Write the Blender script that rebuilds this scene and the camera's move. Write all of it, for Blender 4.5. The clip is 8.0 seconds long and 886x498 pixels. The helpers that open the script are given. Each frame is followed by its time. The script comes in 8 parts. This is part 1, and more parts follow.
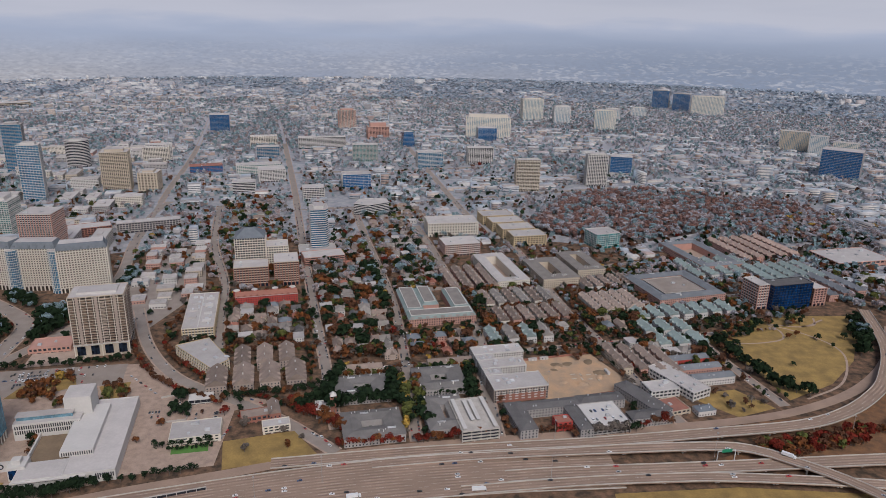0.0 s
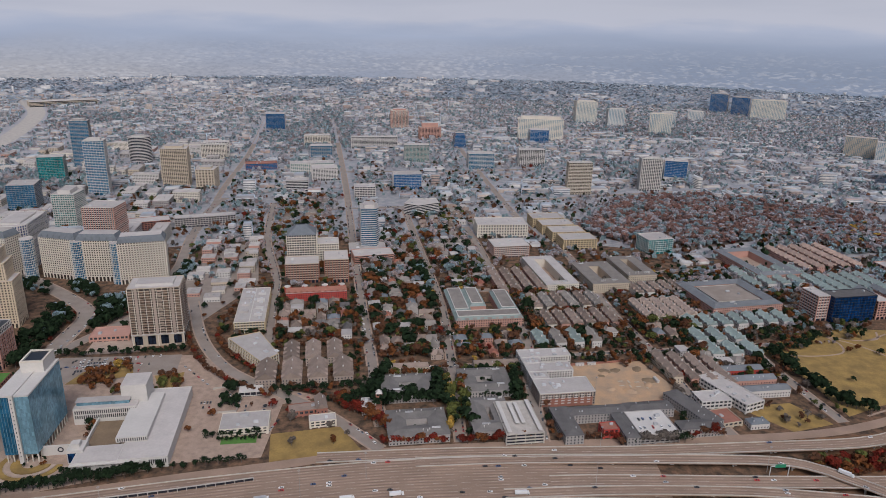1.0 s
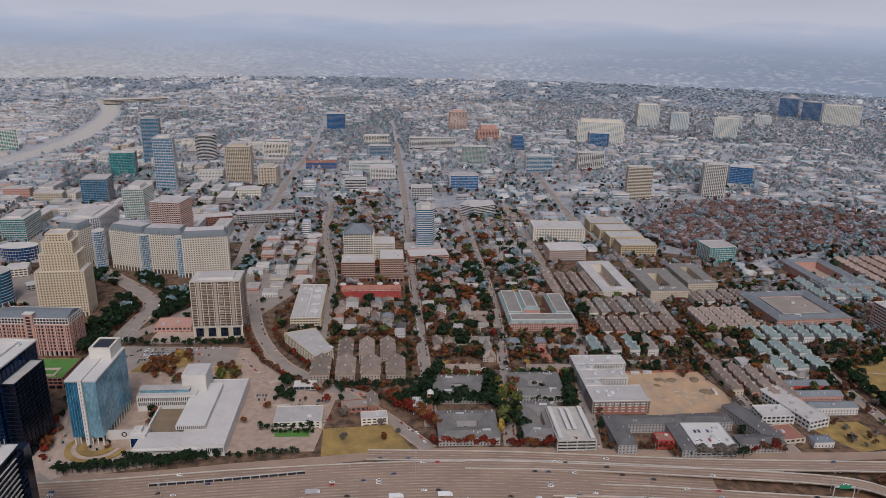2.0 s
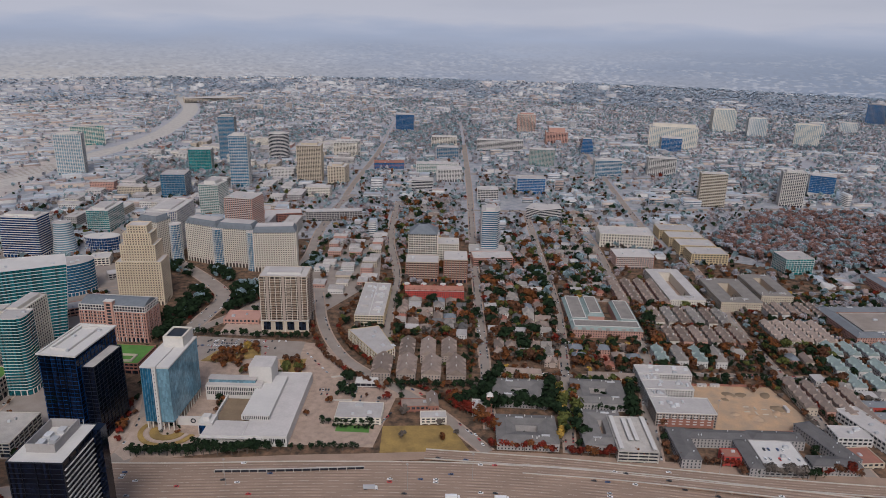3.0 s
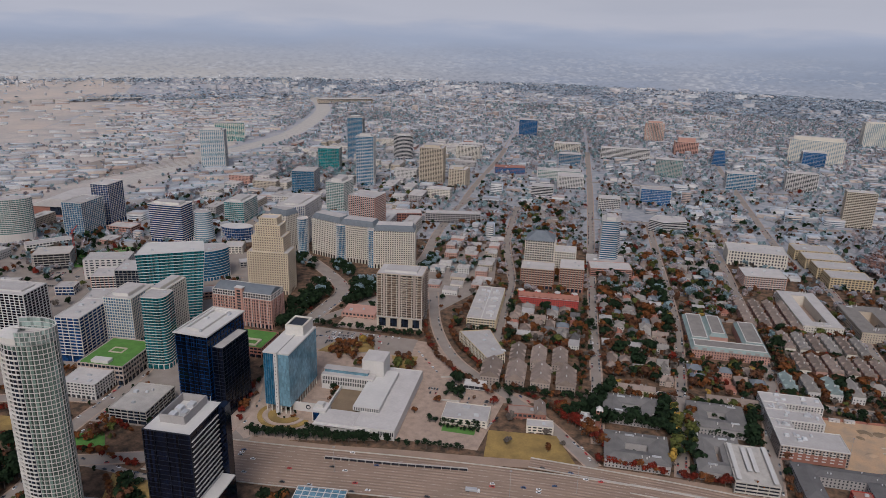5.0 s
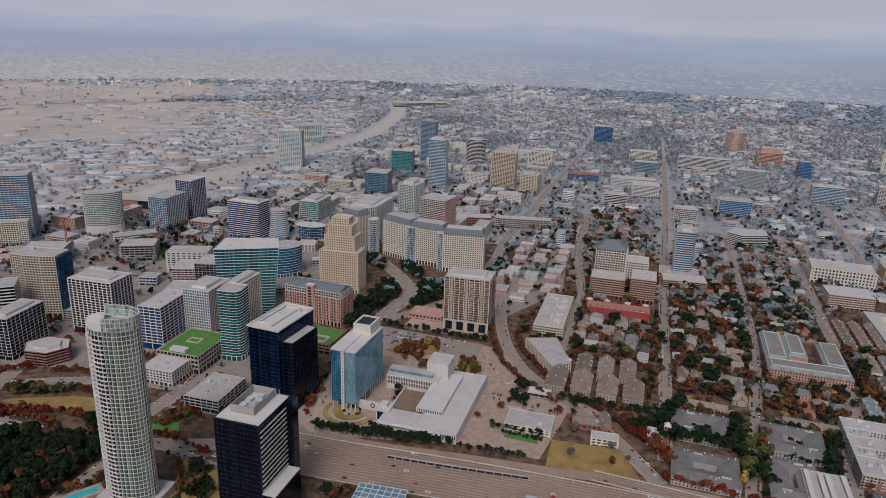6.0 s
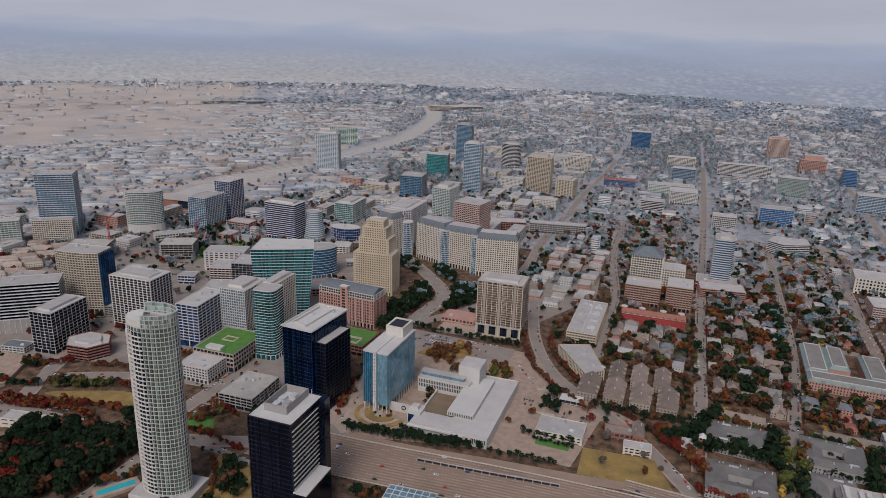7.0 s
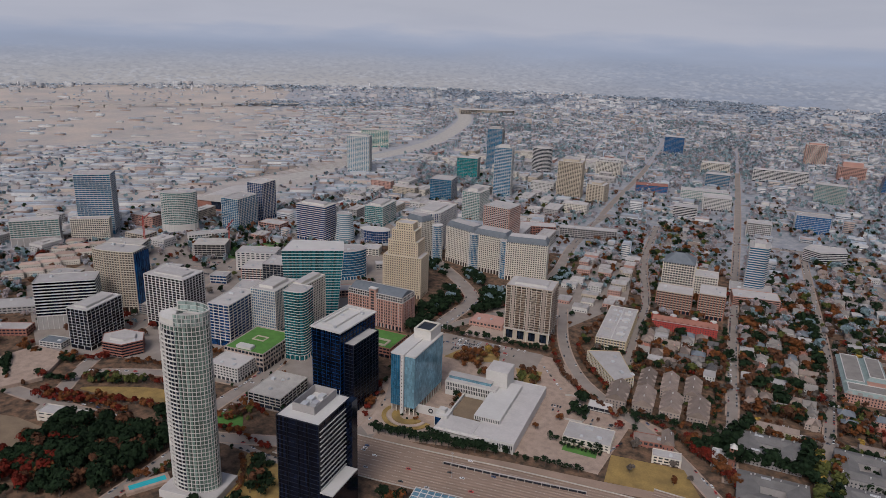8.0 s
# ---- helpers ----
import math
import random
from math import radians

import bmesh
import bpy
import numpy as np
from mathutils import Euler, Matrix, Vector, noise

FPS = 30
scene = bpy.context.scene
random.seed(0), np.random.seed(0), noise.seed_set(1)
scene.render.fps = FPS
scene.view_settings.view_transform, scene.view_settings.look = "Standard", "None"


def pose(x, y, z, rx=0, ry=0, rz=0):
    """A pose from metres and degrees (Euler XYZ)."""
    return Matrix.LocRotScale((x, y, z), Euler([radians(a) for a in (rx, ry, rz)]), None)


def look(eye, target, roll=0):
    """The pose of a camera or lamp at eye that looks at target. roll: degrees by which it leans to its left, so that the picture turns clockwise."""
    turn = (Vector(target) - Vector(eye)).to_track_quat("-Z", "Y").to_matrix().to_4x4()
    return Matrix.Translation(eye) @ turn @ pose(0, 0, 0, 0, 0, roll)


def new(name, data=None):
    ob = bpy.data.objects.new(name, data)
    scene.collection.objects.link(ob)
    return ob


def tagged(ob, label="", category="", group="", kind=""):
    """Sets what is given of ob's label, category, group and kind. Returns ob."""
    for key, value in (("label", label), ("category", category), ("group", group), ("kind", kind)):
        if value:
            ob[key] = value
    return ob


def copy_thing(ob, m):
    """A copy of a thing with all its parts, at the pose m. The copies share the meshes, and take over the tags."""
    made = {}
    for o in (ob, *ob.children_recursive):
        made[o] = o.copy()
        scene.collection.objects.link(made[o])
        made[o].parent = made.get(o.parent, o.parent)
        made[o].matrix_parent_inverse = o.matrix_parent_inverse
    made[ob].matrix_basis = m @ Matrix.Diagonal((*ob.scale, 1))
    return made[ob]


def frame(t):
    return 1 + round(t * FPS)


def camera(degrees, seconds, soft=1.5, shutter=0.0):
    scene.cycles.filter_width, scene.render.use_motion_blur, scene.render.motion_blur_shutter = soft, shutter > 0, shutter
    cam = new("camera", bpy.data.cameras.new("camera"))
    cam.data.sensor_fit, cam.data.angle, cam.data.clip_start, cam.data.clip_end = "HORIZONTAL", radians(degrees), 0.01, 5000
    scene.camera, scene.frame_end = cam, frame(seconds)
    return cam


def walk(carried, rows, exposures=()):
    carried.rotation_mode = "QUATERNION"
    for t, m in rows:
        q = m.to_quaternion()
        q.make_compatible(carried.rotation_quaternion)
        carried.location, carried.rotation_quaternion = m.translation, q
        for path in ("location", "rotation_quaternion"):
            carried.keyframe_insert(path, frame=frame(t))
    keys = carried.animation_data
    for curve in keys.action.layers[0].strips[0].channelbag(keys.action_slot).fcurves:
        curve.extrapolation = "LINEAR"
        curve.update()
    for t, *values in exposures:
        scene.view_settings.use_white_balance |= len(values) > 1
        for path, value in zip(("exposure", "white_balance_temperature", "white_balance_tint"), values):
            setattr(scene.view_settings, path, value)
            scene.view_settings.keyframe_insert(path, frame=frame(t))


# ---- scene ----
# ---------------------------------------------------------------- camera
cam = camera(64.78, 8.0, soft=0.8)
EYE = 380.0
# seconds, yaw to the left, pitch, roll: the camera hangs in one place and turns
TURNS = [
    (0.0, 0.000, -18.165, 1.135), (0.5, 2.675, -18.144, 1.192), (1.0, 4.205, -18.166, 1.235),
    (1.5, 6.357, -18.152, 1.246), (3.0, 14.493, -18.110, 1.339), (3.5, 17.272, -18.076, 1.356),
    (4.0, 20.173, -18.037, 1.424), (5.5, 27.135, -17.899, 1.623), (6.0, 30.418, -17.780, 1.783),
    (6.5, 32.217, -17.663, 1.875), (7.0, 33.324, -17.563, 1.883), (7.5, 34.694, -17.466, 1.860),
    (8.0, 35.834, -17.362, 1.911),
]
walk(cam, [(t, pose(0, 0, EYE, 90 + pitch, 0, yaw) @ pose(0, 0, 0, 0, 0, roll)) for t, yaw, pitch, roll in TURNS],
     exposures=[(0.0, 0.15, 5740, 12), (8.0, -0.06, 5740, 12)])

# ---------------------------------------------------------------- light
world = bpy.data.worlds.new("overcast_sky")
scene.world = world
world.use_nodes = True
wn = world.node_tree.nodes
sky = wn.new("ShaderNodeTexSky")
sky.sky_type, sky.sun_disc = "NISHITA", False
sky.sun_elevation, sky.sun_rotation = radians(48), radians(162)
sky.air_density, sky.dust_density, sky.ozone_density = 1.0, 6.0, 1.0
wn["Background"].inputs["Strength"].default_value = 0.075
world.node_tree.links.new(sky.outputs[0], wn["Background"].inputs["Color"])
sun = new("sun", bpy.data.lights.new("sun", "SUN"))
sun.data.energy, sun.data.angle, sun.data.color = 1.5, radians(24), (1.0, 0.93, 0.85)
sun.matrix_world = look((240, -760, 900), (0, 0, 0))


# ---------------------------------------------------------------- materials
def material(name, colour, rough=0.8, metal=0.0, spec=0.5, vary=0.15, size=8.0, fine=0.6, bump=0.0, second=None,
             per_object=0.0, per_island=0.0, sheen=0.0, tint=(0.87, 0.88, 0.96)):
    """A worn surface: two scales of variation on the base colour, in metres, with optional relief."""
    m = bpy.data.materials.new(name)
    m.use_nodes = True
    n, l = m.node_tree.nodes, m.node_tree.links
    b = n["Principled BSDF"]
    b.inputs["Roughness"].default_value, b.inputs["Metallic"].default_value = rough, metal
    b.inputs["Specular IOR Level"].default_value = spec
    # on far materials this tinted sheen stands in for haze
    b.inputs["Sheen Weight"].default_value = sheen
    b.inputs["Sheen Roughness"].default_value = 0.5
    b.inputs["Sheen Tint"].default_value = (*tint, 1)
    geo = n.new("ShaderNodeNewGeometry")

    def grain(scale, detail):
        t = n.new("ShaderNodeTexNoise")
        t.inputs["Scale"].default_value, t.inputs["Detail"].default_value = scale, detail
        l.new(geo.outputs["Position"], t.inputs["Vector"])
        return t.outputs["Fac"]

    big, small = grain(1.0 / size, 4), grain(1.0 / fine, 3)
    mix = n.new("ShaderNodeMix")
    mix.data_type = "RGBA"
    ramp = n.new("ShaderNodeMapRange")
    ramp.inputs["From Min"].default_value, ramp.inputs["From Max"].default_value = 0.35, 0.65
    l.new(big, ramp.inputs["Value"])
    l.new(ramp.outputs[0], mix.inputs["Factor"])
    low = second or tuple(c * (1 - vary) for c in colour)
    mix.inputs["A"].default_value, mix.inputs["B"].default_value = (*low, 1), (*colour, 1)
    hsv = n.new("ShaderNodeHueSaturation")
    l.new(mix.outputs["Result"], hsv.inputs["Color"])
    val = n.new("ShaderNodeMath")
    val.operation = "MULTIPLY_ADD"
    val.inputs[1].default_value, val.inputs[2].default_value = 2 * vary, 1 - vary
    l.new(small, val.inputs[0])
    out = val.outputs[0]
    for amount, socket in ((per_object, "object"), (per_island, "island")):
        if amount:
            if socket == "object":
                src = n.new("ShaderNodeObjectInfo").outputs["Random"]
            else:
                src = geo.outputs["Random Per Island"]
            k = n.new("ShaderNodeMath")
            k.operation = "MULTIPLY_ADD"
            k.inputs[1].default_value, k.inputs[2].default_value = 2 * amount, 1 - amount
            l.new(src, k.inputs[0])
            j = n.new("ShaderNodeMath")
            j.operation = "MULTIPLY"
            l.new(out, j.inputs[0])
            l.new(k.outputs[0], j.inputs[1])
            out = j.outputs[0]
    l.new(out, hsv.inputs["Value"])
    l.new(hsv.outputs[0], b.inputs["Base Color"])
    if bump:
        bp = n.new("ShaderNodeBump")
        bp.inputs["Strength"].default_value, bp.inputs["Distance"].default_value = 0.6, bump
        l.new(small, bp.inputs["Height"])
        l.new(bp.outputs[0], b.inputs["Normal"])
    return m


def island_palette(name, stops, rough=0.8, vary=0.15, size=6.0, sheen=0.0, spec=0.5, tint=(0.72, 0.86, 1.0)):
    """Each separate piece of a mesh takes one colour out of a palette."""
    m = material(name, (0.5, 0.5, 0.5), rough, vary=vary, size=size, sheen=sheen, spec=spec, tint=tint)
    n, l = m.node_tree.nodes, m.node_tree.links
    geo = next(k for k in n if k.type == "NEW_GEOMETRY")
    ramp = n.new("ShaderNodeValToRGB")
    ramp.color_ramp.interpolation = "CONSTANT"
    e = ramp.color_ramp.elements
    while len(e) < len(stops):
        e.new(0.5)
    for i, colour in enumerate(stops):
        e[i].position, e[i].color = i / len(stops), (*colour, 1)
    l.new(geo.outputs["Random Per Island"], ramp.inputs["Fac"])
    mix = next(k for k in n if k.type == "MIX")
    l.new(ramp.outputs["Color"], mix.inputs["B"])
    dark = n.new("ShaderNodeMix")
    dark.data_type, dark.blend_type = "RGBA", "MULTIPLY"
    dark.inputs["Factor"].default_value = 1.0
    dark.inputs["B"].default_value = (1 - vary, 1 - vary, 1 - vary, 1)
    l.new(ramp.outputs["Color"], dark.inputs["A"])
    l.new(dark.outputs["Result"], mix.inputs["A"])
    return m


def glass(name, colour, rough=0.1, spec=0.5, vary=0.3, metal=0.0, panes=0.55):
    """Tinted window glass seen from far outside: dark, glossy, uneven from pane to pane."""
    m = material(name, colour, rough, metal, spec=spec, vary=vary, size=14.0, fine=3.1, per_object=0.12)
    n, l = m.node_tree.nodes, m.node_tree.links
    hsv = next(k for k in n if k.type == "HUE_SAT")
    b = n["Principled BSDF"]
    where, snap, toss = n.new("ShaderNodeTexCoord"), n.new("ShaderNodeVectorMath"), n.new("ShaderNodeTexWhiteNoise")
    shift = n.new("ShaderNodeVectorMath")
    shift.operation, shift.inputs[1].default_value = "ADD", (0.37, 0.41, 0.3)
    snap.operation, snap.inputs[1].default_value = "SNAP", (1.9, 1.9, 3.9)
    l.new(where.outputs["Object"], shift.inputs[0])
    l.new(shift.outputs[0], snap.inputs[0])
    l.new(snap.outputs[0], toss.inputs["Vector"])
    span = n.new("ShaderNodeMapRange")
    span.inputs["To Min"].default_value, span.inputs["To Max"].default_value = 1 - panes, 1 + panes
    l.new(toss.outputs["Value"], span.inputs["Value"])
    mix = n.new("ShaderNodeMix")
    mix.data_type, mix.blend_type = "RGBA", "MULTIPLY"
    mix.inputs["Factor"].default_value = 1.0
    l.new(hsv.outputs[0], mix.inputs["A"])
    l.new(span.outputs[0], mix.inputs["B"])
    l.new(mix.outputs["Result"], b.inputs["Base Color"])
    return m


# ---------------------------------------------------------------- building tools
GRID = 14.0  # degrees by which the streets turn from the x axis
CELL, X0, Y0 = 2.0, -1500.0, 150.0
taken = np.zeros((1500, 1000), bool)  # which ground is built on, in cells


def occupy(cx, cy, w, d, rot, margin=1.0):
    a = radians(rot)
    r = int((math.hypot(w, d) / 2 + margin) / CELL) + 2
    i0, j0 = int((cx - X0) / CELL), int((cy - Y0) / CELL)
    for i in range(max(0, i0 - r), min(taken.shape[0], i0 + r)):
        for j in range(max(0, j0 - r), min(taken.shape[1], j0 + r)):
            dx, dy = X0 + i * CELL - cx, Y0 + j * CELL - cy
            if abs(dx * math.cos(a) + dy * math.sin(a)) < w / 2 + margin and abs(dy * math.cos(a) - dx * math.sin(a)) < d / 2 + margin:
                taken[i, j] = True


def is_free(cx, cy, r):
    i, j, k = int((cx - X0) / CELL), int((cy - Y0) / CELL), max(1, int(r / CELL))
    if i - k < 0 or j - k < 0 or i + k >= taken.shape[0] or j + k >= taken.shape[1]:
        return True
    return not taken[i - k:i + k + 1, j - k:j + k + 1].any()


def inside(x, y, poly):
    hit = False
    for (x1, y1), (x2, y2) in zip(poly, poly[1:] + poly[:1]):
        if (y1 > y) != (y2 > y) and x < (x2 - x1) * (y - y1) / (y2 - y1) + x1:
            hit = not hit
    return hit


def rect(w, d):
    return [(-w / 2, -d / 2), (w / 2, -d / 2), (w / 2, d / 2), (-w / 2, d / 2)]


def ellipse(w, d, n=24):
    return [(w / 2 * math.cos(2 * math.pi * k / n), d / 2 * math.sin(2 * math.pi * k / n)) for k in range(n)]


def inset(poly, by):
    """A convex outline, counter-clockwise, moved inwards."""
    out, n = [], len(poly)
    for k in range(n):
        p, q, r = (Vector(poly[(k + s) % n]) for s in (-1, 0, 1))
        e, f = (q - p).normalized(), (r - q).normalized()
        m, o = Vector((-e.y, e.x)), Vector((-f.y, f.x))
        b = (m + o) / max(0.3, 1 + m.dot(o))
        out.append(tuple(q + b * by))
    return out


class Shape:
    """Faces gathered for one mesh."""

    def __init__(self):
        self.v, self.f = [], []

    def add(self, verts, faces):
        n = len(self.v)
        self.v += verts
        self.f += [tuple(n + i for i in f) for f in faces]
        return self

    def prism(self, poly, z0, z1, top=True, bottom=False, upper=None):
        n = len(poly)
        upper = upper or poly
        faces = [(i, (i + 1) % n, n + (i + 1) % n, n + i) for i in range(n)]
        if top:
            faces.append(tuple(range(n, 2 * n)))
        if bottom:
            faces.append(tuple(reversed(range(n))))
        return self.add([(x, y, z0) for x, y in poly] + [(x, y, z1) for x, y in upper], faces)

    def box(self, x0, x1, y0, y1, z0, z1):
        return self.prism([(x0, y0), (x1, y0), (x1, y1), (x0, y1)], z0, z1, True, True)

    def ring(self, outer, inner, z0, z1):
        n = len(outer)
        v = [(x, y, z) for z in (z0, z1) for p in (outer, inner) for x, y in p]
        f = []
        for i in range(n):
            j = (i + 1) % n
            f += [(i, j, 2 * n + j, 2 * n + i), (n + j, n + i, 3 * n + i, 3 * n + j), (2 * n + i, 2 * n + j, 3 * n + j, 3 * n + i), (j, i, n + i, n + j)]
        return self.add(v, f)

    def gable(self, x0, x1, y0, y1, z, h, hip=0.0):
        """A pitched roof with its ridge along x; hip: how far the ridge's ends step in."""
        m = (y0 + y1) / 2
        v = [(x0, y0, z), (x1, y0, z), (x1, y1, z), (x0, y1, z), (x0 + hip, m, z + h), (x1 - hip, m, z + h)]
        return self.add(v, [(0, 1, 5, 4), (2, 3, 4, 5), (1, 2, 5), (3, 0, 4), (3, 2, 1, 0)])

    def mesh(self, name, mat):
        me = bpy.data.meshes.new(name)
        me.from_pydata(self.v, [], self.f)
        me.materials.append(mat)
        return me


def part(name, shape, mat, parent, label="", at=None, size=None):
    """One mesh as a part of a thing, or of a part. shape: a Shape, or a mesh to share."""
    ob = new(name, shape.mesh(name, mat) if isinstance(shape, Shape) else shape)
    ob.parent = parent
    if at:
        ob.location = at
    if size:
        ob.scale = size
    return tagged(ob, label)


def thing(name, x, y, rot, label, category, group="", z=0.0):
    ob = new(name)
    ob.matrix_world = pose(x, y, z, 0, 0, rot)
    return tagged(ob, label, category, group)


def structure(name, shape, mat, label=""):
    return tagged(new(name, shape.mesh(name, mat)), label, kind="structure")


def bulk(name, verts, faces, mat, label, size=4):
    """One big mesh of many small pieces, all with the same number of corners."""
    verts, faces = np.asarray(verts, np.float32), np.asarray(faces, np.int32)
    me = bpy.data.meshes.new(name)
    me.vertices.add(len(verts))
    me.vertices.foreach_set("co", verts.ravel())
    me.loops.add(faces.size)
    me.polygons.add(len(faces))
    me.polygons.foreach_set("loop_start", np.arange(0, faces.size, size, dtype=np.int32))
    me.loops.foreach_set("vertex_index", faces.ravel())
    me.update(calc_edges=True)
    me.materials.append(mat)
    return tagged(new(name, me), label, kind="stuff")


def roof_units(parent, w, d, z, n, rng, mat, cx=0.0, cy=0.0):
    """Air handlers and hatches on a flat roof: boxes with a raised fan rim."""
    for _ in range(n):
        a, b, h = rng.uniform(1.5, min(6, w / 4)), rng.uniform(1.5, min(5, d / 4)), rng.uniform(0.9, 2.2)
        x, y = cx + rng.uniform(-0.5, 0.5) * (w - a - 4), cy + rng.uniform(-0.5, 0.5) * (d - b - 4)
        s = Shape().box(x - a / 2, x + a / 2, y - b / 2, y + b / 2, z, z + h)
        s.ring([(x + p * 0.35 * a, y + q * 0.35 * b) for p, q in ((-1, -1), (1, -1), (1, 1), (-1, 1))],
               [(x + p * 0.25 * a, y + q * 0.25 * b) for p, q in ((-1, -1), (1, -1), (1, 1), (-1, 1))], z + h, z + h + 0.35)
        part("roof_unit", s, mat, parent)


def tower(name, label, category, x, y, rot, plan, h, wall, win, fh=3.8, sp=0.45, bay=4.0, pier=0.8, base=5.0, roof=None,
          units=4, pent=0.0, lean=(0, 0), taper=1.0, crown="flat", slab=None, group="", z=0.0, floor=None, pent_mat=None, depth=0.4):
    """A building storey by storey: a sill band, a recessed row of windows, pilasters between the bays, roof, parapet and plant."""
    rng = random.Random(name + str(round(x)) + str(round(y)))
    poly = rect(*plan) if isinstance(plan, tuple) else plan
    w, d = (max(p[k] for p in poly) - min(p[k] for p in poly) for k in (0, 1))
    if z == 0:
        occupy(x, y, w, d, rot, 2)
    top = thing(name, x, y, rot, label, category, group, z)
    roof = roof or PALE_ROOF
    n = max(1, round((h - base) / fh))
    fh = (h - base) / n
    deep = inset(poly, depth)
    near = math.hypot(x, y) < 860
    if base > 0:
        part("ground_floor", Shape().prism(inset(poly, 0.6), 0, base, True), floor or win, top)
        tagged(part("ground_arcade", piers(poly, base, bay * 1.5, max(pier, 0.5)), wall, top), kind="stuff")
    sp, pier = sp * 0.85, pier * 0.8
    band = Shape().prism(poly, 0, fh * sp, True, True).mesh("sill_band", slab or wall)
    rows = Shape().prism(deep, 0, fh, False).mesh("window_band", win)
    for i in range(n):
        k = i / max(1, n - 1)
        s = 1 + (taper - 1) * k
        at = (lean[0] * k, lean[1] * k, base + i * fh)
        if near or taper != 1.0 or lean != (0, 0):
            part("sill_band", band, None, top, "", at, (s, s, 1))
        if near or taper != 1.0 or lean != (0, 0):
            part("window_band", rows, None, top, "", at, (s, s, 1))
    if not near and taper == 1.0 and lean == (0, 0):
        part("glazing", Shape().prism(deep, base, h, False), win, top)
        all_bands = Shape()
        for i in range(n):
            all_bands.prism(poly, base + i * fh, base + i * fh + fh * sp, True, True)
        tagged(part("floor_banding", all_bands, slab or wall, top), kind="stuff")
    if pier and lean == (0, 0) and taper == 1.0:
        m = len(poly)
        for k in range(m if m < 9 else 1):
            edge = [poly[k], poly[(k + 1) % m]] if m < 9 else poly
            tagged(part("pilaster", piers(edge, h - base, bay, pier, m >= 9), wall, top, "", (0, 0, base)), kind="stuff")
    s = taper
    lid = [(px * s + lean[0], py * s + lean[1]) for px, py in poly]
    if crown == "flat":
        part("roof", Shape().prism(inset(lid, 0.3), h, h + 0.35, True, True), roof, top)
        part("parapet", Shape().ring(lid, inset(lid, 0.45), h, h + 1.1), slab or wall, top)
        if pent:
            q = inset(lid, min(w, d) * 0.22)
            part("penthouse", Shape().prism(q, h + 0.3, h + pent), pent_mat or wall, top)
            part("penthouse_roof", Shape().prism(inset(q, 0.3), h + pent, h + pent + 0.25), roof, top)
        if units:
            roof_units(top, w * 0.9, d * 0.9, h + 0.35, min(units, 4 if near else 2) if w < 90 else units, rng, UNIT, *(lean if lean != (0, 0) else (0, 0)))
    elif crown == "mansard":
        part("mansard_roof", Shape().prism(lid, h, h + 9, False, True, inset(lid, 4.5)), SLATE, top, "grey slate mansard roof")
        part("roof", Shape().prism(inset(lid, 4.5), h + 8.6, h + 9.2), PALE_ROOF, top)
        for k in range(len(lid)):
            (ax, ay), (bx, by) = lid[k], lid[(k + 1) % len(lid)]
            m = max(1, int(math.hypot(bx - ax, by - ay) / 9))
            ang = math.degrees(math.atan2(by - ay, bx - ax))
            for j in range(m):
                f = (j + 0.5) / m
                s2 = Shape().box(-1.2, 1.2, 0.6, 3.4, 0, 2.6).gable(-1.5, 1.5, 0.4, 3.6, 2.6, 1.2)
                o = part("dormer", s2, SLATE, top, "", (ax + (bx - ax) * f, ay + (by - ay) * f, h + 1.2))
                o.rotation_euler = (0, 0, radians(ang))
    elif crown == "pyramid":
        part("pyramid_roof", Shape().prism(lid, h, h + 13, False, True, inset(lid, min(w, d) * 0.42)), SLATE, top, "grey pyramid roof")
    return top


def piers(path, h, bay, width, closed=None):
    """Upright strips along an outline."""
    s = Shape()
    closed = len(path) > 2 if closed is None else closed
    ends = list(zip(path, path[1:] + path[:1])) if closed else [(path[0], path[1])]
    for (ax, ay), (bx, by) in ends:
        length = math.hypot(bx - ax, by - ay)
        if length < 0.5:
            continue
        ux, uy = (bx - ax) / length, (by - ay) / length
        n = max(1, round(length / bay))
        for k in range(n + 1):
            t = min(max(length * k / n, width / 2), length - width / 2)
            cx, cy = ax + ux * t, ay + uy * t
            q = [(cx + ux * p * width / 2 + uy * o, cy + uy * p * width / 2 - ux * o) for p, o in ((-1, 0.15), (1, 0.15), (1, -0.5), (-1, -0.5))]
            s.prism(q, 0, h, True, True)
    return s


def attach(child, parent, at):
    """Makes a built thing a part of another."""
    child.parent, child.matrix_world = parent, Matrix()
    child.location, child.rotation_euler = at, (0, 0, 0)
    for key in ("label", "category", "group"):
        if key in child:
            del child[key]


def smooth(points, step=12.0):
    """A curve through points, with as many numbers each as are given."""
    p = [np.array(q, float) for q in points]
    p = [2 * p[0] - p[1], *p, 2 * p[-1] - p[-2]]
    out = []
    for a, b, c, d in zip(p, p[1:], p[2:], p[3:]):
        n = max(1, int(np.linalg.norm((c - b)[:2]) / step))
        for k in range(n):
            t = k / n
            out.append(0.5 * (2 * b + (c - a) * t + (2 * a - 5 * b + 4 * c - d) * t * t + (3 * b - a - 3 * c + d) * t ** 3))
    return out + [p[-2]]


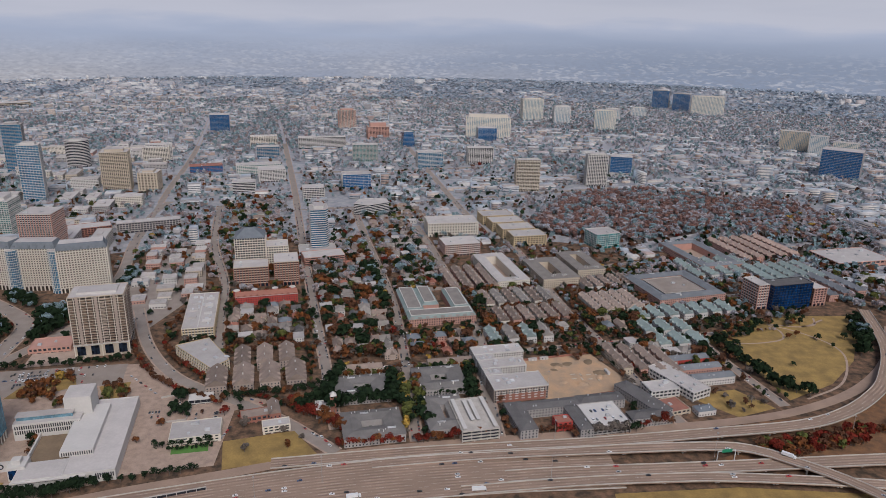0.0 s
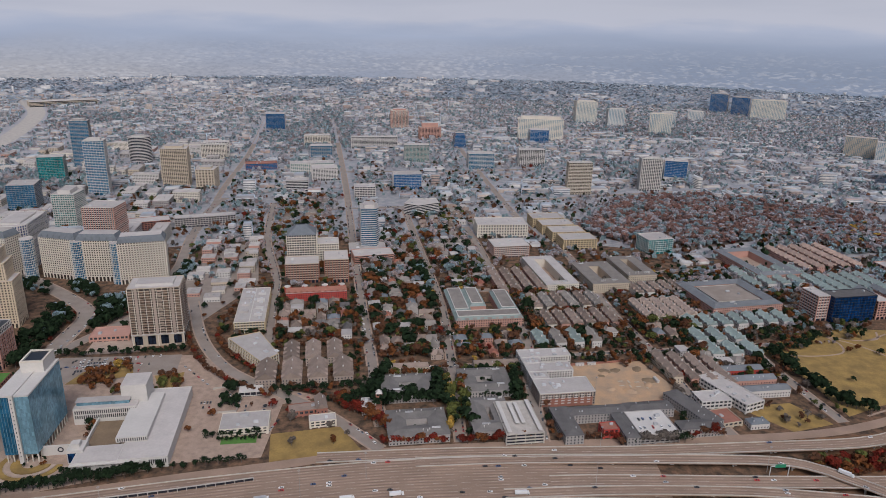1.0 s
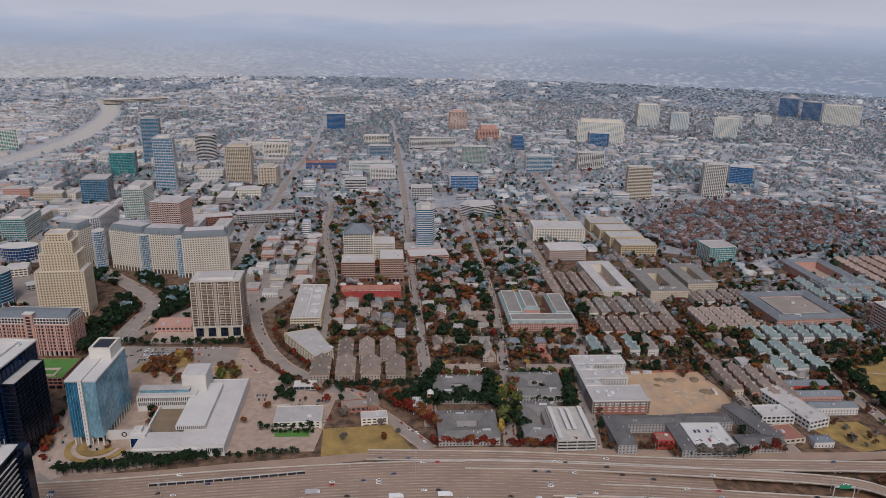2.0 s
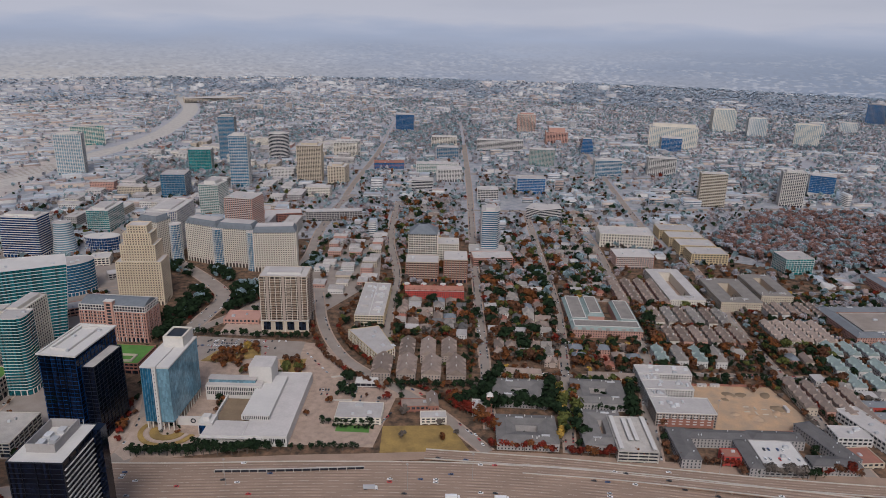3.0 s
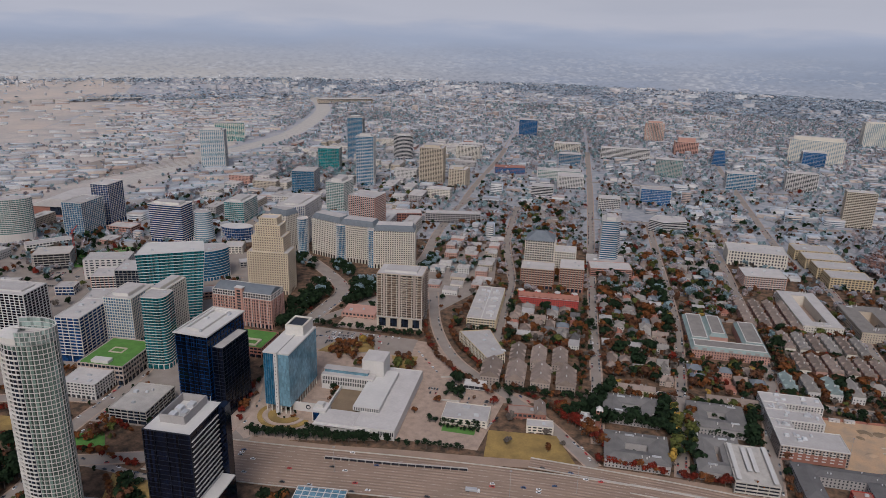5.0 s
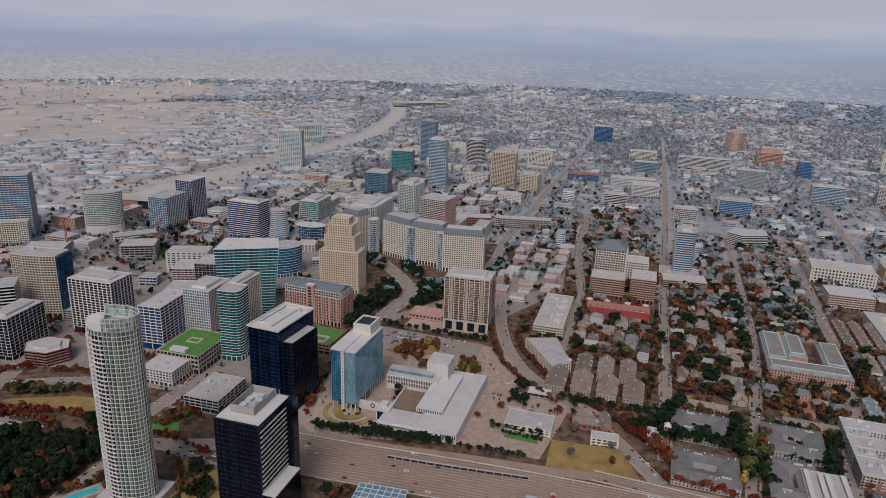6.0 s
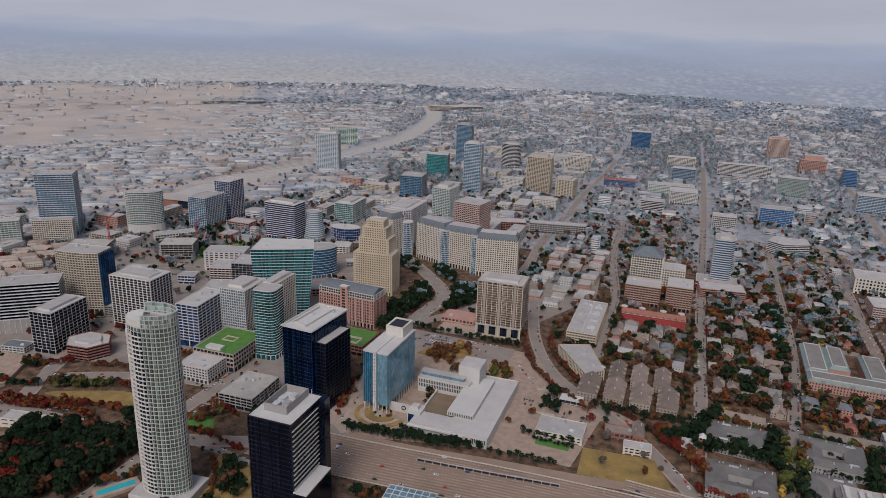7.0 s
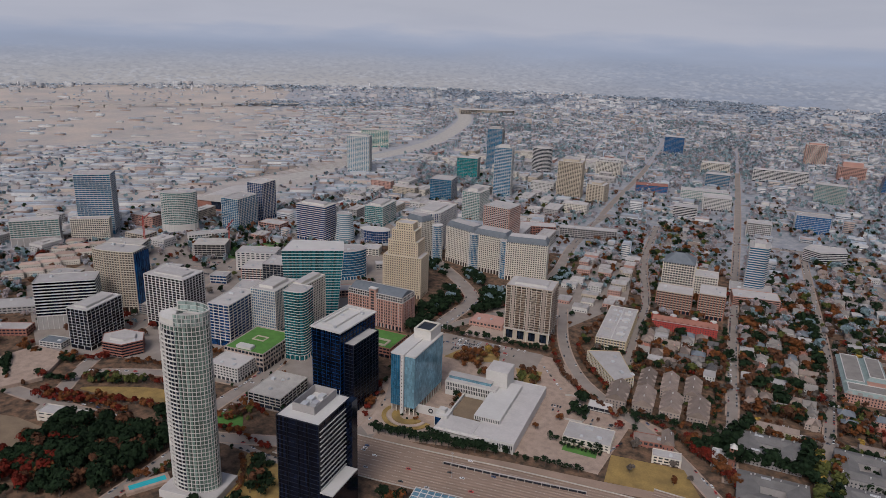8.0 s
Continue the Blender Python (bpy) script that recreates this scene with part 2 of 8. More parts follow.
def ribbon(points, left, right, z0, z1, s=None):
    """A slab that follows a curve, from an offset to its left to one to its right; z0 and z1 from the curve's height."""
    s = s or Shape()
    rows = []
    for k, p in enumerate(points):
        a, b = points[max(0, k - 1)], points[min(len(points) - 1, k + 1)]
        u = (b - a)[:2] / np.linalg.norm((b - a)[:2])
        n = np.array([-u[1], u[0]])
        h = p[2] if len(p) > 2 else 0.0
        l, r = p[:2] + n * left, p[:2] + n * right
        rows.append([(l[0], l[1], h + z1), (r[0], r[1], h + z1), (r[0], r[1], h + z0), (l[0], l[1], h + z0)])
    v = [c for row in rows for c in row]
    f = []
    for k in range(len(rows) - 1):
        a, b = 4 * k, 4 * k + 4
        f += [(a, a + 1, b + 1, b), (a + 1, a + 2, b + 2, b + 1), (a + 2, a + 3, b + 3, b + 2), (a + 3, a, b, b + 3)]
    f += [(3, 2, 1, 0), tuple(4 * (len(rows) - 1) + i for i in range(4))]
    return s.add(v, f)


def occupy_curve(points, half):
    for p in points:
        occupy(p[0], p[1], 2 * half, 2 * half, 0, 0)


# ---------------------------------------------------------------- surfaces
PALE_ROOF = material("pale_flat_roof", (0.44, 0.405, 0.375), 0.8, vary=0.12, size=14, fine=2.5, per_object=0.14)
UNIT = material("galvanised_plant", (0.48, 0.48, 0.48), 0.55, vary=0.15, per_object=0.2)
SLATE = material("grey_slate", (0.16, 0.175, 0.19), 0.85, spec=0.2, vary=0.15, size=5)
SHINGLE = material("grey_shingle", (0.25, 0.225, 0.20), 0.95, spec=0.12, vary=0.18, size=9, fine=0.8, per_object=0.15)
SHINGLE_DARK = material("dark_grey_shingle", (0.185, 0.172, 0.16), 0.95, spec=0.1, vary=0.18, size=9, fine=0.8, per_object=0.12)
SHINGLE_SLATE = material("charcoal_shingle", (0.13, 0.122, 0.118), 0.95, spec=0.12, vary=0.18, size=9, fine=0.8, per_object=0.12)
SHINGLE_BROWN = material("brown_shingle", (0.25, 0.195, 0.16), 0.95, spec=0.12, vary=0.2, size=9, fine=0.8, per_object=0.25)
SHINGLE_GREEN = material("grey_green_shingle", (0.255, 0.305, 0.285), 0.95, spec=0.12, vary=0.15, size=9, fine=0.8, per_object=0.12)
SHINGLE_BLUE = material("blue_grey_shingle", (0.19, 0.20, 0.21), 0.95, spec=0.12, vary=0.15, size=9, fine=0.8, per_object=0.12)
WHITE = material("white_precast", (0.54, 0.51, 0.47), 0.75, vary=0.08, size=20, fine=2.0)
CREAM = material("cream_limestone", (0.60, 0.545, 0.455), 0.8, vary=0.1, size=20, fine=2.0)
TAN = material("tan_stucco", (0.47, 0.395, 0.30), 0.85, vary=0.1, size=16, fine=2.0)
OCHRE = material("ochre_stucco", (0.50, 0.39, 0.23), 0.85, vary=0.1, size=16, fine=2.0)
PINK = material("pink_brick", (0.46, 0.26, 0.20), 0.85, vary=0.12, size=12, fine=1.0)
BROWN = material("brown_stucco", (0.23, 0.155, 0.11), 0.85, vary=0.12, size=12, fine=1.0)
TAUPE = material("taupe_siding", (0.36, 0.29, 0.24), 0.85, vary=0.15, size=8, fine=0.8, per_object=0.15)
BRICK = material("red_brown_brick", (0.30, 0.13, 0.09), 0.85, vary=0.15, size=12, fine=1.0)
RED = material("red_brick", (0.40, 0.055, 0.04), 0.85, vary=0.15, size=12, fine=1.0)
GREYWALL = material("grey_render", (0.34, 0.315, 0.295), 0.85, vary=0.12, size=14, fine=1.5)
DARKWALL = material("dark_cladding", (0.016, 0.019, 0.027), 0.35, spec=0.3, vary=0.2, size=14)
CONCRETE = material("pale_concrete", (0.46, 0.42, 0.37), 0.85, vary=0.18, size=11, fine=1.2)
FREEWAY = material("worn_concrete_road", (0.33, 0.23, 0.165), 0.85, vary=0.14, size=26, fine=1.4, second=(0.25, 0.175, 0.125))
WORN = material("dark_wheel_track", (0.20, 0.14, 0.10), 0.85, vary=0.2, size=30, fine=1.5, second=(0.27, 0.19, 0.135))
STREET = material("grey_street", (0.28, 0.235, 0.20), 0.9, vary=0.16, size=18, fine=1.0, second=(0.23, 0.19, 0.155))
PAVING = material("pale_paving", (0.39, 0.285, 0.215), 0.9, vary=0.26, size=7, fine=1.2)
PLAZA = material("pinkish_paving", (0.42, 0.32, 0.25), 0.9, vary=0.22, size=12, fine=1.2)
LAWN = material("dry_lawn", (0.32, 0.21, 0.06), 0.95, vary=0.25, size=14, fine=1.5, second=(0.20, 0.13, 0.042))
TURF = material("green_turf", (0.09, 0.21, 0.035), 0.95, vary=0.2, size=8, fine=0.8)
SANDY = material("sandy_terrace", (0.21, 0.15, 0.092), 0.95, vary=0.2, size=12, fine=1.4)
RUSTY = material("rust_brown_grass", (0.21, 0.105, 0.045), 0.95, vary=0.3, size=9, fine=1.2, second=(0.12, 0.065, 0.032))
LITTER = material("leaf_litter", (0.13, 0.085, 0.065), 0.95, vary=0.35, size=12, fine=2.0, second=(0.075, 0.058, 0.05))
DIRT = material("graded_earth", (0.45, 0.29, 0.165), 0.95, vary=0.2, size=14, fine=1.6, second=(0.33, 0.24, 0.16))
MARK = material("white_road_paint", (0.55, 0.50, 0.44), 0.7, vary=0.15)
POOL = material("pool_water", (0.05, 0.42, 0.45), 0.08, vary=0.1, spec=0.6)
GLASS_DARK = glass("dark_glass", (0.014, 0.020, 0.032), 0.12, 0.35)
GLASS_BLACK = glass("black_glass", (0.006, 0.010, 0.024), 0.12, 0.35, 0.35, 0.25, 0.7)
GLASS_BLUE = glass("blue_glass", (0.035, 0.17, 0.30), 0.14, 0.4, 0.3, 0.3, 0.3)
GLASS_NAVY = glass("navy_glass", (0.010, 0.055, 0.17), 0.14, 0.4, 0.35, 0.3)
GLASS_TEAL = glass("teal_glass", (0.02, 0.24, 0.25), 0.14, 0.4, 0.35, 0.3)
GLASS_PALE = glass("pale_blue_glass", (0.20, 0.355, 0.44), 0.14, 0.4, 0.25, 0.3, 0.2)
GLASS_CROWN = glass("pale_green_glass", (0.30, 0.37, 0.33), 0.15)
GLASS_TOWER = glass("green_tower_glass", (0.20, 0.28, 0.235), 0.12, 0.5, 0.35, 0.3, 0.75)
GLASS_BRONZE = glass("bronze_glass", (0.075, 0.062, 0.052), 0.15, 0.4, 0.3, 0.2)
GLASS_ROYAL = glass("royal_blue_glass", (0.035, 0.14, 0.32), 0.14, 0.4, 0.3, 0.3, 0.2)
GLASS_SEA = glass("blue_green_glass", (0.018, 0.15, 0.175), 0.14, 0.4, 0.35, 0.3)
PALESTONE = material("pale_office_stone", (0.60, 0.565, 0.51), 0.8, vary=0.1, size=20, fine=2.0)
TERRACOTTA = material("terracotta_tile", (0.40, 0.29, 0.23), 0.9, vary=0.2, size=9, fine=0.8, per_object=0.2)
GLASS_GREEN = glass("grey_green_glass", (0.12, 0.26, 0.24), 0.14, 0.4, 0.35, 0.3)
WINDOW = glass("house_window", (0.05, 0.054, 0.06), 0.2)
STEEL = material("painted_steel", (0.55, 0.54, 0.52), 0.5, vary=0.1)

# ---------------------------------------------------------------- ground and distance
EARTH = material("town_ground", (0.19, 0.115, 0.072), 0.95, vary=0.4, size=9, fine=2.0, second=(0.055, 0.042, 0.03), spec=0.1)
s = Shape()
s.add([(-16000, -6000, 0), (16000, -6000, 0), (16000, 16000, 0), (-16000, 16000, 0)], [(0, 1, 2, 3)])
structure("ground", s, EARTH, "brown and grey town ground with dry grass and asphalt")

# haze is put into both grounds: pale colours and a cool sheen
TOWNLAND = material("grey_brown_town_land", (0.30, 0.27, 0.25), 0.95, vary=0.3, size=16, fine=4.0, second=(0.17, 0.16, 0.155), sheen=0.4, tint=(0.72, 0.86, 1.0))
OUTLAND = material("haze_paled_land", (0.31, 0.285, 0.27), 0.95, vary=0.25, size=60, fine=9.0, second=(0.22, 0.22, 0.235), sheen=0.3)
ring = lambda rad, z: [(-rad * math.sin(radians(k)), rad * math.cos(radians(k)), z) for k in range(-64, 101, 4)]
s = Shape()
inner, outer = ring(2250, 0.08), ring(4900, 0.08)
n = len(inner)
s.add(inner + outer, [(k, n + k, n + k + 1, k + 1)[::-1] for k in range(n - 1)])
structure("ground_outer", s, OUTLAND, "land paled by painted haze beyond the inner town")
s = Shape()
inner, outer = ring(1230, 0.012), ring(2260, 0.012)
s.add(inner + outer, [(k, n + k, n + k + 1, k + 1)[::-1] for k in range(n - 1)])
structure("ground_town", s, TOWNLAND, "grey-brown ground of the wider town")

def distance_material():
    """Plain glowing distance with haze painted into its colours: bands of blue-grey woods and pale streaks of far roofs
    under an overcast sky.
    """
    m = bpy.data.materials.new("hazy_distance")
    m.use_nodes = True
    n, l = m.node_tree.nodes, m.node_tree.links
    n.remove(n["Principled BSDF"])
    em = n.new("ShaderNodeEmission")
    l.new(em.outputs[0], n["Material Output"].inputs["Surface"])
    geo = n.new("ShaderNodeNewGeometry")
    place = n.new("ShaderNodeMapping")
    place.inputs["Scale"].default_value = (0.742, 0.742, 0.742)
    place.inputs["Location"].default_value = (0, 0, 98)
    l.new(geo.outputs["Position"], place.inputs[0])
    xyz = n.new("ShaderNodeSeparateXYZ")
    l.new(place.outputs[0], xyz.inputs[0])

    def streaks(scale, detail):
        mp, t = n.new("ShaderNodeMapping"), n.new("ShaderNodeTexNoise")
        mp.inputs["Scale"].default_value = scale
        t.inputs["Scale"].default_value, t.inputs["Detail"].default_value = 1.0, detail
        l.new(place.outputs[0], mp.inputs[0])
        l.new(mp.outputs[0], t.inputs["Vector"])
        return t.outputs["Fac"]

    def span(value, a, b, c=0.0, d=1.0):
        r = n.new("ShaderNodeMapRange")
        for key, v in (("From Min", a), ("From Max", b), ("To Min", c), ("To Max", d)):
            r.inputs[key].default_value = v
        l.new(value, r.inputs["Value"])
        return r.outputs[0]

    def calc(kind, a, b):
        k = n.new("ShaderNodeMath")
        k.operation = kind
        for i, v in enumerate((a, b)):
            if isinstance(v, float):
                k.inputs[i].default_value = v
            else:
                l.new(v, k.inputs[i])
        return k.outputs[0]

    def blend(fac, a, b):
        k = n.new("ShaderNodeMix")
        k.data_type = "RGBA"
        l.new(fac, k.inputs["Factor"])
        for key, v in (("A", a), ("B", b)):
            if isinstance(v, tuple):
                k.inputs[key].default_value = (*v, 1)
            else:
                l.new(v, k.inputs[key])
        return k.outputs["Result"]

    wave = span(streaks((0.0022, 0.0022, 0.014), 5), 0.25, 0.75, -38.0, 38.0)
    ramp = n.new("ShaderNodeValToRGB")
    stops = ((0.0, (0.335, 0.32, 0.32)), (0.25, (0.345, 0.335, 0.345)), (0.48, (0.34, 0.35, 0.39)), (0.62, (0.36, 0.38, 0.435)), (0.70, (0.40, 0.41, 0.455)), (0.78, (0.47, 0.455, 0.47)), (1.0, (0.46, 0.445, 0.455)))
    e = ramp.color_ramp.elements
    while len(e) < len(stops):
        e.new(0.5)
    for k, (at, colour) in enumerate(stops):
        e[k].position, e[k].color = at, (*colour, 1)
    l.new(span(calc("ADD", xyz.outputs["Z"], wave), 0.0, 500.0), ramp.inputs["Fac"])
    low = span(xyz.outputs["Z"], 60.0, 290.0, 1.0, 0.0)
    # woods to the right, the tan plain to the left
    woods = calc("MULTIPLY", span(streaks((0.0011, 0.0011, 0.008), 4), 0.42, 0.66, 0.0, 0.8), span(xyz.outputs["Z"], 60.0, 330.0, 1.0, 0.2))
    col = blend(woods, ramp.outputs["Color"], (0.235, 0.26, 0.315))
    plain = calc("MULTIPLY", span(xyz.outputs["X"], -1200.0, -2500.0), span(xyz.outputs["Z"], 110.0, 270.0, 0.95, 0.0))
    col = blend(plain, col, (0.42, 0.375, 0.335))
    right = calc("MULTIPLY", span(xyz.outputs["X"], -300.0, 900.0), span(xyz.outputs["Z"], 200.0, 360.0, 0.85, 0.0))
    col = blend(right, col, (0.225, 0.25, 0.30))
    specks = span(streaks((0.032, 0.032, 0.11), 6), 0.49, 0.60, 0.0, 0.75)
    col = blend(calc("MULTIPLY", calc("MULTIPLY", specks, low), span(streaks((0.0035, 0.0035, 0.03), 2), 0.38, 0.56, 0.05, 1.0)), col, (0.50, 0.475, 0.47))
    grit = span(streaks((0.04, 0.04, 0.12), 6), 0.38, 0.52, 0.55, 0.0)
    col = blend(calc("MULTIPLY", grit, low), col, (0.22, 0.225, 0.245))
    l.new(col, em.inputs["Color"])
    return m


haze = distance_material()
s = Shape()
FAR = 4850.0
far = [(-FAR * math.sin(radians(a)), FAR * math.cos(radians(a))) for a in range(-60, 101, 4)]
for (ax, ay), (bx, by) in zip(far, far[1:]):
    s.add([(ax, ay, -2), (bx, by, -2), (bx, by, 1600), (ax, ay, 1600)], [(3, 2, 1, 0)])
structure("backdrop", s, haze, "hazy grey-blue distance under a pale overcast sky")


# ---------------------------------------------------------------- roads
def lower(points):
    """Points as they look on the ground from the eye, drawn in to their own height z."""
    return [(x * (1 - z / EYE), y * (1 - z / EYE), z) for x, y, z in points]


STREETS = []


def street(points, width, walks=True, name="road", mat=None):
    c = smooth(points)
    up = 0.006 * len(STREETS)
    structure(name, ribbon(c, width / 2, -width / 2, 0.01, 0.05 + up), mat or STREET, "worn grey asphalt street between the blocks")
    STREETS.append((c, width, walks))
    occupy_curve(c, width / 2 + 1)


def pavements():
    """Kerbed pavements along the streets, left out where another street crosses."""
    for c, width, walks in STREETS:
        if not walks:
            continue
        for a, b in ((width / 2 + 1.8, width / 2), (-width / 2, -width / 2 - 1.8)):
            s = Shape()
            for k in range(len(c) - 1):
                m = (c[k] + c[k + 1])[:2] / 2
                if not any(o is not c and np.hypot(*(np.array(o)[:, :2] - m).T).min() < w / 2 + 9 for o, w, _ in STREETS):
                    ribbon([c[k], c[k + 1]], a, b, 0.0, 0.26, s)
            if s.f:
                structure("pavement", s, PAVING, "pale concrete pavement with a kerb")


street([(-100, 590), (-120, 665), (-135, 730), (-169, 859), (-249, 1178), (-355, 1611), (-491, 2136), (-640, 2700)], 11)
street([(-235, 655), (-257, 725), (-294, 853), (-326, 977), (-402, 1168), (-470, 1420)], 11)
street([(-540, 1180), (-629, 1558), (-727, 2014), (-911, 2722)], 10)
street([(-190, 1420), (-146, 1236), (-76, 945), (-50, 795), (-21, 572)], 10)
street([(-54, 1299), (-13, 1129), (46, 816), (46, 738), (57, 582)], 11)
street([(110, 1240), (139, 1109), (165, 936), (200, 790), (223, 679), (243, 612)], 11)
street([(255, 1100), (274, 1035), (312, 882), (340, 743), (364, 650)], 10)
street([(-160, 774), (-51, 808), (51, 833), (168, 875), (332, 934), (470, 975)], 8)
street([(-130, 703), (-58, 719), (36, 740)], 7)
street([(-330, 976), (-220, 1007), (-75, 1041), (-13, 1100)], 9)
street([(50, 755), (103, 770), (227, 799), (359, 830)], 7)
street([(-20, 965), (101, 1001), (277, 1089), (510, 1162), (700, 1230)], 9)
street([(-530, 1350), (-300, 1400), (-100, 1460), (250, 1600), (620, 1740)], 11)
street([(-700, 1700), (-380, 1760), (0, 1850), (450, 1990), (1000, 2140)], 11)
street([(80, 1260), (40, 1420), (-60, 1900), (-160, 2400)], 10)
street([(-410, 870), (-355, 765), (-302, 696), (-253, 660), (-203, 633), (-155, 603), (-116, 570), (-95, 552)], 12)
street([(-409, 441), (-423, 500), (-469, 579), (-503, 654), (-516, 741), (-531, 813), (-586, 862), (-672, 917), (-760, 965), (-900, 1040)], 20)
street([(-503, 700), (-470, 800), (-452, 860), (-477, 923), (-495, 1015), (-536, 1149), (-578, 1325), (-586, 1445)], 14)
street([(-545, 330), (-563, 384), (-581, 466), (-613, 560), (-640, 640)], 14)
street([(-900, 220), (-790, 262), (-667, 291), (-552, 331), (-469, 379), (-410, 425)], 15)
street([(-690, 270), (-708, 294), (-757, 356), (-800, 440), (-860, 560), (-930, 700)], 15)
street([(-735, 340), (-680, 385), (-620, 420), (-560, 440)], 13)
street([(-497, 195), (-507, 238), (-524, 312), (-545, 338)], 11)
street([(-700, 560), (-640, 600), (-560, 620), (-503, 640)], 10)
street([(-960, 640), (-860, 690), (-760, 740), (-690, 800)], 12)

pavements()
# the freeway: one broad carriageway that splits into decks on columns
DECKS = [
    ([(-460, 392, 0.3), (-360, 420, 0.3), (-230, 462, 0.3), (-91, 500, 0.3), (40, 522, 0.3), (160, 534, 1.5)], 33, -26, "freeway"),
    ([(-150, 532, 0.6), (-30, 553, 0.6), (54, 564, 2), (147, 576, 5), (261, 595, 7), (365, 614, 8), (424, 640, 8), (472, 676, 8), (509, 716, 8), (560, 800, 7), (600, 920, 5)], 8, -7, "ramp"),
    ([(-60, 535, 0.7), (30, 550, 1.5), (144, 563, 5), (254, 573, 7), (295, 570, 8), (325, 553, 8.5), (362, 525, 9), (400, 480, 9)], 7, -6, "flyover"),
    ([(60, 522, 0.8), (112, 529, 2), (242, 541, 5), (330, 550, 6), (416, 559, 6), (560, 570, 6)], 7, -9, "viaduct"),
    ([(20, 500, 0.8), (110, 514, 3), (186, 522, 5), (262, 526, 6), (392, 520, 6), (500, 505, 6)], 6, -6, "viaduct"),
]
for pts, left, right, nm in DECKS:
    c = smooth(lower(pts))
    occupy_curve(c, abs(left) + 3)
    structure("road", ribbon(c, left, right, -0.9 if nm != "freeway" else -0.25, 0.0), FREEWAY, f"pale worn concrete {nm} deck")
    for o in (left, right + 0.5):
        structure("trim", ribbon(c, o, o - 0.5, 0.0, 0.95), CONCRETE, "concrete barrier along the road's edge")
    lanes = int((left - right) / 3.7)
    for k in range(lanes):
        o = right + (left - right) * (k + 0.5) / lanes
        structure("trim", ribbon(c, o + 0.8, o - 0.8, -0.004, 0.006), WORN, "dark wheel track worn along a lane")
    for k in range(1, lanes):
        o = right + (left - right) * k / lanes
        s = Shape()
        for a in range(k % 2, len(c) - 1, 2):
            ribbon([c[a], c[a] + (c[a + 1] - c[a]) * 0.7], o + 0.09, o - 0.09, 0.004, 0.016, s)
        structure("trim", s, MARK, "broken white lane line")
    if nm != "freeway":
        for a in range(6, len(c) - 1, 4):
            p, q = c[a], c[a + 1]
            if p[2] < 3:
                continue
            ang = math.degrees(math.atan2(*(q - p)[:2][::-1]))
            col = thing("bridge_column", p[0], p[1], ang, "pale concrete column with a wide cap under the road deck", "column", "freeway columns")
            part("cap", Shape().box(-0.9, 0.9, right + 0.6, left - 0.6, p[2] - 2.1, p[2] - 0.9), CONCRETE, col)
            part("shaft", Shape().prism(ellipse(1.8, 1.8, 10), 0, p[2] - 2.1), CONCRETE, col)
street([(-560, 345), (-530, 350), (-502, 352), (-472, 357), (-442, 360), (-405, 385)], 9)
# frontage road along the blocks
structure("road", ribbon(smooth([(-420, 440, 0), (-330, 466, 0), (-259, 492, 0), (-191, 515, 0), (-112, 543, 0), (-30, 562, 0), (55, 577, 0), (149, 592, 0), (297, 618, 0), (383, 645, 0), (463, 690, 0), (535, 760, 0), (600, 860, 0)]), 6, -6, 0.0, 0.1), FREEWAY, "pale frontage road beside the freeway")
occupy_curve(smooth([(-420, 440), (-259, 492), (-112, 543), (55, 577), (297, 618), (463, 690), (600, 860)]), 9)
# retaining wall with openings between the frontage road and the sunken carriageway
s = ribbon(smooth([(-318, 452, 0), (-260, 471, 0), (-195, 494, 0)]), 1.6, 0.8, 0.0, 2.6)
structure("wall_retaining", s, DARKWALL, "dark retaining wall beside the freeway")
c = smooth([(-318, 452, 0), (-260, 471, 0), (-195, 494, 0)], 7)
structure("trim", ribbon(c, 1.8, 0.5, 2.6, 3.0), CONCRETE, "concrete coping beam")
for p in c[::1]:
    col = thing("wall_post", p[0] - 0.2, p[1], 20, "pale concrete post of the retaining wall", "post", "retaining wall posts")
    part("shaft", Shape().box(-0.3, 0.3, -0.6, 0.4, 0, 2.6), CONCRETE, col)


def patch(name, poly, mat, label, z=0.12, edge=None, hold=True):
    c = smooth(poly + poly[:1], 6)[:-1]
    c = [tuple(p[:2]) for p in c] if edge else poly
    s = Shape()
    s.prism(c, 0.0, z, True)
    structure(name, s, mat, label)


patch("lawn", [(-191, 522), (-203, 565), (-140, 585), (-112, 549)][::-1], LAWN, "dry yellow-green lawn beside the curved road", 0.3)
patch("ground_lot", [(93, 740), (180, 763), (219, 680), (114, 648)][::-1], DIRT, "graded bare building lot of pale earth")
patch("park", [(334, 812), (400, 862), (467, 890), (563, 895), (540, 830), (495, 757), (440, 700), (375, 662), (364, 737)][::-1], LAWN, "park of dry golden grass with curving paths", 0.25)
patch("verge", [(255, 552), (330, 548), (430, 570), (520, 600), (560, 660), (500, 660), (430, 622), (360, 598)][::-1], RUSTY, "rust-brown verge under the ramps", 0.06)
patch("verge", [(250, 600), (420, 640), (520, 730), (640, 930), (760, 930), (680, 640), (560, 566), (400, 566)][::-1], RUSTY, "rust-brown grass between the ramps", 0.035)
patch("verge", [(150, 470), (420, 470), (520, 500), (400, 505), (260, 512), (150, 500)][::-1], LAWN, "dry grass below the viaduct", 0.06)
patch("verge", [(263, 668), (323, 683), (352, 645), (306, 626)][::-1], LAWN, "dry brown verge beside the frontage road")
patch("park_lawn", [(-704, 316), (-690, 333), (-634, 371), (-600, 352), (-622, 350), (-660, 330)][::-1], LAWN, "oval of dry yellow lawn in the deck park", 0.3, True)
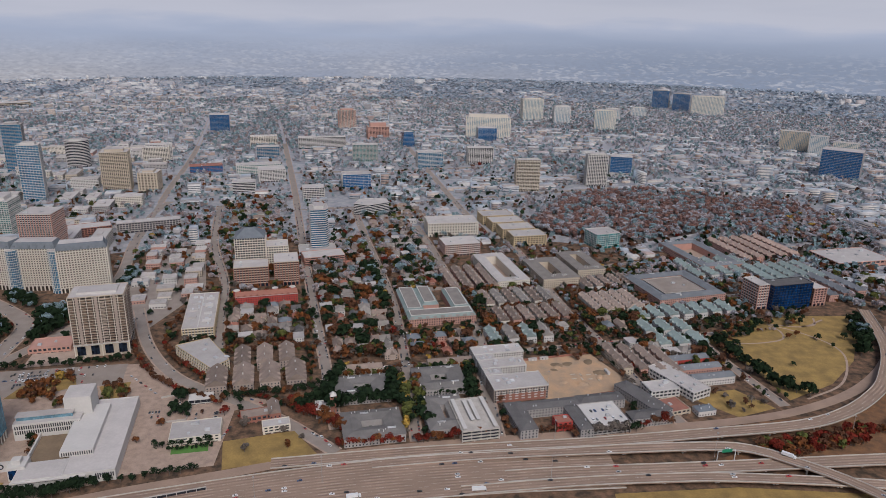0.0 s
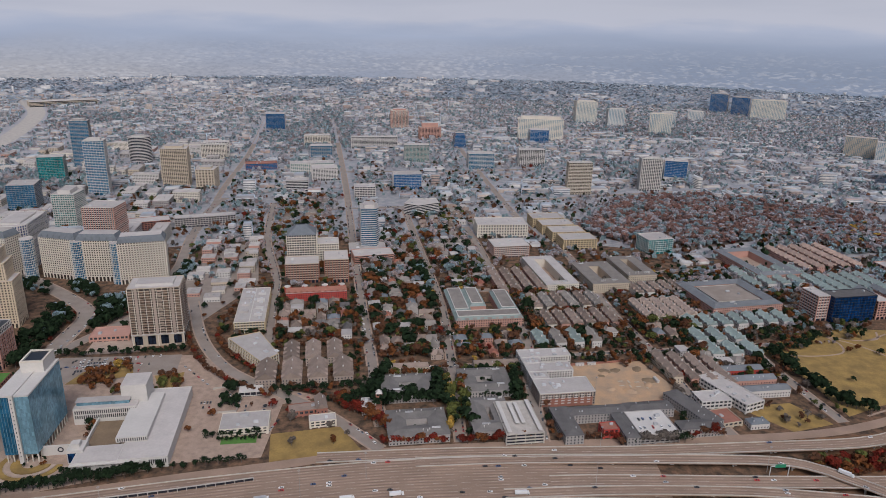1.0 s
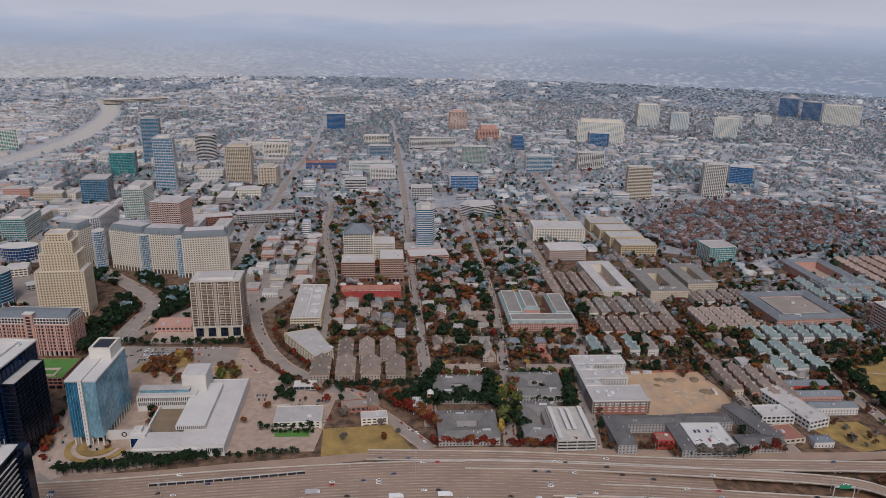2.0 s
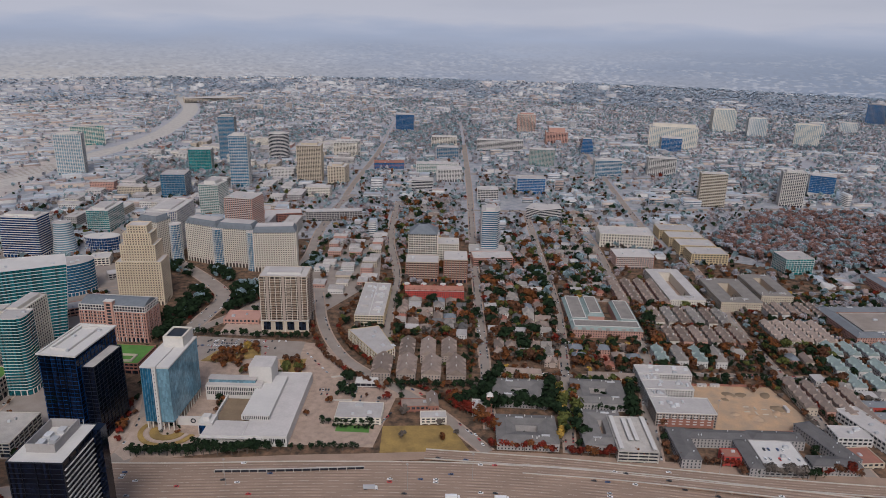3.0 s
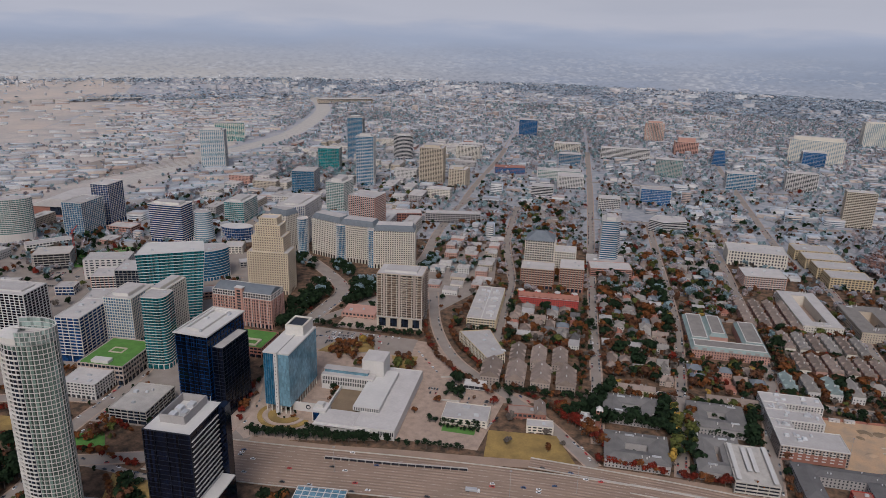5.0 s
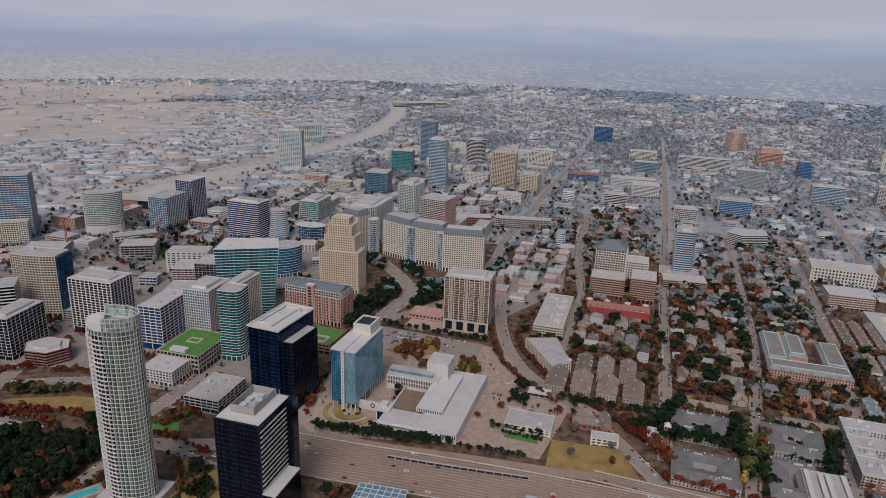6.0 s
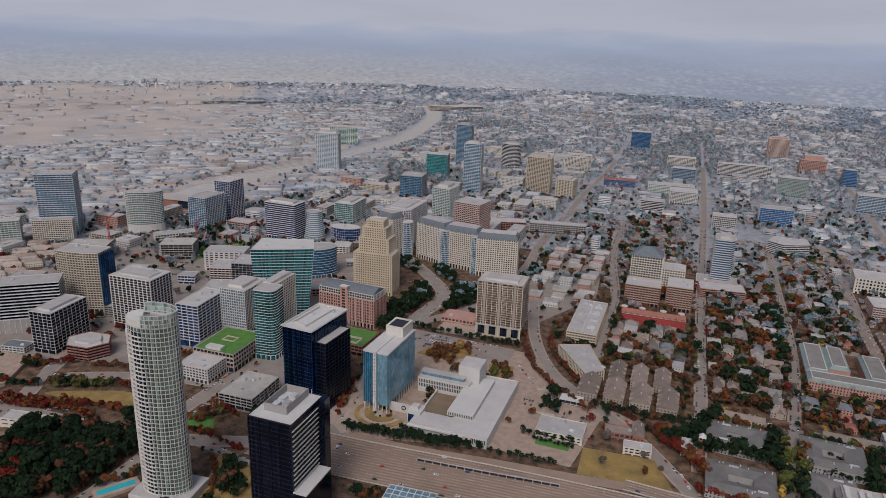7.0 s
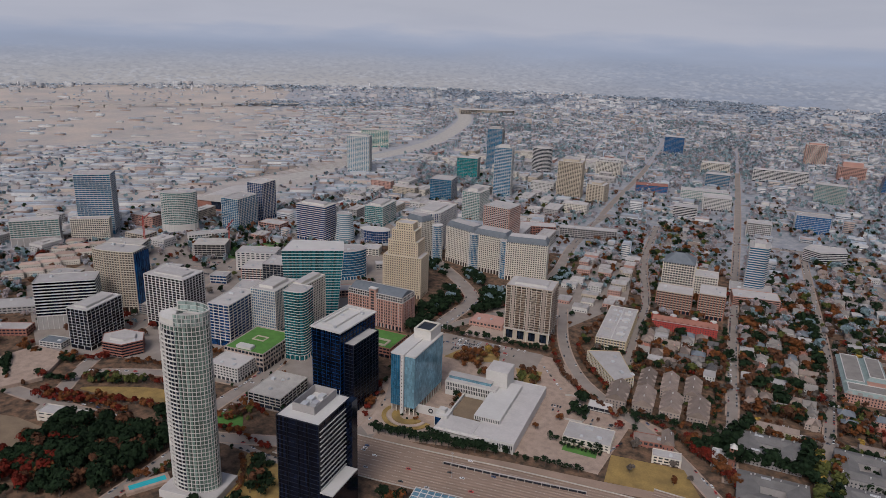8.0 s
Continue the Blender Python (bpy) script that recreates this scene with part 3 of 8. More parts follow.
patch("park_turf", [(-548, 352), (-556, 377), (-527, 392), (-510, 378)][::-1], TURF, "green turf lawn in the deck park", 0.3)
patch("verge", [(-470, 352), (-430, 362), (-395, 340), (-400, 290), (-430, 270), (-440, 310)][::-1], LAWN, "dry grass strip beside the oval tower", 0.056)
patch("parking_lot", [(-492, 632), (-488, 690), (-357, 715), (-345, 672), (-430, 640)][::-1], STREET, "grey asphalt parking lot", 0.1)
patch("plaza", [(-445, 470), (-428, 520), (-395, 505), (-388, 470), (-405, 445)][::-1], PLAZA, "round pinkish paved forecourt", 0.15, True)
patch("court", [(-722, 236), (-694, 249), (-624, 262), (-613, 228), (-650, 210), (-710, 186)][::-1], SANDY, "sand-coloured terrace behind a low wall", 0.2)
patch("bank_ground", [(-480, 470), (-440, 450), (-380, 455), (-290, 500), (-262, 560), (-300, 700), (-345, 715), (-490, 690), (-500, 640), (-455, 600)][::-1], PAVING, "pale paved ground round the bank", 0.05)
patch("service_yard", [(-300, 505), (-200, 528), (-208, 620), (-170, 640), (-240, 655), (-300, 690), (-320, 660)][::-1], PAVING, "pale concrete service yard", 0.06)
patch("forecourt", [(-560, 400), (-480, 425), (-470, 470), (-540, 640), (-620, 640), (-640, 560)][::-1], STREET, "grey paved ground among the towers", 0.045)
patch("forecourt", [(-1060, 420), (-830, 330), (-660, 430), (-700, 560), (-640, 700), (-700, 880), (-960, 900), (-1150, 700)][::-1], STREET, "grey-brown paved ground among the towers", 0.03)
patch("forecourt", [(-470, 700), (-410, 715), (-395, 800), (-450, 850), (-490, 800)][::-1], PLAZA, "pinkish paved court beside the apartment tower", 0.065)
patch("concrete_apron", [(-840, 285), (-838, 335), (-790, 345), (-752, 300), (-765, 255)][::-1], PAVING, "pale concrete ramp deck", 4.0)
for pts in ([(364, 800), (400, 802), (436, 815), (444, 840), (436, 860)], [(436, 862), (470, 835), (492, 800), (488, 760), (450, 700), (395, 665)], [(436, 862), (480, 855), (520, 880)], [(480, 856), (500, 862), (510, 885)]):
    structure("path", ribbon(smooth(pts, 6), 1.3, -1.3, 0.25, 0.32), PAVING, "pale gravel path across the park")
# ---------------------------------------------------------------- towers
# residential tower of white balconies and green glass
def residential_tower():
    """An oval glass tower: a close white grid over green glass, balconies up one flank, an open glazed crown that rises to one side."""
    plan = ellipse(42, 28, 36)
    t = tower("residential_tower", "tall oval white and pale green glass apartment tower with ringed balconies", "tower", -459, 292, 20, plan, 156,
              WHITE, GLASS_TOWER, fh=3.7, sp=0.16, bay=2.9, pier=0.26, base=8, units=0, depth=0.25, slab=WHITE)
    arc = [ellipse(44.5, 30.5, 48)[k % 48] for k in range(23, 37)]
    scale = lambda f: [(x * f, y * f) for x, y in arc]
    slab = Shape().prism(arc + scale(0.86)[::-1], 0, 0.55, True, True).mesh("balcony", PALESTONE)
    front = scale(0.985)
    rail = Shape().prism(arc + front[::-1], 0.55, 1.25, True, True).mesh("balustrade", PALESTONE)
    part("balcony_glazing", Shape().prism(scale(0.925) + scale(0.85)[::-1], 8, 152, True, True), GLASS_DARK, t, "dark glazing behind the balconies")
    for i in range(39):
        b = part("balcony", slab, None, t, "", (0, 0, 8 + i * 3.7))
        part("balustrade", rail, None, b)
    for k in range(0, 14, 3):
        x, y = arc[k]
        part("balcony_frame", Shape().prism([(x * 0.995, y * 0.995), (x * 0.97, y * 0.97 + 0.35), (x * 0.9, y * 0.9), (x * 0.93, y * 0.93 - 0.35)], 8, 152, True, True), PALESTONE, t)
    # the crown: a glazed screen round an open roof well
    wall = [ellipse(42, 28, 36)[k % 36] for k in range(27, 50)]
    inner = [(x * 0.97, y * 0.97) for x, y in wall]
    part("crown_screen", Shape().prism(wall + inner[::-1], 156, 167, True, True), GLASS_CROWN, t, "pale green glass screen round the roof")
    for z in (159.6, 163.3, 166.6):
        part("crown_rail", Shape().prism([(x * 1.008, y * 1.008) for x, y in wall] + [(x * 0.96, y * 0.96) for x, y in wall][::-1], z, z + 0.45, True, True), WHITE, t, "white rail of the open crown")
    posts = Shape()
    for x, y in wall:
        posts.box(x - 0.2, x + 0.2, y - 0.2, y + 0.2, 156, 167)
    tagged(part("crown_frame", posts, WHITE, t), kind="stuff")
    back = [ellipse(41, 27, 36)[k % 36] for k in range(13, 28)]
    part("crown_block", Shape().prism(back, 156.3, 161.5), PALESTONE, t, "pale stone block of the crown terrace")
    part("roof_slot", Shape().box(-9, 12, -2.5, -0.5, 158, 158.4), DARKWALL, t, "dark slot in the roof well")
    part("roof_deck", Shape().box(-12, 15, -8, 8, 156.3, 158), PALE_ROOF, t)
    part("roof_beam", Shape().box(-13, 17, 2.5, 3.3, 162.5, 163.3), WHITE, t)
    part("podium", Shape().box(-25, 26, -19, 19, 0, 7), WHITE, t, "low white podium")
    part("podium_roof", Shape().box(-24.4, 25.4, -18.4, 18.4, 7, 7.3), PALE_ROOF, t)


residential_tower()


def black_office():
    t = tower("black_office_tower", "black glass office tower with a white roof and pale floor edges", "tower", -362, 336, 14, (38, 48), 96,
              DARKWALL, GLASS_BLACK, fh=4.0, sp=0.1, bay=9.5, pier=0.25, base=8, units=0, slab=DARKWALL, roof=WHITE)
    part("roof_screen", Shape().ring([(-12, -12), (8, -12), (8, 20), (-12, 20)], [(-11.4, -11.4), (7.4, -11.4), (7.4, 19.4), (-11.4, 19.4)], 96.3, 103), GREYWALL, t, "grey roof plant screen")
    for k, (a, b) in enumerate(((-9, -6), (-9, 3), (-2, -2), (-3, 10))):
        part("roof_unit", Shape().box(a, a + 5, b, b + 6, 96.3, 99.5), UNIT, t)
    part("roof_frame", piers([(-14, 22), (10, 22)], 5, 3, 0.3), STEEL, t, "", (0, 0, 96.3))
    edge = Shape().box(18.9, 19.9, -23, 15.3, 0, 0.5).mesh("floor_edge", WHITE)
    for i in range(13):
        part("floor_edge", edge, None, t, "pale floor edge", (0, 0, 40 + i * 4.2))
    part("rear_slab", Shape().box(19.05, 25, 15.5, 24, 0, 97.5), GLASS_BLACK, t, "glossy blue-black glass end slab")
    part("low_wing", Shape().box(19, 30, -24, 15.3, 0, 38), GLASS_BLACK, t, "lower black glass wing")
    part("low_wing_roof", Shape().box(19, 30.4, -24.4, 14.4, 38, 39), WHITE, t)


black_office()


def black_office_two():
    t = tower("dark_glass_tower", "dark blue-black glass office tower with a stepped wing and white roof", "tower", -474, 485, 9, (35, 64), 90,
              GLASS_NAVY, GLASS_BLACK, fh=4.0, sp=0.12, bay=6, pier=0.2, base=8, units=4, roof=WHITE)
    part("roof_well", Shape().ring([(-12, -22), (6, -22), (6, 26), (-12, 26)], [(-11, -21), (5, -21), (5, 25), (-11, 25)], 90.3, 92.5), WHITE, t)
    wing = tower("glass_wing", "", "", 0, 0, 0, (12, 46), 76, DARKWALL, GLASS_BLACK, fh=4, sp=0.1, bay=6, pier=0.2, base=8, units=0, z=0.001)
    attach(wing, t, (23, -2, 0))
    part("roof_overhang", Shape().ring(rect(37.5, 67), rect(34, 63), 90.2, 91.6), WHITE, t, "white overhanging roof slab")


black_office_two()


def bank():
    """The reserve bank: a glass slab on a stone core, a long low hall, a cube and a wing round a garden court."""
    t = thing("bank_complex", -411, 530, 12, "white stone and blue glass bank tower beside a low white hall", "bank")
    occupy(-411, 530, 34, 76, 12, 4)
    for x0, x1, nm in ((-13.5, -1.5, 0), (2, 13.5, 1)):
        b = Shape().box(x0, x1, -34, 34, 9, 66)
        part("glass_slab", b, GLASS_PALE if nm else GLASS_BLUE, t, "blue curtain wall with fins")
        tagged(part("fin_screen", piers([(x0, -34), (x1, -34), (x1, 34), (x0, 34)], 57, 2.6, 0.3), GLASS_PALE, t, "", (0, 0, 9)), kind="stuff")
        part("slab_roof", Shape().box(x0 - 0.4, x1 + 0.4, -34.5, 34.5, 66, 67.4), WHITE, t)
        part("leg_frame", piers([(x0 + 0.5, -33), (x1 - 0.5, -33), (x1 - 0.5, 33), (x0 + 0.5, 33)], 9, 6, 1.0), CREAM, t)
    part("core", Shape().box(-1.5, 2, -36.5, 36, 0, 68.5), WHITE, t, "white stone core wall")
    s = Shape()
    for k in range(15):
        s.box(-0.1, 0.5, -36.7, -36.5, 8 + k * 4, 9.2 + k * 4)
    part("core_windows", s, WINDOW, t)
    part("penthouse", Shape().box(-9, 11, 8, 33, 67.4, 77), PALESTONE, t, "cream stone penthouse")
    part("penthouse_well", Shape().ring([(-9, 8), (11, 8), (11, 33), (-9, 33)], [(-7, 10), (9, 10), (9, 31), (-7, 31)], 77, 78.5), CREAM, t)
    part("penthouse_deck", Shape().box(-7, 9, 10, 31, 77, 77.3), DARKWALL, t)
    h = thing("bank_hall", -328, 557, 14, "long low white stone hall with a raised roof and window slots", "bank")
    occupy(-328, 557, 84, 128, 14, 2)
    part("hall", Shape().box(-4, 38, -62, 62, 0, 10), WHITE, h)
    part("front_hall", Shape().box(-42, -4, -62, -36, 0, 10), WHITE, h)
    part("roof", Shape().box(-3.4, 37.4, -61.4, 61.4, 10, 10.25), PALE_ROOF, h)
    part("front_roof", Shape().box(-41.4, -4.2, -61.4, -36.6, 10, 10.25), PALE_ROOF, h)
    part("parapet", Shape().ring([(-4, -62), (38, -62), (38, 62), (-4, 62)], [(-3.4, -61.4), (37.4, -61.4), (37.4, 61.4), (-3.4, 61.4)], 10, 11), WHITE, h)
    part("raised_roof", Shape().box(-12, 15, -34, 46, 10.2, 15), WHITE, h, "raised white clerestory block")
    s = Shape()
    for k in range(14):
        s.box(-10.5 + k * 1.85, -9.6 + k * 1.85, -34.2, -34, 11, 14.2)
    part("clerestory_slots", s, WINDOW, h)
    part("slot_band", Shape().box(-40, 14, -62.3, -62, 6.5, 7.6), WINDOW, h, "dark window slot")
    s = Shape()
    for k in range(9):
        s.box(22 + k * 1.7, 23 + k * 1.7, -62.3, -62, 4.5, 8.5)
    part("corner_slots", s, WINDOW, h)
    part("canopy", Shape().box(-43, 15, -64.5, -61, 8.3, 9.2), WHITE, h)
    part("garden_wall", Shape().box(-42, -40.5, -36, 20, 0, 7), WHITE, h)
    part("court", Shape().box(-40.5, -12, -36, 16, 0, 3.5), SANDY, h, "garden court of dry planting")
    part("lobby", Shape().box(-50, -36, -46, -30, 0, 13), WHITE, h, "white lobby block with dark glass front")
    part("lobby_glass", Shape().box(-49, -42, -46.3, -46, 1, 10), GLASS_NAVY, h)
    part("lobby_lantern", Shape().box(-47, -40, -42, -35, 13, 17), WHITE, h)
    part("emblem_wall", Shape().box(-76, -50, -31, -30, 0, 10), WHITE, h)
    o = Shape().ring([(2.6 * math.cos(a * math.pi / 8), 2.6 * math.sin(a * math.pi / 8)) for a in range(16)], [(1.6 * math.cos(a * math.pi / 8), 1.6 * math.sin(a * math.pi / 8)) for a in range(16)], 0, 0.3)
    e = part("emblem", o, DARKWALL, h, "round dark emblem", (-60, -31.1, 5.5))
    e.rotation_euler = (radians(90), 0, 0)
    part("wing", Shape().box(-64, -6, 18, 34, 0, 17), WHITE, h)
    part("wing_roof", Shape().box(-63.5, -6, 18.5, 33.5, 17, 17.3), PALE_ROOF, h)
    for z in (6.5, 11.5):
        s = Shape()
        for k in range(30):
            s.box(-62.5 + k * 1.9, -61.5 + k * 1.9, 17.75, 18, z, z + 3.6)
        tagged(part("window_band", s, WINDOW, h), kind="stuff")
    part("glazed_link", Shape().box(-62, -14, 24, 32, 17.2, 21), GLASS_PALE, h, "glazed clerestory link")
    part("link_roof", Shape().box(-63, -13, 23, 33, 21, 21.6), PALE_ROOF, h)
    part("cube", Shape().box(-22, 2, 30, 56, 0, 33), WHITE, h, "tall blank white stone cube")
    part("cube_roof", Shape().box(-21.4, 1.4, 30.6, 55.4, 33, 33.3), PALE_ROOF, h)


bank()

def apartment_tower():
    """Cream ribs and brown balcony stacks above a tall white base with glazed bays."""
    w, d, h = 59, 39, 74
    t = tower("apartment_tower", "cream and tan apartment tower with stacked balconies and a white roof", "tower", -399, 752, 16, (w, d), h, CREAM, GLASS_BRONZE,
              fh=3.3, sp=0.3, bay=6.5, pier=0.9, base=16, units=10, pent=3, pent_mat=WHITE, slab=TAN, floor=TAN)
    slab = Shape().box(-2.1, 2.1, -1.5, 0, 0, 0.35).box(-2.1, 2.1, -1.5, -1.38, 0.35, 1.3)
    meshes = [slab.mesh("balcony", m) for m in (BROWN, TAUPE)]
    for side, (length, off, turn) in enumerate(((w, -d / 2, 0), (d, w / 2, 90))):
        n = int(length / 6.5)
        for k in range(n):
            a = -length / 2 + (k + 0.5) * length / n
            at = (a, off) if turn == 0 else (off, a)
            if k % 3 == 1:
                s = Shape().box(-1.6, 1.6, -0.75, 0, 16, h + 1.4)
                o = part("stair_rib", s, TAUPE, t, "taupe full-height rib", (*at, 0))
                o.rotation_euler = (0, 0, radians(turn))
            else:
                for i in range(17):
                    o = part("balcony", meshes[(k + side) % 2 if k % 3 else 0], None, t, "", (*at, 17.2 + i * 3.3))
                    o.rotation_euler = (0, 0, radians(turn))
        for k in range(4):
            a = -length / 2 + (k + 0.5) * length / 4
            at = (a, off) if turn == 0 else (off, a)
            o = part("base_window", Shape().box(-length * 0.075, length * 0.075, -0.35, 0.05, 3, 14), GLASS_DARK, t, "tall dark window of the base", (*at, 0))
            o.rotation_euler = (0, 0, radians(turn))
    part("base_band", Shape().ring(rect(w + 1.4, d + 1.4), rect(w - 0.2, d - 0.2), 15.2, 16.6), WHITE, t)


apartment_tower()
g = tower("brick_office", "red brick office block with a grey vaulted roof and brick piers", "office", -579, 664, 10, (84, 34), 38, PINK, GLASS_DARK, fh=4.1, sp=0.4, bay=3.6, pier=1.5, base=6, units=0)
crown_storey = tower("attic_storey", "", "", -579, 664, 10, (83, 33), 46, WHITE, GLASS_DARK, fh=4.0, sp=0.3, bay=3.6, pier=1.0, base=39.2, units=0, floor=WHITE, z=0.001)
attach(crown_storey, g, (0, 0, 0))
s = Shape()
arc = [(-15 + 30 * k / 8, 46.3 + 5.5 * math.sin(math.pi * k / 8)) for k in range(9)]
s.add([(x, y, z) for x in (-40, 40) for y, z in arc], [(k + 1, k, k + 9, k + 10) for k in range(8)] + [tuple(range(9)), tuple(range(17, 8, -1))])
part("vaulted_roof", s, SLATE, g, "grey metal vaulted roof")
part("stair_tower", Shape().box(-8, 2, -18.4, -12, 0, 52), PINK, g, "projecting brick stair tower")
part("stair_tower_cap", Shape().box(-8.6, 2.6, -19, -11.4, 52, 53), WHITE, g)
for k in range(12):
    part("stair_window", Shape().box(-5.5, -0.5, -18.55, -18.4, 3 + k * 4, 5.6 + k * 4), WINDOW, g)
tower("teal_balcony_tower", "teal glass apartment tower with curved balconies", "tower", -584, 522, 20, [(-13, -13), (6, -13), (11, -10), (13, -5), (13, 13), (-13, 13)], 86, PALESTONE, GLASS_SEA, fh=3.4, sp=0.17, bay=4, pier=0.0, base=6, units=2)
tower("cream_apartment_slab", "cream apartment slab with square windows behind the teal tower", "tower", -610, 560, 104, (52, 20), 80, CREAM, GLASS_DARK, fh=3.4, sp=0.45, bay=4, pier=1.7, base=6, units=3, pent=4)
tower("grid_tower", "cream gridded tower with blue glass corners", "tower", -668, 556, 16, (36, 50), 62, PALESTONE, GLASS_BLUE, fh=3.7, sp=0.35, bay=3.4, pier=1.0, base=8, units=3, pent=4)
tower("white_frame_office", "white framed office block with dark blue ribbon windows", "office", -688, 506, 18, (30, 58), 54, WHITE, GLASS_NAVY, fh=4, sp=0.3, bay=8, pier=0.8, base=8, units=4)
g = tower("garden_podium", "pale podium with a green roof lawn and pergola", "podium", -617, 489, 15, (54, 64), 22, TAUPE, GLASS_DARK, fh=5.2, sp=0.5, bay=5, pier=0.9, base=6, units=0)
part("roof_lawn", Shape().box(-25, 25, -30, 30, 22.4, 22.7), TURF, g, "green roof lawn")
part("pergola", Shape().ring([(-9, -3), (7, -3), (7, 9), (-9, 9)], [(-7.5, -1.5), (5.5, -1.5), (5.5, 7.5), (-7.5, 7.5)], 22.7, 23.6), TAN, g, "timber pergola ring")
part("pavilion", Shape().box(-12, 8, -29, -20, 22.7, 26), WHITE, g)
g = tower("garden_podium", "brick podium with green roof lawn beside the brick office", "podium", -535, 600, 12, (70, 46), 12, BRICK, GLASS_DARK, fh=4, sp=0.5, bay=5, pier=0.8, base=4, units=0)
part("roof_lawn", Shape().box(-34, 34, -22, 22, 12.4, 12.7), TURF, g, "green roof lawn")
part("court_wall", Shape().ring([(6, -19), (26, -19), (26, -3), (6, -3)], [(8, -17), (24, -17), (24, -5), (8, -5)], 12.7, 14.5), TAN, g)
tower("construction_deck", "unfinished pale concrete building of open floors", "construction site", -528, 440, 15, (40, 52), 14, CONCRETE, GLASS_DARK, fh=3.6, sp=0.35, bay=7, pier=0.6, base=4, units=7, roof=CONCRETE)
tower("low_white_apartments", "low white apartment block with a green roof strip", "apartment block", -608, 442, 15, (40, 34), 17, WHITE, WINDOW, fh=3.5, sp=0.5, bay=4, pier=1.4, base=4, units=3)

tower("framed_office", "dark office block in a white concrete grid, stepped on one side", "office", -806, 393, 20, (30, 58), 51, WHITE, GLASS_BLACK, fh=4, sp=0.11, bay=6.5, pier=0.4, base=5, units=3, pent=3)
tower("ribbon_office", "black and white banded office block on a grey plinth", "office", -880, 398, 52, (72, 34), 63, WHITE, GLASS_BLACK, fh=4.2, sp=0.42, bay=4, pier=0.0, base=18, units=3, floor=GREYWALL)
g = tower("curved_tan_tower", "curved tan apartment tower with a dark blue glass end", "tower", -877, 469, 24, [(-31, -14), (-12, -17.5), (12, -17.5), (31, -14), (31, 16), (-31, 16)], 87, TAN, GLASS_BRONZE, fh=3.4, sp=0.34, bay=3.9, pier=1.2, base=10, units=5, slab=CREAM)
part("glass_end", Shape().box(31, 34, -13, 15, 0, 85), GLASS_NAVY, g, "dark blue glass end wall")
tagged(part("glass_end_line", piers([(34, -13), (34, 15)], 85, 4, 0.3), GLASS_BLUE, g), kind="stuff")
tower("white_black_tower", "white and black apartment tower with a flat white roof", "tower", -776, 484, 16, (62, 40), 71, WHITE, GLASS_BLACK, fh=3.4, sp=0.26, bay=6, pier=1.3, base=8, units=4, pent=2)
tower("brown_hexagon_office", "low six-sided brown banded office with a pale roof", "office", -757, 398, 20, ellipse(56, 46, 6), 16, BRICK, GLASS_DARK, fh=3.6, sp=0.5, bay=5, pier=0.0, base=2, units=3, pent=3, pent_mat=WHITE)
tower("corner_shop", "small white corner shop with a dark roof", "shop", -830, 352, 25, (30, 18), 7, WHITE, WINDOW, fh=3, sp=0.5, bay=5, pier=1, base=1, units=1, roof=SLATE)
tower("hotel_tower", "pale blue glass hotel tower above a cream gridded base", "tower", -1254, 640, 48, (62, 40), 112, WHITE, GLASS_BLUE, fh=3.8, sp=0.34, bay=6, pier=0.25, base=8, units=3)
tower("hotel_annex", "cream gridded hotel wing", "hotel", -1216, 605, 48, (64, 20), 40, CREAM, GLASS_DARK, fh=3.6, sp=0.45, bay=3.6, pier=1.2, base=5, units=2)
tower("grey_white_block", "wide pale block with green-grey windows over a blank base", "apartment block", -1256, 528, 58, (76, 26), 46, WHITE, GLASS_GREEN, fh=3.8, sp=0.4, bay=6, pier=0.8, base=16, units=4, floor=GREYWALL)
tower("curved_white_tower", "curved white apartment tower of thin floor edges", "tower", -1157, 745, 49, ellipse(66, 34, 20), 75, WHITE, GLASS_GREEN, fh=3.3, sp=0.4, bay=4, pier=0.35, base=14, units=3, floor=WHITE)
tower("blue_grey_tower", "blue-grey glass apartment tower", "tower", -1094, 835, 13, (40, 58), 62, PALESTONE, GLASS_BLUE, fh=3.4, sp=0.16, bay=5, pier=0.5, base=8, units=2)
tower("blue_grey_tower", "dark navy glass apartment tower beside its twin", "tower", -1112, 905, 14, (36, 46), 78, PALESTONE, GLASS_NAVY, fh=3.4, sp=0.14, bay=5, pier=0.4, base=8, units=2)
tower("banded_glass_office", "grey-green banded glass office tower", "office", -928, 879, 12, (64, 36), 67, PALESTONE, GLASS_NAVY, fh=4, sp=0.34, bay=4, pier=0.0, base=5, units=3, pent=4)
tower("ribbed_tower", "flared pale tower of curved ribbed floors", "tower", -880, 905, 40, ellipse(38, 32, 18), 52, WHITE, GLASS_PALE, fh=3.6, sp=0.45, bay=4, pier=0.0, base=4, units=2, taper=0.72)
tower("teal_office", "teal glass office block with pale floor bands", "office", -918, 1049, 16, (40, 66), 40, WHITE, GLASS_TEAL, fh=4, sp=0.3, bay=4, pier=0.2, base=5, units=3, pent=4)
tower("blue_office", "blue glass office with a sloping corner", "office", -950, 1310, 20, (52, 52), 50, GREYWALL, GLASS_BLUE, fh=4, sp=0.15, bay=6, pier=0.2, base=4, units=2)
tower("dark_drum", "low curved dark glass pavilion with a white roof", "pavilion", -838, 943, 20, ellipse(58, 34, 22), 22, WHITE, GLASS_NAVY, fh=4.5, sp=0.1, bay=4, pier=0.1, base=3, units=2, roof=WHITE)
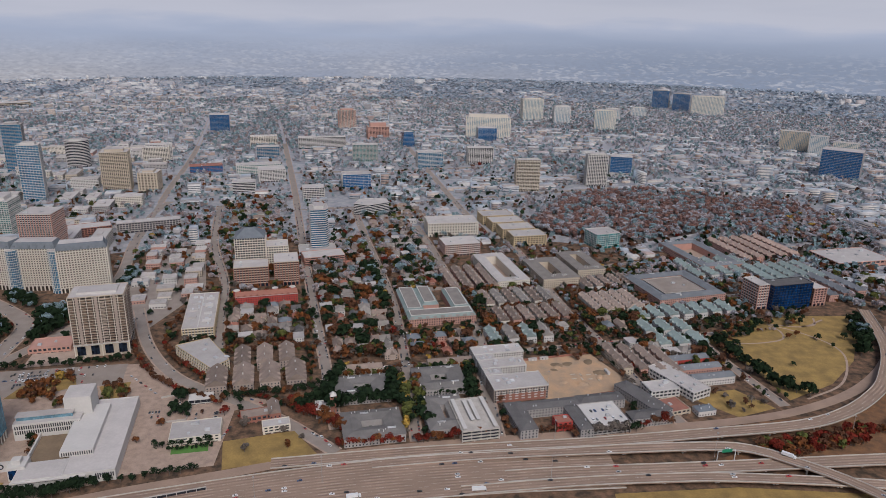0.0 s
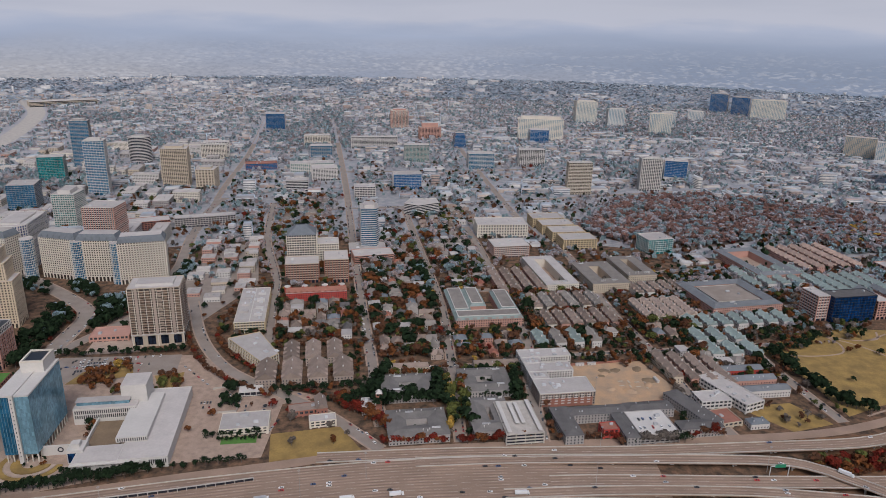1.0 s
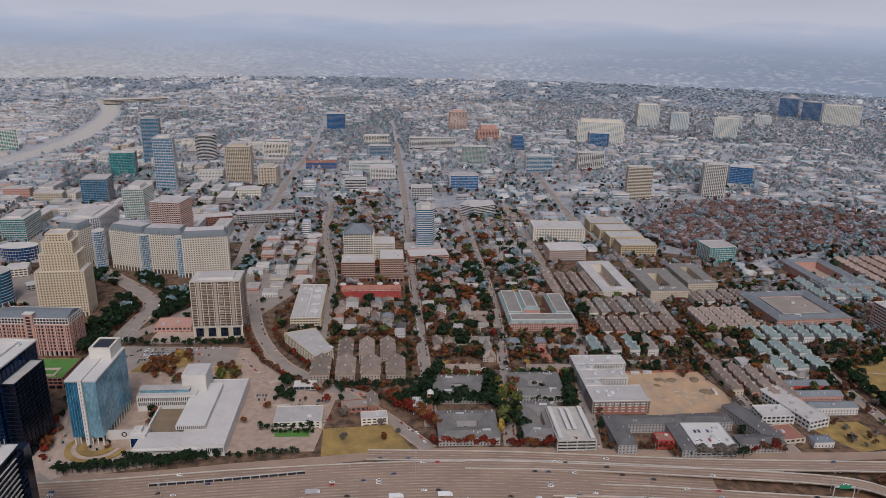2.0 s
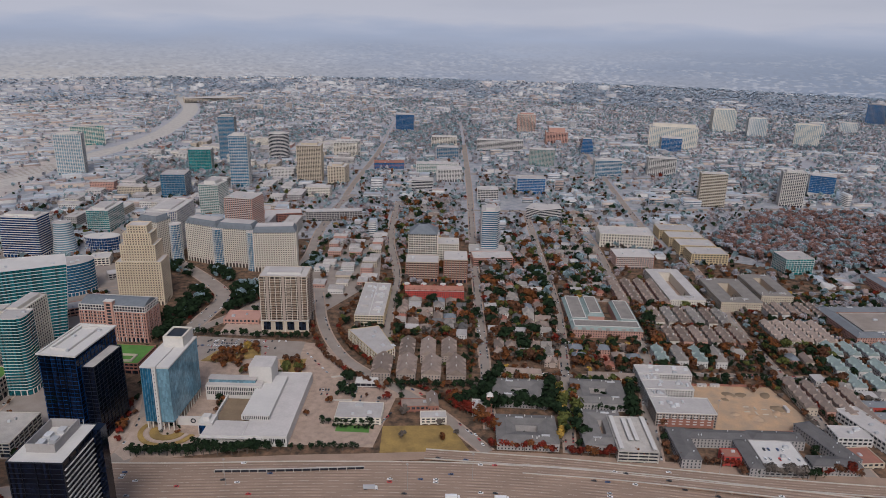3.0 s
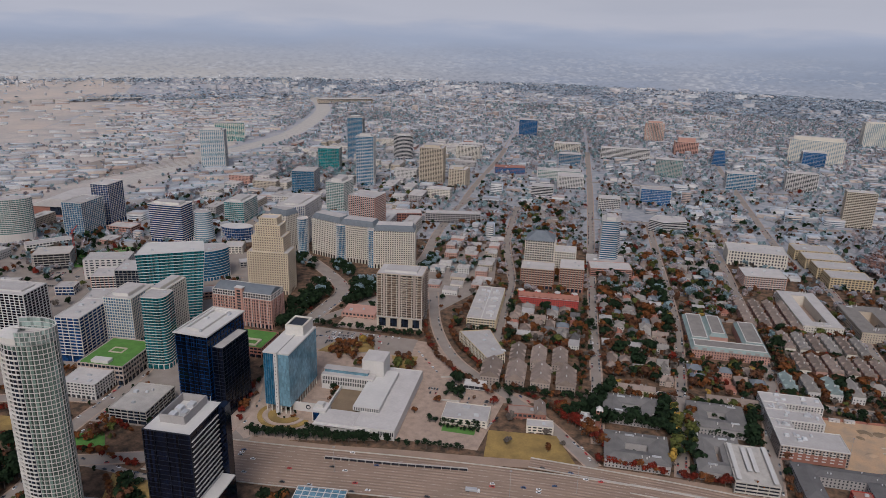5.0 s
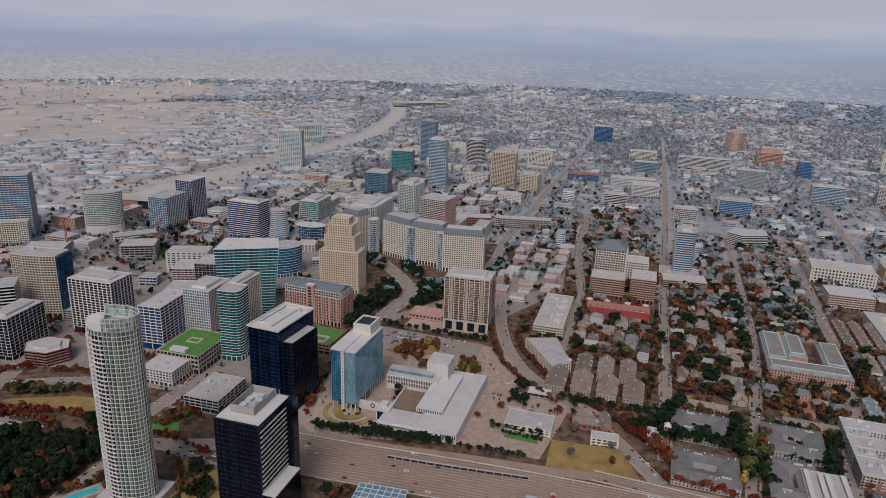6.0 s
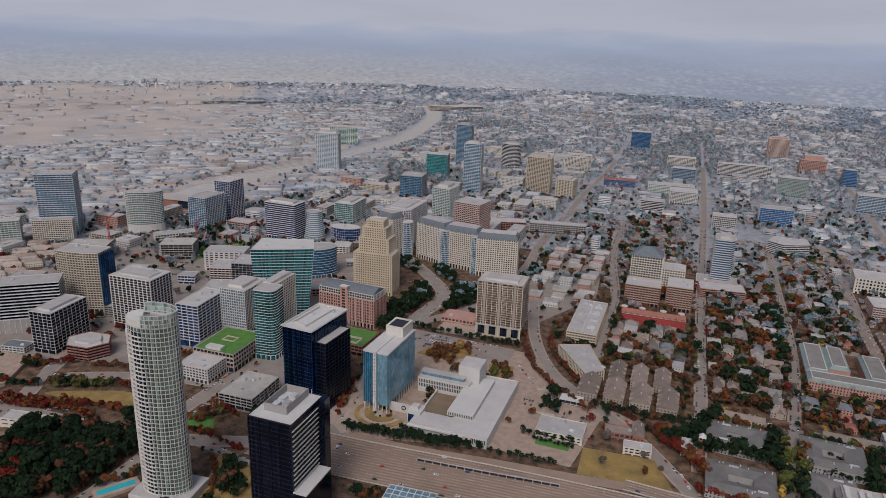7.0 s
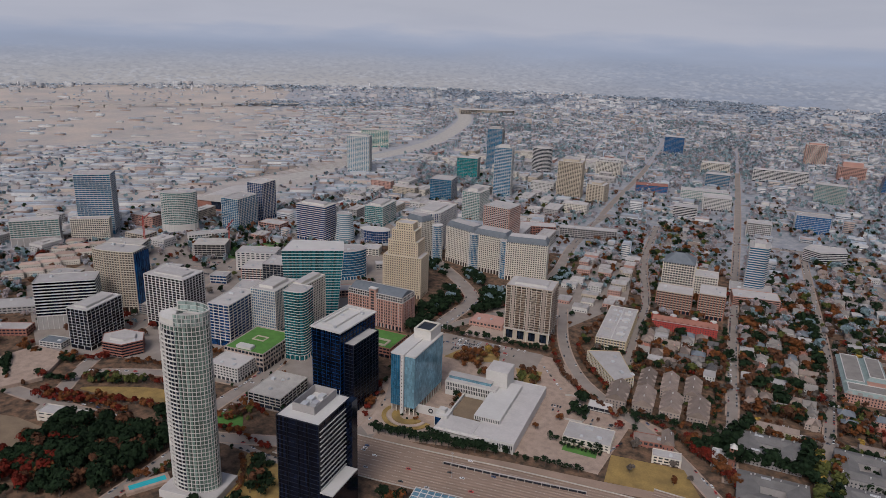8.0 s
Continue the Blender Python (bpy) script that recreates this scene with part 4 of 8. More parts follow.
tower("leaning_glass_office", "teal glass office block with leaning sides and a pale roof", "office", -668, 627, 38, [(-36, -21), (33, -16), (29, 19), (-31, 21)], 98, STEEL, GLASS_SEA, fh=4, sp=0.2, bay=4, pier=0, base=6, units=5, taper=1.18, lean=(4, -4), roof=WHITE)
tower("curved_blue_wing", "curved dark blue glass office wing with a pale roof", "office", -742, 765, 50, ellipse(66, 42, 22), 46, WHITE, GLASS_BLUE, fh=4, sp=0.14, bay=4, pier=0, base=5, units=2)
DECO = material("yellow_limestone", (0.60, 0.49, 0.35), 0.8, vary=0.1, size=16, fine=2.0)
deco = tower("art_deco_tower", "yellowish stone tower that steps back towards its top", "tower", -622, 768, 18, (60, 34), 62, DECO, GLASS_BRONZE, fh=3.5, sp=0.5, bay=3.6, pier=1.9, base=6, units=0)
for size, h0, h1 in (((46, 30), 62, 84), ((36, 26), 84, 100), ((26, 20), 100, 110)):
    top_block = tower("upper_block", "", "", -622, 770, 18, size, h1, DECO, GLASS_BRONZE, fh=3.5, sp=0.5, bay=3.6, pier=1.9, base=h0, units=0, floor=DECO, z=0.001)
    attach(top_block, deco, (0, 2, 0))
    part("roof_step", Shape().ring(inset(rect(*size), -0.5), inset(rect(*size), 0.6), h1, h1 + 1.6), DECO, top_block)
tower("white_corner_tower", "white stone office tower with a curved corner and blue windows", "tower", -735, 990, 14, [(-25, -44), (14, -44), (24, -34), (25, 44), (-25, 44)], 72, WHITE, GLASS_NAVY, fh=4, sp=0.3, bay=4, pier=1.6, base=8, units=6, pent=3)
for x, y, rot, w in ((-729, 938, -8, 40), (-637, 946, -8, 62), (-579, 944, 7, 60), (-516, 946, 22, 66)):
    tower("mansard_office", "cream stone office block with grey slate mansard roof and bay windows", "office", x, y, rot, (w, 30), 63, CREAM, GLASS_BRONZE, fh=3.6, sp=0.5, bay=3.6, pier=1.8, base=7, units=0, crown="mansard", group="mansard offices in a crescent")
for x, y, rot in ((-683, 928, -8), (-606, 928, 0), (-547, 929, 14)):
    tower("glass_bay", "curved glass bay between the stone office blocks", "office", x, y, rot, ellipse(18, 20, 12), 62, PALESTONE, GLASS_BLUE, fh=3.6, sp=0.2, bay=3, pier=0.2, base=4, units=0, group="glass bays")
tower("orange_brick_tower", "orange brick and white apartment tower", "tower", -640, 1067, 4, (52, 46), 80, PINK, GLASS_DARK, fh=3.4, sp=0.42, bay=4, pier=1.5, base=6, units=6, slab=WHITE)
tower("pale_crown_tower", "pale grey-green apartment tower with a stepped white crown", "tower", -779, 1190, 8, (40, 48), 66, WHITE, GLASS_GREEN, fh=3.4, sp=0.35, bay=4, pier=0.8, base=6, units=2, pent=7)
tower("blue_twin_tower", "slender pale blue glass apartment tower", "tower", -866, 1440, 20, (42, 34), 118, WHITE, GLASS_BLUE, fh=3.5, sp=0.3, bay=5, pier=0.6, base=6, units=2, pent=5)
tower("blue_twin_tower", "slender deep blue glass apartment tower", "tower", -1070, 1725, 20, (44, 34), 116, GREYWALL, GLASS_BLUE, fh=3.6, sp=0.28, bay=5, pier=0.3, base=6, units=2, pent=5)
g = tower("green_glass_office", "green glass office block with a round emblem", "office", -1040, 1545, 22, (56, 36), 58, GREYWALL, GLASS_TEAL, fh=4, sp=0.12, bay=6, pier=0.2, base=4, units=2)
tower("banded_drum", "striped drum-shaped office tower", "tower", -950, 1790, 20, ellipse(58, 50, 18), 68, WHITE, GLASS_DARK, fh=4, sp=0.45, bay=4, pier=0, base=5, units=2, pent=4)
tower("tan_tower", "tan brick apartment tower with a stepped top", "tower", -738, 1545, 16, (58, 44), 88, TAN, GLASS_BRONZE, fh=3.2, sp=0.45, bay=4, pier=1.6, base=5, units=3, pent=6)
tower("tan_midrise", "plain tan mid-rise block", "apartment block", -663, 1540, 8, (42, 44), 44, TAN, GLASS_BRONZE, fh=3.6, sp=0.55, bay=7, pier=3.5, base=5, units=2, pent=5)
tower("white_grid_tower", "grey-white gridded apartment block", "apartment block", -776, 1880, 20, (68, 32), 46, WHITE, GLASS_DARK, fh=3.4, sp=0.5, bay=4, pier=1.5, base=4, units=3)
tower("white_pair_tower", "white apartment tower with vertical ribs", "tower", -1317, 1415, 30, (62, 36), 98, WHITE, GLASS_PALE, fh=3.4, sp=0.35, bay=5, pier=1.6, base=5, units=2, pent=4)
tower("grid_block", "pale gridded block with a green glass side", "office", -1571, 1765, 40, (92, 40), 56, CREAM, GLASS_TEAL, fh=4, sp=0.35, bay=6, pier=1.5, base=5, units=2)
tower("arena_side_office", "mid-rise office with rows of small windows", "office", -1010, 960, 14, (70, 30), 30, CREAM, GLASS_DARK, fh=4, sp=0.5, bay=4, pier=1.4, base=4, units=3)

# an arena with a barrel roof
t = thing("arena", -1240, 930, 20, "brown brick arena with a pale barrel roof", "arena")
occupy(-1240, 930, 130, 110, 20)
part("wall", Shape().box(-62, 62, -50, 50, 0, 20), BRICK, t)
s = Shape()
arc = [(-62 + 124 * k / 12, 20 + 16 * math.sin(math.pi * k / 12)) for k in range(13)]
s.add([(x, y, z) for y in (-52, 52) for x, z in arc], [(k, k + 1, k + 14, k + 13) for k in range(12)] + [tuple(range(12, -1, -1)), tuple(range(13, 26))])
part("barrel_roof", s, PALE_ROOF, t, "pale metal barrel roof")
part("glass_end", Shape().box(-20, 20, -50.6, -50, 4, 22), GLASS_DARK, t)

# concrete frames going up, with their cranes
def tower_crane(x, y, h, ang):
    t = thing("tower_crane", x, y, ang, "slender red lattice tower crane above a concrete frame", "crane", "tower cranes")
    mast_frame = Shape()
    for a, b in ((-0.9, -0.9), (0.9, -0.9), (0.9, 0.9), (-0.9, 0.9)):
        mast_frame.box(a - 0.22, a + 0.22, b - 0.22, b + 0.22, 0, h)
    for k in range(int(h / 4)):
        mast_frame.box(-0.9, 0.9, -1.1, -0.8, k * 4, k * 4 + 0.4).box(-0.9, 0.9, 0.8, 1.1, k * 4, k * 4 + 0.4)
    part("mast", mast_frame, RED, t)
    part("jib", Shape().box(-14, 38, -0.6, 0.6, h, h + 0.5).box(0, 36, -0.25, 0.25, h + 1.4, h + 1.8), RED, t)
    part("counterweight", Shape().box(-14, -10, -1.4, 1.4, h - 2.4, h), CONCRETE, t)
    part("cab", Shape().box(1.2, 3.2, -1, 1, h - 2.4, h), WHITE, t)
    part("apex", Shape().prism(rect(1.8, 1.8), h + 0.5, h + 6, True, True, rect(0.4, 0.4)), RED, t)


for x, y, w, d, h in ((-1080, 590, 64, 46, 26), (-985, 690, 54, 40, 24)):
    t = tower("concrete_frame", "raw concrete building frame under construction with open floors", "construction site", x, y, 40, (w, d), h, CONCRETE, DARKWALL, fh=4.2, sp=0.12, bay=8, pier=0.6, base=4, units=5, roof=CONCRETE, depth=2.5)
    tower_crane(x + 8, y + 30, 62 if x < -1000 else 48, 130)
g = tower("brick_white_midrise", "white and brick mid-rise with stepped terraces", "apartment block", -742, 590, 30, (60, 40), 32, BRICK, GLASS_DARK, fh=4, sp=0.45, bay=5, pier=1.2, base=5, units=5, slab=WHITE)
tower("steel_frame_office", "half-finished office of dark steel frames", "construction site", -800, 680, 30, (40, 46), 34, GREYWALL, GLASS_DARK, fh=4, sp=0.15, bay=6, pier=0.5, base=4, units=3)

# middle distance, north of the houses
g = tower("stepped_office", "stone office tower with square windows stepping to a grey pyramid roof", "office", -300, 1034, 14, (46, 40), 58, CREAM, GLASS_DARK, fh=3.9, sp=0.4, bay=3.8, pier=1.2, base=5, units=0, crown="pyramid")
tower("stepped_office_wing", "lower wing of the stepped stone office", "office", -262, 1048, 14, (34, 34), 40, CREAM, GLASS_DARK, fh=3.9, sp=0.5, bay=3.8, pier=1.7, base=5, units=2)
tower("brick_apartments", "brown brick apartment block with a white roof", "apartment block", -285, 978, 14, (50, 36), 30, BRICK, GLASS_DARK, fh=3.4, sp=0.45, bay=4, pier=1.6, base=5, units=5, slab=TAN)
tower("brick_apartments", "brown brick apartment block with a raised white roof end", "apartment block", -236, 992, 14, (36, 44), 36, BRICK, GLASS_DARK, fh=3.4, sp=0.45, bay=4, pier=1.6, base=5, units=5, slab=TAN)
tower("slim_tower", "slim white and blue banded glass tower", "tower", -214, 1150, 14, [(-15, -20), (11, -20), (16, -10), (16, 20), (-15, 20)], 73, WHITE, GLASS_BLUE, fh=3.7, sp=0.42, bay=4, pier=0, base=5, units=1, pent=6)
tower("tower_podium", "white curved podium of the slim tower", "podium", -214, 1130, 14, (62, 40), 7, WHITE, GLASS_DARK, fh=3.5, sp=0.45, bay=6, pier=0.3, base=2, units=3)
tower("parking_garage", "brown and pale parking garage with open decks", "garage", -196, 1082, 20, (66, 36), 13, BRICK, DARKWALL, fh=3.2, sp=0.45, bay=9, pier=0.8, base=1, units=4, slab=PINK, depth=1.2)
tower("navy_office", "navy glass office with pale floor lines", "office", -207, 1605, 14, (66, 34), 36, WHITE, GLASS_ROYAL, fh=4, sp=0.15, bay=6, pier=0.2, base=6, units=2)
tower("white_grid_office", "white gridded office block", "office", -287, 1495, 14, (46, 32), 28, WHITE, GLASS_DARK, fh=3.8, sp=0.4, bay=3.6, pier=1.0, base=4, units=2)
tower("banded_office", "white and black banded office block with cut corners", "office", -150, 1392, 14, [(-36, -10), (-10, -30), (36, -10), (36, 26), (-20, 26)], 22, WHITE, GLASS_DARK, fh=3.5, sp=0.5, bay=4, pier=0, base=2, units=4)
tower("banded_office", "small white banded office block", "office", -453, 1545, 14, (50, 32), 25, WHITE, GLASS_DARK, fh=4, sp=0.5, bay=4, pier=0, base=3, units=2)
tower("white_midrise", "white mid-rise apartment block with parapet towers", "apartment block", -420, 1670, 18, (62, 44), 30, WHITE, GLASS_DARK, fh=3.4, sp=0.5, bay=4, pier=1.6, base=4, units=5)
tower("white_midrise", "long white apartment block with parapet towers", "apartment block", -470, 1740, 18, (110, 34), 26, WHITE, GLASS_GREEN, fh=3.4, sp=0.5, bay=5, pier=1.8, base=4, units=5)
tower("tan_grid_tower", "tan concrete tower with a close grid of windows", "tower", 194, 1615, 8, (56, 22), 74, TAN, GLASS_BRONZE, fh=3.4, sp=0.4, bay=4, pier=1.0, base=3, units=2, slab=CREAM)
tower("white_ribbed_tower", "white ribbed apartment tower", "tower", 370, 1685, 0, (50, 32), 77, WHITE, GLASS_DARK, fh=3.4, sp=0.35, bay=4, pier=1.7, base=4, units=2, pent=3)
tower("navy_slab_office", "deep blue mirrored office slab on a white base", "office", 462, 1815, -10, (56, 34), 50, WHITE, GLASS_ROYAL, fh=4, sp=0.06, bay=8, pier=0.12, base=9, units=2, floor=WHITE)
tower("blue_mirror_office", "large deep blue mirrored office block", "office", 1060, 1850, -35, (96, 60), 72, GREYWALL, GLASS_ROYAL, fh=4, sp=0.14, bay=8, pier=0.15, base=6, units=3)
tower("blue_white_midrise", "blue glass mid-rise with a white frame", "office", -42, 1880, 14, (70, 32), 40, WHITE, GLASS_BLUE, fh=3.6, sp=0.3, bay=6, pier=0.6, base=4, units=2)
tower("white_balcony_tower", "white apartment tower with ribbed balconies", "tower", 97, 1932, 8, (72, 30), 46, WHITE, GLASS_DARK, fh=3.3, sp=0.4, bay=5, pier=1.5, base=4, units=2)
tower("glass_front_office", "dark blue glass office with red brick ends", "office", 490, 930, 16, (66, 26), 36, DARKWALL, GLASS_NAVY, fh=3.9, sp=0.12, bay=5, pier=0.2, base=4, units=5, roof=SHINGLE_SLATE)
tower("brick_end_office", "red brick end block with square windows", "office", 446, 930, 16, (18, 34), 36, PINK, GLASS_DARK, fh=3.9, sp=0.45, bay=5, pier=1.8, base=4, units=1, slab=WHITE)
tower("brick_end_office", "orange brick end block with square windows", "office", 536, 944, 16, (22, 28), 26, PINK, GLASS_DARK, fh=3.9, sp=0.45, bay=5, pier=1.8, base=4, units=1)
tower("teal_penthouse_office", "teal glass office with white floor edges", "office", 285, 1200, 20, (48, 40), 26, WHITE, GLASS_TEAL, fh=3.9, sp=0.25, bay=5, pier=0.5, base=4, units=3)
tower("old_blue_tower", "square deep blue glass office tower", "tower", -766, 2385, 14, (64, 44), 62, GREYWALL, GLASS_ROYAL, fh=4, sp=0.1, bay=8, pier=0.15, base=4, units=2)
tower("blue_cube_office", "small deep blue glass cube office", "office", 136, 2310, 6, (62, 40), 46, WHITE, GLASS_ROYAL, fh=4, sp=0.08, bay=8, pier=0.12, base=6, units=1)
tower("beige_slab_tower", "broad beige office slab with stepped roof", "tower", 145, 2390, 0, (150, 40), 70, CREAM, GLASS_PALE, fh=3.8, sp=0.55, bay=6, pier=2.8, base=4, units=3, pent=10)
for x, y, rot, w, d, h, m in ((347, 2860, 10, 84, 40, 84, CREAM), (455, 2780, 8, 66, 30, 66, WHITE), (588, 2600, -10, 76, 36, 74, CREAM), (1157, 3140, -15, 136, 34, 80, CREAM), (820, 3010, -10, 60, 30, 40, WHITE), (690, 2920, -10, 56, 34, 44, WHITE)):
    tower("pale_highrise", "pale hazy apartment high-rise with close window rows", "tower", x, y, rot, (w, d), h, m, GLASS_PALE, fh=3.6, sp=0.5, bay=6, pier=2.2, base=4, units=1, pent=4, group="far pale high-rises")
for x, y, h in ((1012, 3350, 84), (1090, 3290, 76)):
    tower("far_blue_tower", "far blue glass office tower", "tower", x, y, -25, (76, 40), h, GREYWALL, GLASS_ROYAL, fh=4, sp=0.2, bay=8, pier=0.2, base=4, units=1, pent=4, group="far blue towers")
for x, y, w, h, m in ((1123, 2250, 84, 62, TAN), (1160, 2170, 52, 60, WHITE), (1235, 2150, 70, 44, CREAM)):
    tower("tan_highrise", "tan apartment high-rise with pale ribs", "tower", x, y, -28, (w, 32), h, m, GLASS_PALE, fh=3.5, sp=0.5, bay=5, pier=1.8, base=4, units=1, group="tan high-rises")
tower("grey_grid_tower", "grey and cream gridded mid-rise block", "office", -775, 1860, 14, (66, 30), 42, CREAM, GLASS_DARK, fh=3.6, sp=0.5, bay=4, pier=1.6, base=4, units=2)
tower("pink_highrise", "pink and cream apartment high-rise", "tower", -354, 2525, 14, (62, 36), 68, PINK, GLASS_DARK, fh=3.4, sp=0.45, bay=5, pier=2, base=4, units=1, pent=6, slab=CREAM)
tower("orange_stepped_block", "orange stepped office block", "office", -225, 2330, 14, (70, 40), 40, PINK, GLASS_DARK, fh=4, sp=0.5, bay=5, pier=2, base=4, units=1, pent=14)
tower("grey_highrise", "grey apartment high-rise with window grid", "tower", -224, 1945, 8, (70, 34), 46, GREYWALL, GLASS_GREEN, fh=3.4, sp=0.4, bay=4, pier=1.2, base=4, units=2)
tower("wide_white_block", "wide white office block with dark window bands", "office", -376, 2128, 14, (142, 26), 34, WHITE, GLASS_DARK, fh=4, sp=0.5, bay=6, pier=1, base=4, units=3)
tower("dark_blue_pyramid", "dark blue stepped glass office", "office", -118, 2200, 14, (40, 40), 44, GREYWALL, GLASS_ROYAL, fh=4, sp=0.15, bay=6, pier=0.3, base=4, units=1, taper=0.7)
tower("cream_block", "plain cream stone office block", "office", -560, 2150, 14, (80, 34), 30, CREAM, GLASS_DARK, fh=3.8, sp=0.5, bay=5, pier=1.5, base=4, units=3)
tower("glass_grid_block", "grey-blue gridded glass office block", "office", -500, 1960, 14, (62, 36), 32, GREYWALL, GLASS_BLUE, fh=3.8, sp=0.3, bay=5, pier=0.8, base=4, units=2)
tower("navy_low_office", "low navy glass office with a brick roof storey", "office", -610, 1760, 20, (80, 34), 16, BRICK, GLASS_ROYAL, fh=4, sp=0.2, bay=8, pier=0.2, base=2, units=3, roof=BRICK)
tower("classical_block", "large cream stone block with columns and pediment", "museum", 14, 1262, 10, (94, 52), 24, CREAM, GLASS_DARK, fh=5.2, sp=0.5, bay=5, pier=2.9, base=3, units=4)
for k in range(4):
    tower("terraced_apartments", "ochre stucco apartment block with red-tinged terraces and pale roof", "apartment block", 150 - k * 16, 1205 + k * 44, 14, (62, 40), 18, OCHRE, WINDOW, fh=3.4, sp=0.5, bay=5, pier=2, base=3, units=5, group="ochre apartments")
tower("pink_white_apartments", "pink and white apartment block with grid windows", "apartment block", 28, 1145, 16, (62, 42), 20, PINK, WINDOW, fh=3.4, sp=0.45, bay=4, pier=1.2, base=3, units=6, slab=WHITE)
tower("striped_midrise", "white balconied mid-rise above the freeway bend", "office", -630, 1190, 30, (70, 34), 20, BRICK, GLASS_DARK, fh=3.6, sp=0.45, bay=5, pier=1.5, base=3, units=3)
tower("grey_midrise", "long grey mid-rise with pale roof on a curved street", "apartment block", -545, 1240, 24, (110, 24), 18, GREYWALL, GLASS_DARK, fh=3.6, sp=0.45, bay=5, pier=1.5, base=3, units=5)
# ---------------------------------------------------------------- low blocks near the freeway
def windows(parent, w, d, h, fh=3.2, gap=3.2, mat=None, name="window_band", joined=False):
    """Rows of framed windows standing just proud of a rectangular wall."""
    s = Shape()
    for i in range(max(1, int(h / fh))):
        s = s if joined else Shape()
        z = i * fh + 1.0
        for k in range(int(w / gap)):
            x = -w / 2 + (k + 0.5) * w / int(w / gap)
            for y0, y1 in ((-d / 2 - 0.06, -d / 2 + 0.02), (d / 2 - 0.02, d / 2 + 0.06)):
                s.box(x - 0.6, x + 0.6, y0, y1, z, z + 1.6)
        for k in range(int(d / gap)):
            y = -d / 2 + (k + 0.5) * d / int(d / gap)
            for x0, x1 in ((-w / 2 - 0.06, -w / 2 + 0.02), (w / 2 - 0.02, w / 2 + 0.06)):
                s.box(x0, x1, y - 0.6, y + 0.6, z, z + 1.6)
        if not joined:
            tagged(part(name, s, mat or WINDOW, parent), kind="stuff")
    if joined:
        tagged(part("window_band", s, mat or WINDOW, parent), kind="stuff")


def court_block(label, x, y, rot, w, d, h=9.0, wing=18.0, roof=None, wall=None, rise=2.6, trees=True):
    """Apartments round a courtyard under a low hipped roof."""
    t = thing("courtyard_apartments", x, y, rot, label, "apartment block", "courtyard apartment blocks")
    occupy(x, y, w, d, rot, 1.5)
    o, i = rect(w, d), rect(w - 2 * wing, d - 2 * wing)
    part("wall", Shape().ring(o, i, 0, h), wall or GREYWALL, t)
    e, m, f = inset(o, -0.6), inset(o, wing / 2), inset(i, 0.6)
    s = Shape()
    for k in range(4):
        j = (k + 1) % 4
        s.add([(*e[k], h), (*e[j], h), (*m[j], h + rise), (*m[k], h + rise), (*f[k], h), (*f[j], h)], [(0, 1, 2, 3), (3, 2, 5, 4), (0, 4, 5, 1)])
    part("hipped_roof", s, roof or SHINGLE_DARK, t)
    windows(t, w, d, h)
    part("court", Shape().prism(i, 0, 0.3), PAVING, t)
    rng = random.Random(round(x * 7 + y))
    for k in range(9):
        a = rng.uniform(-0.46, 0.46) * w
        b = rng.choice((-1, 1)) * (d / 2 - wing * rng.uniform(0.2, 0.45))
        part("roof_vent", Shape().box(a - 0.5, a + 0.5, b - 0.5, b + 0.5, h + 0.4, h + 3.4), WHITE, t)
    for k in range(2):
        a = rng.uniform(-0.3, 0.3) * w
        b = (d / 2 - wing / 2) * (1 if k else -1)
        part("roof_hatch", Shape().ring([(a - 4, b - 1), (a + 4, b - 1), (a + 4, b + 1), (a - 4, b + 1)], [(a - 3.6, b - 0.7), (a + 3.6, b - 0.7), (a + 3.6, b + 0.7), (a - 3.6, b + 0.7)], h + 1.8, h + rise + 0.5), UNIT, t)
    return t


court_block("grey-roofed courtyard apartments among dark trees", -83, 660, 12, 56, 46)
c = court_block("grey-roofed courtyard apartments with a pool court", -2, 682, 12, 55, 50)
part("pool", Shape().box(-3, 7, -9, -4, 0.3, 0.45), POOL, c, "turquoise swimming pool")
court_block("grey-roofed courtyard apartments beside red trees", -65, 588, 13, 58, 48)
court_block("grey-roofed apartments joined to a parking deck", 5, 612, 13, 42, 62)
g = tower("parking_deck", "pale parking deck with long white canopies on its roof", "garage", 33, 604, 13, (37, 60), 11, CONCRETE, DARKWALL, fh=3.2, sp=0.4, bay=9, pier=0.7, base=1, units=0, roof=CONCRETE, depth=1.0)
for k, (x, a, b) in enumerate(((-15, -28, 28), (-4, -14, 24), (2, -14, 24), (15, -28, 28))):
    part("canopy", Shape().box(x - 2, x + 2, a, b, 13.5, 13.8), WHITE, g, "long white shade canopy")
    part("canopy_posts", piers([(x, a + 2), (x, b - 2)], 2.4, 9, 0.3), STEEL, g, "", (0, 0, 11.3))


BALCONY = Shape().box(0, 1.6, -1.7, 1.7, -0.35, -0.1).box(1.45, 1.6, -1.7, 1.7, -0.1, 0.9).mesh("balcony", WHITE)


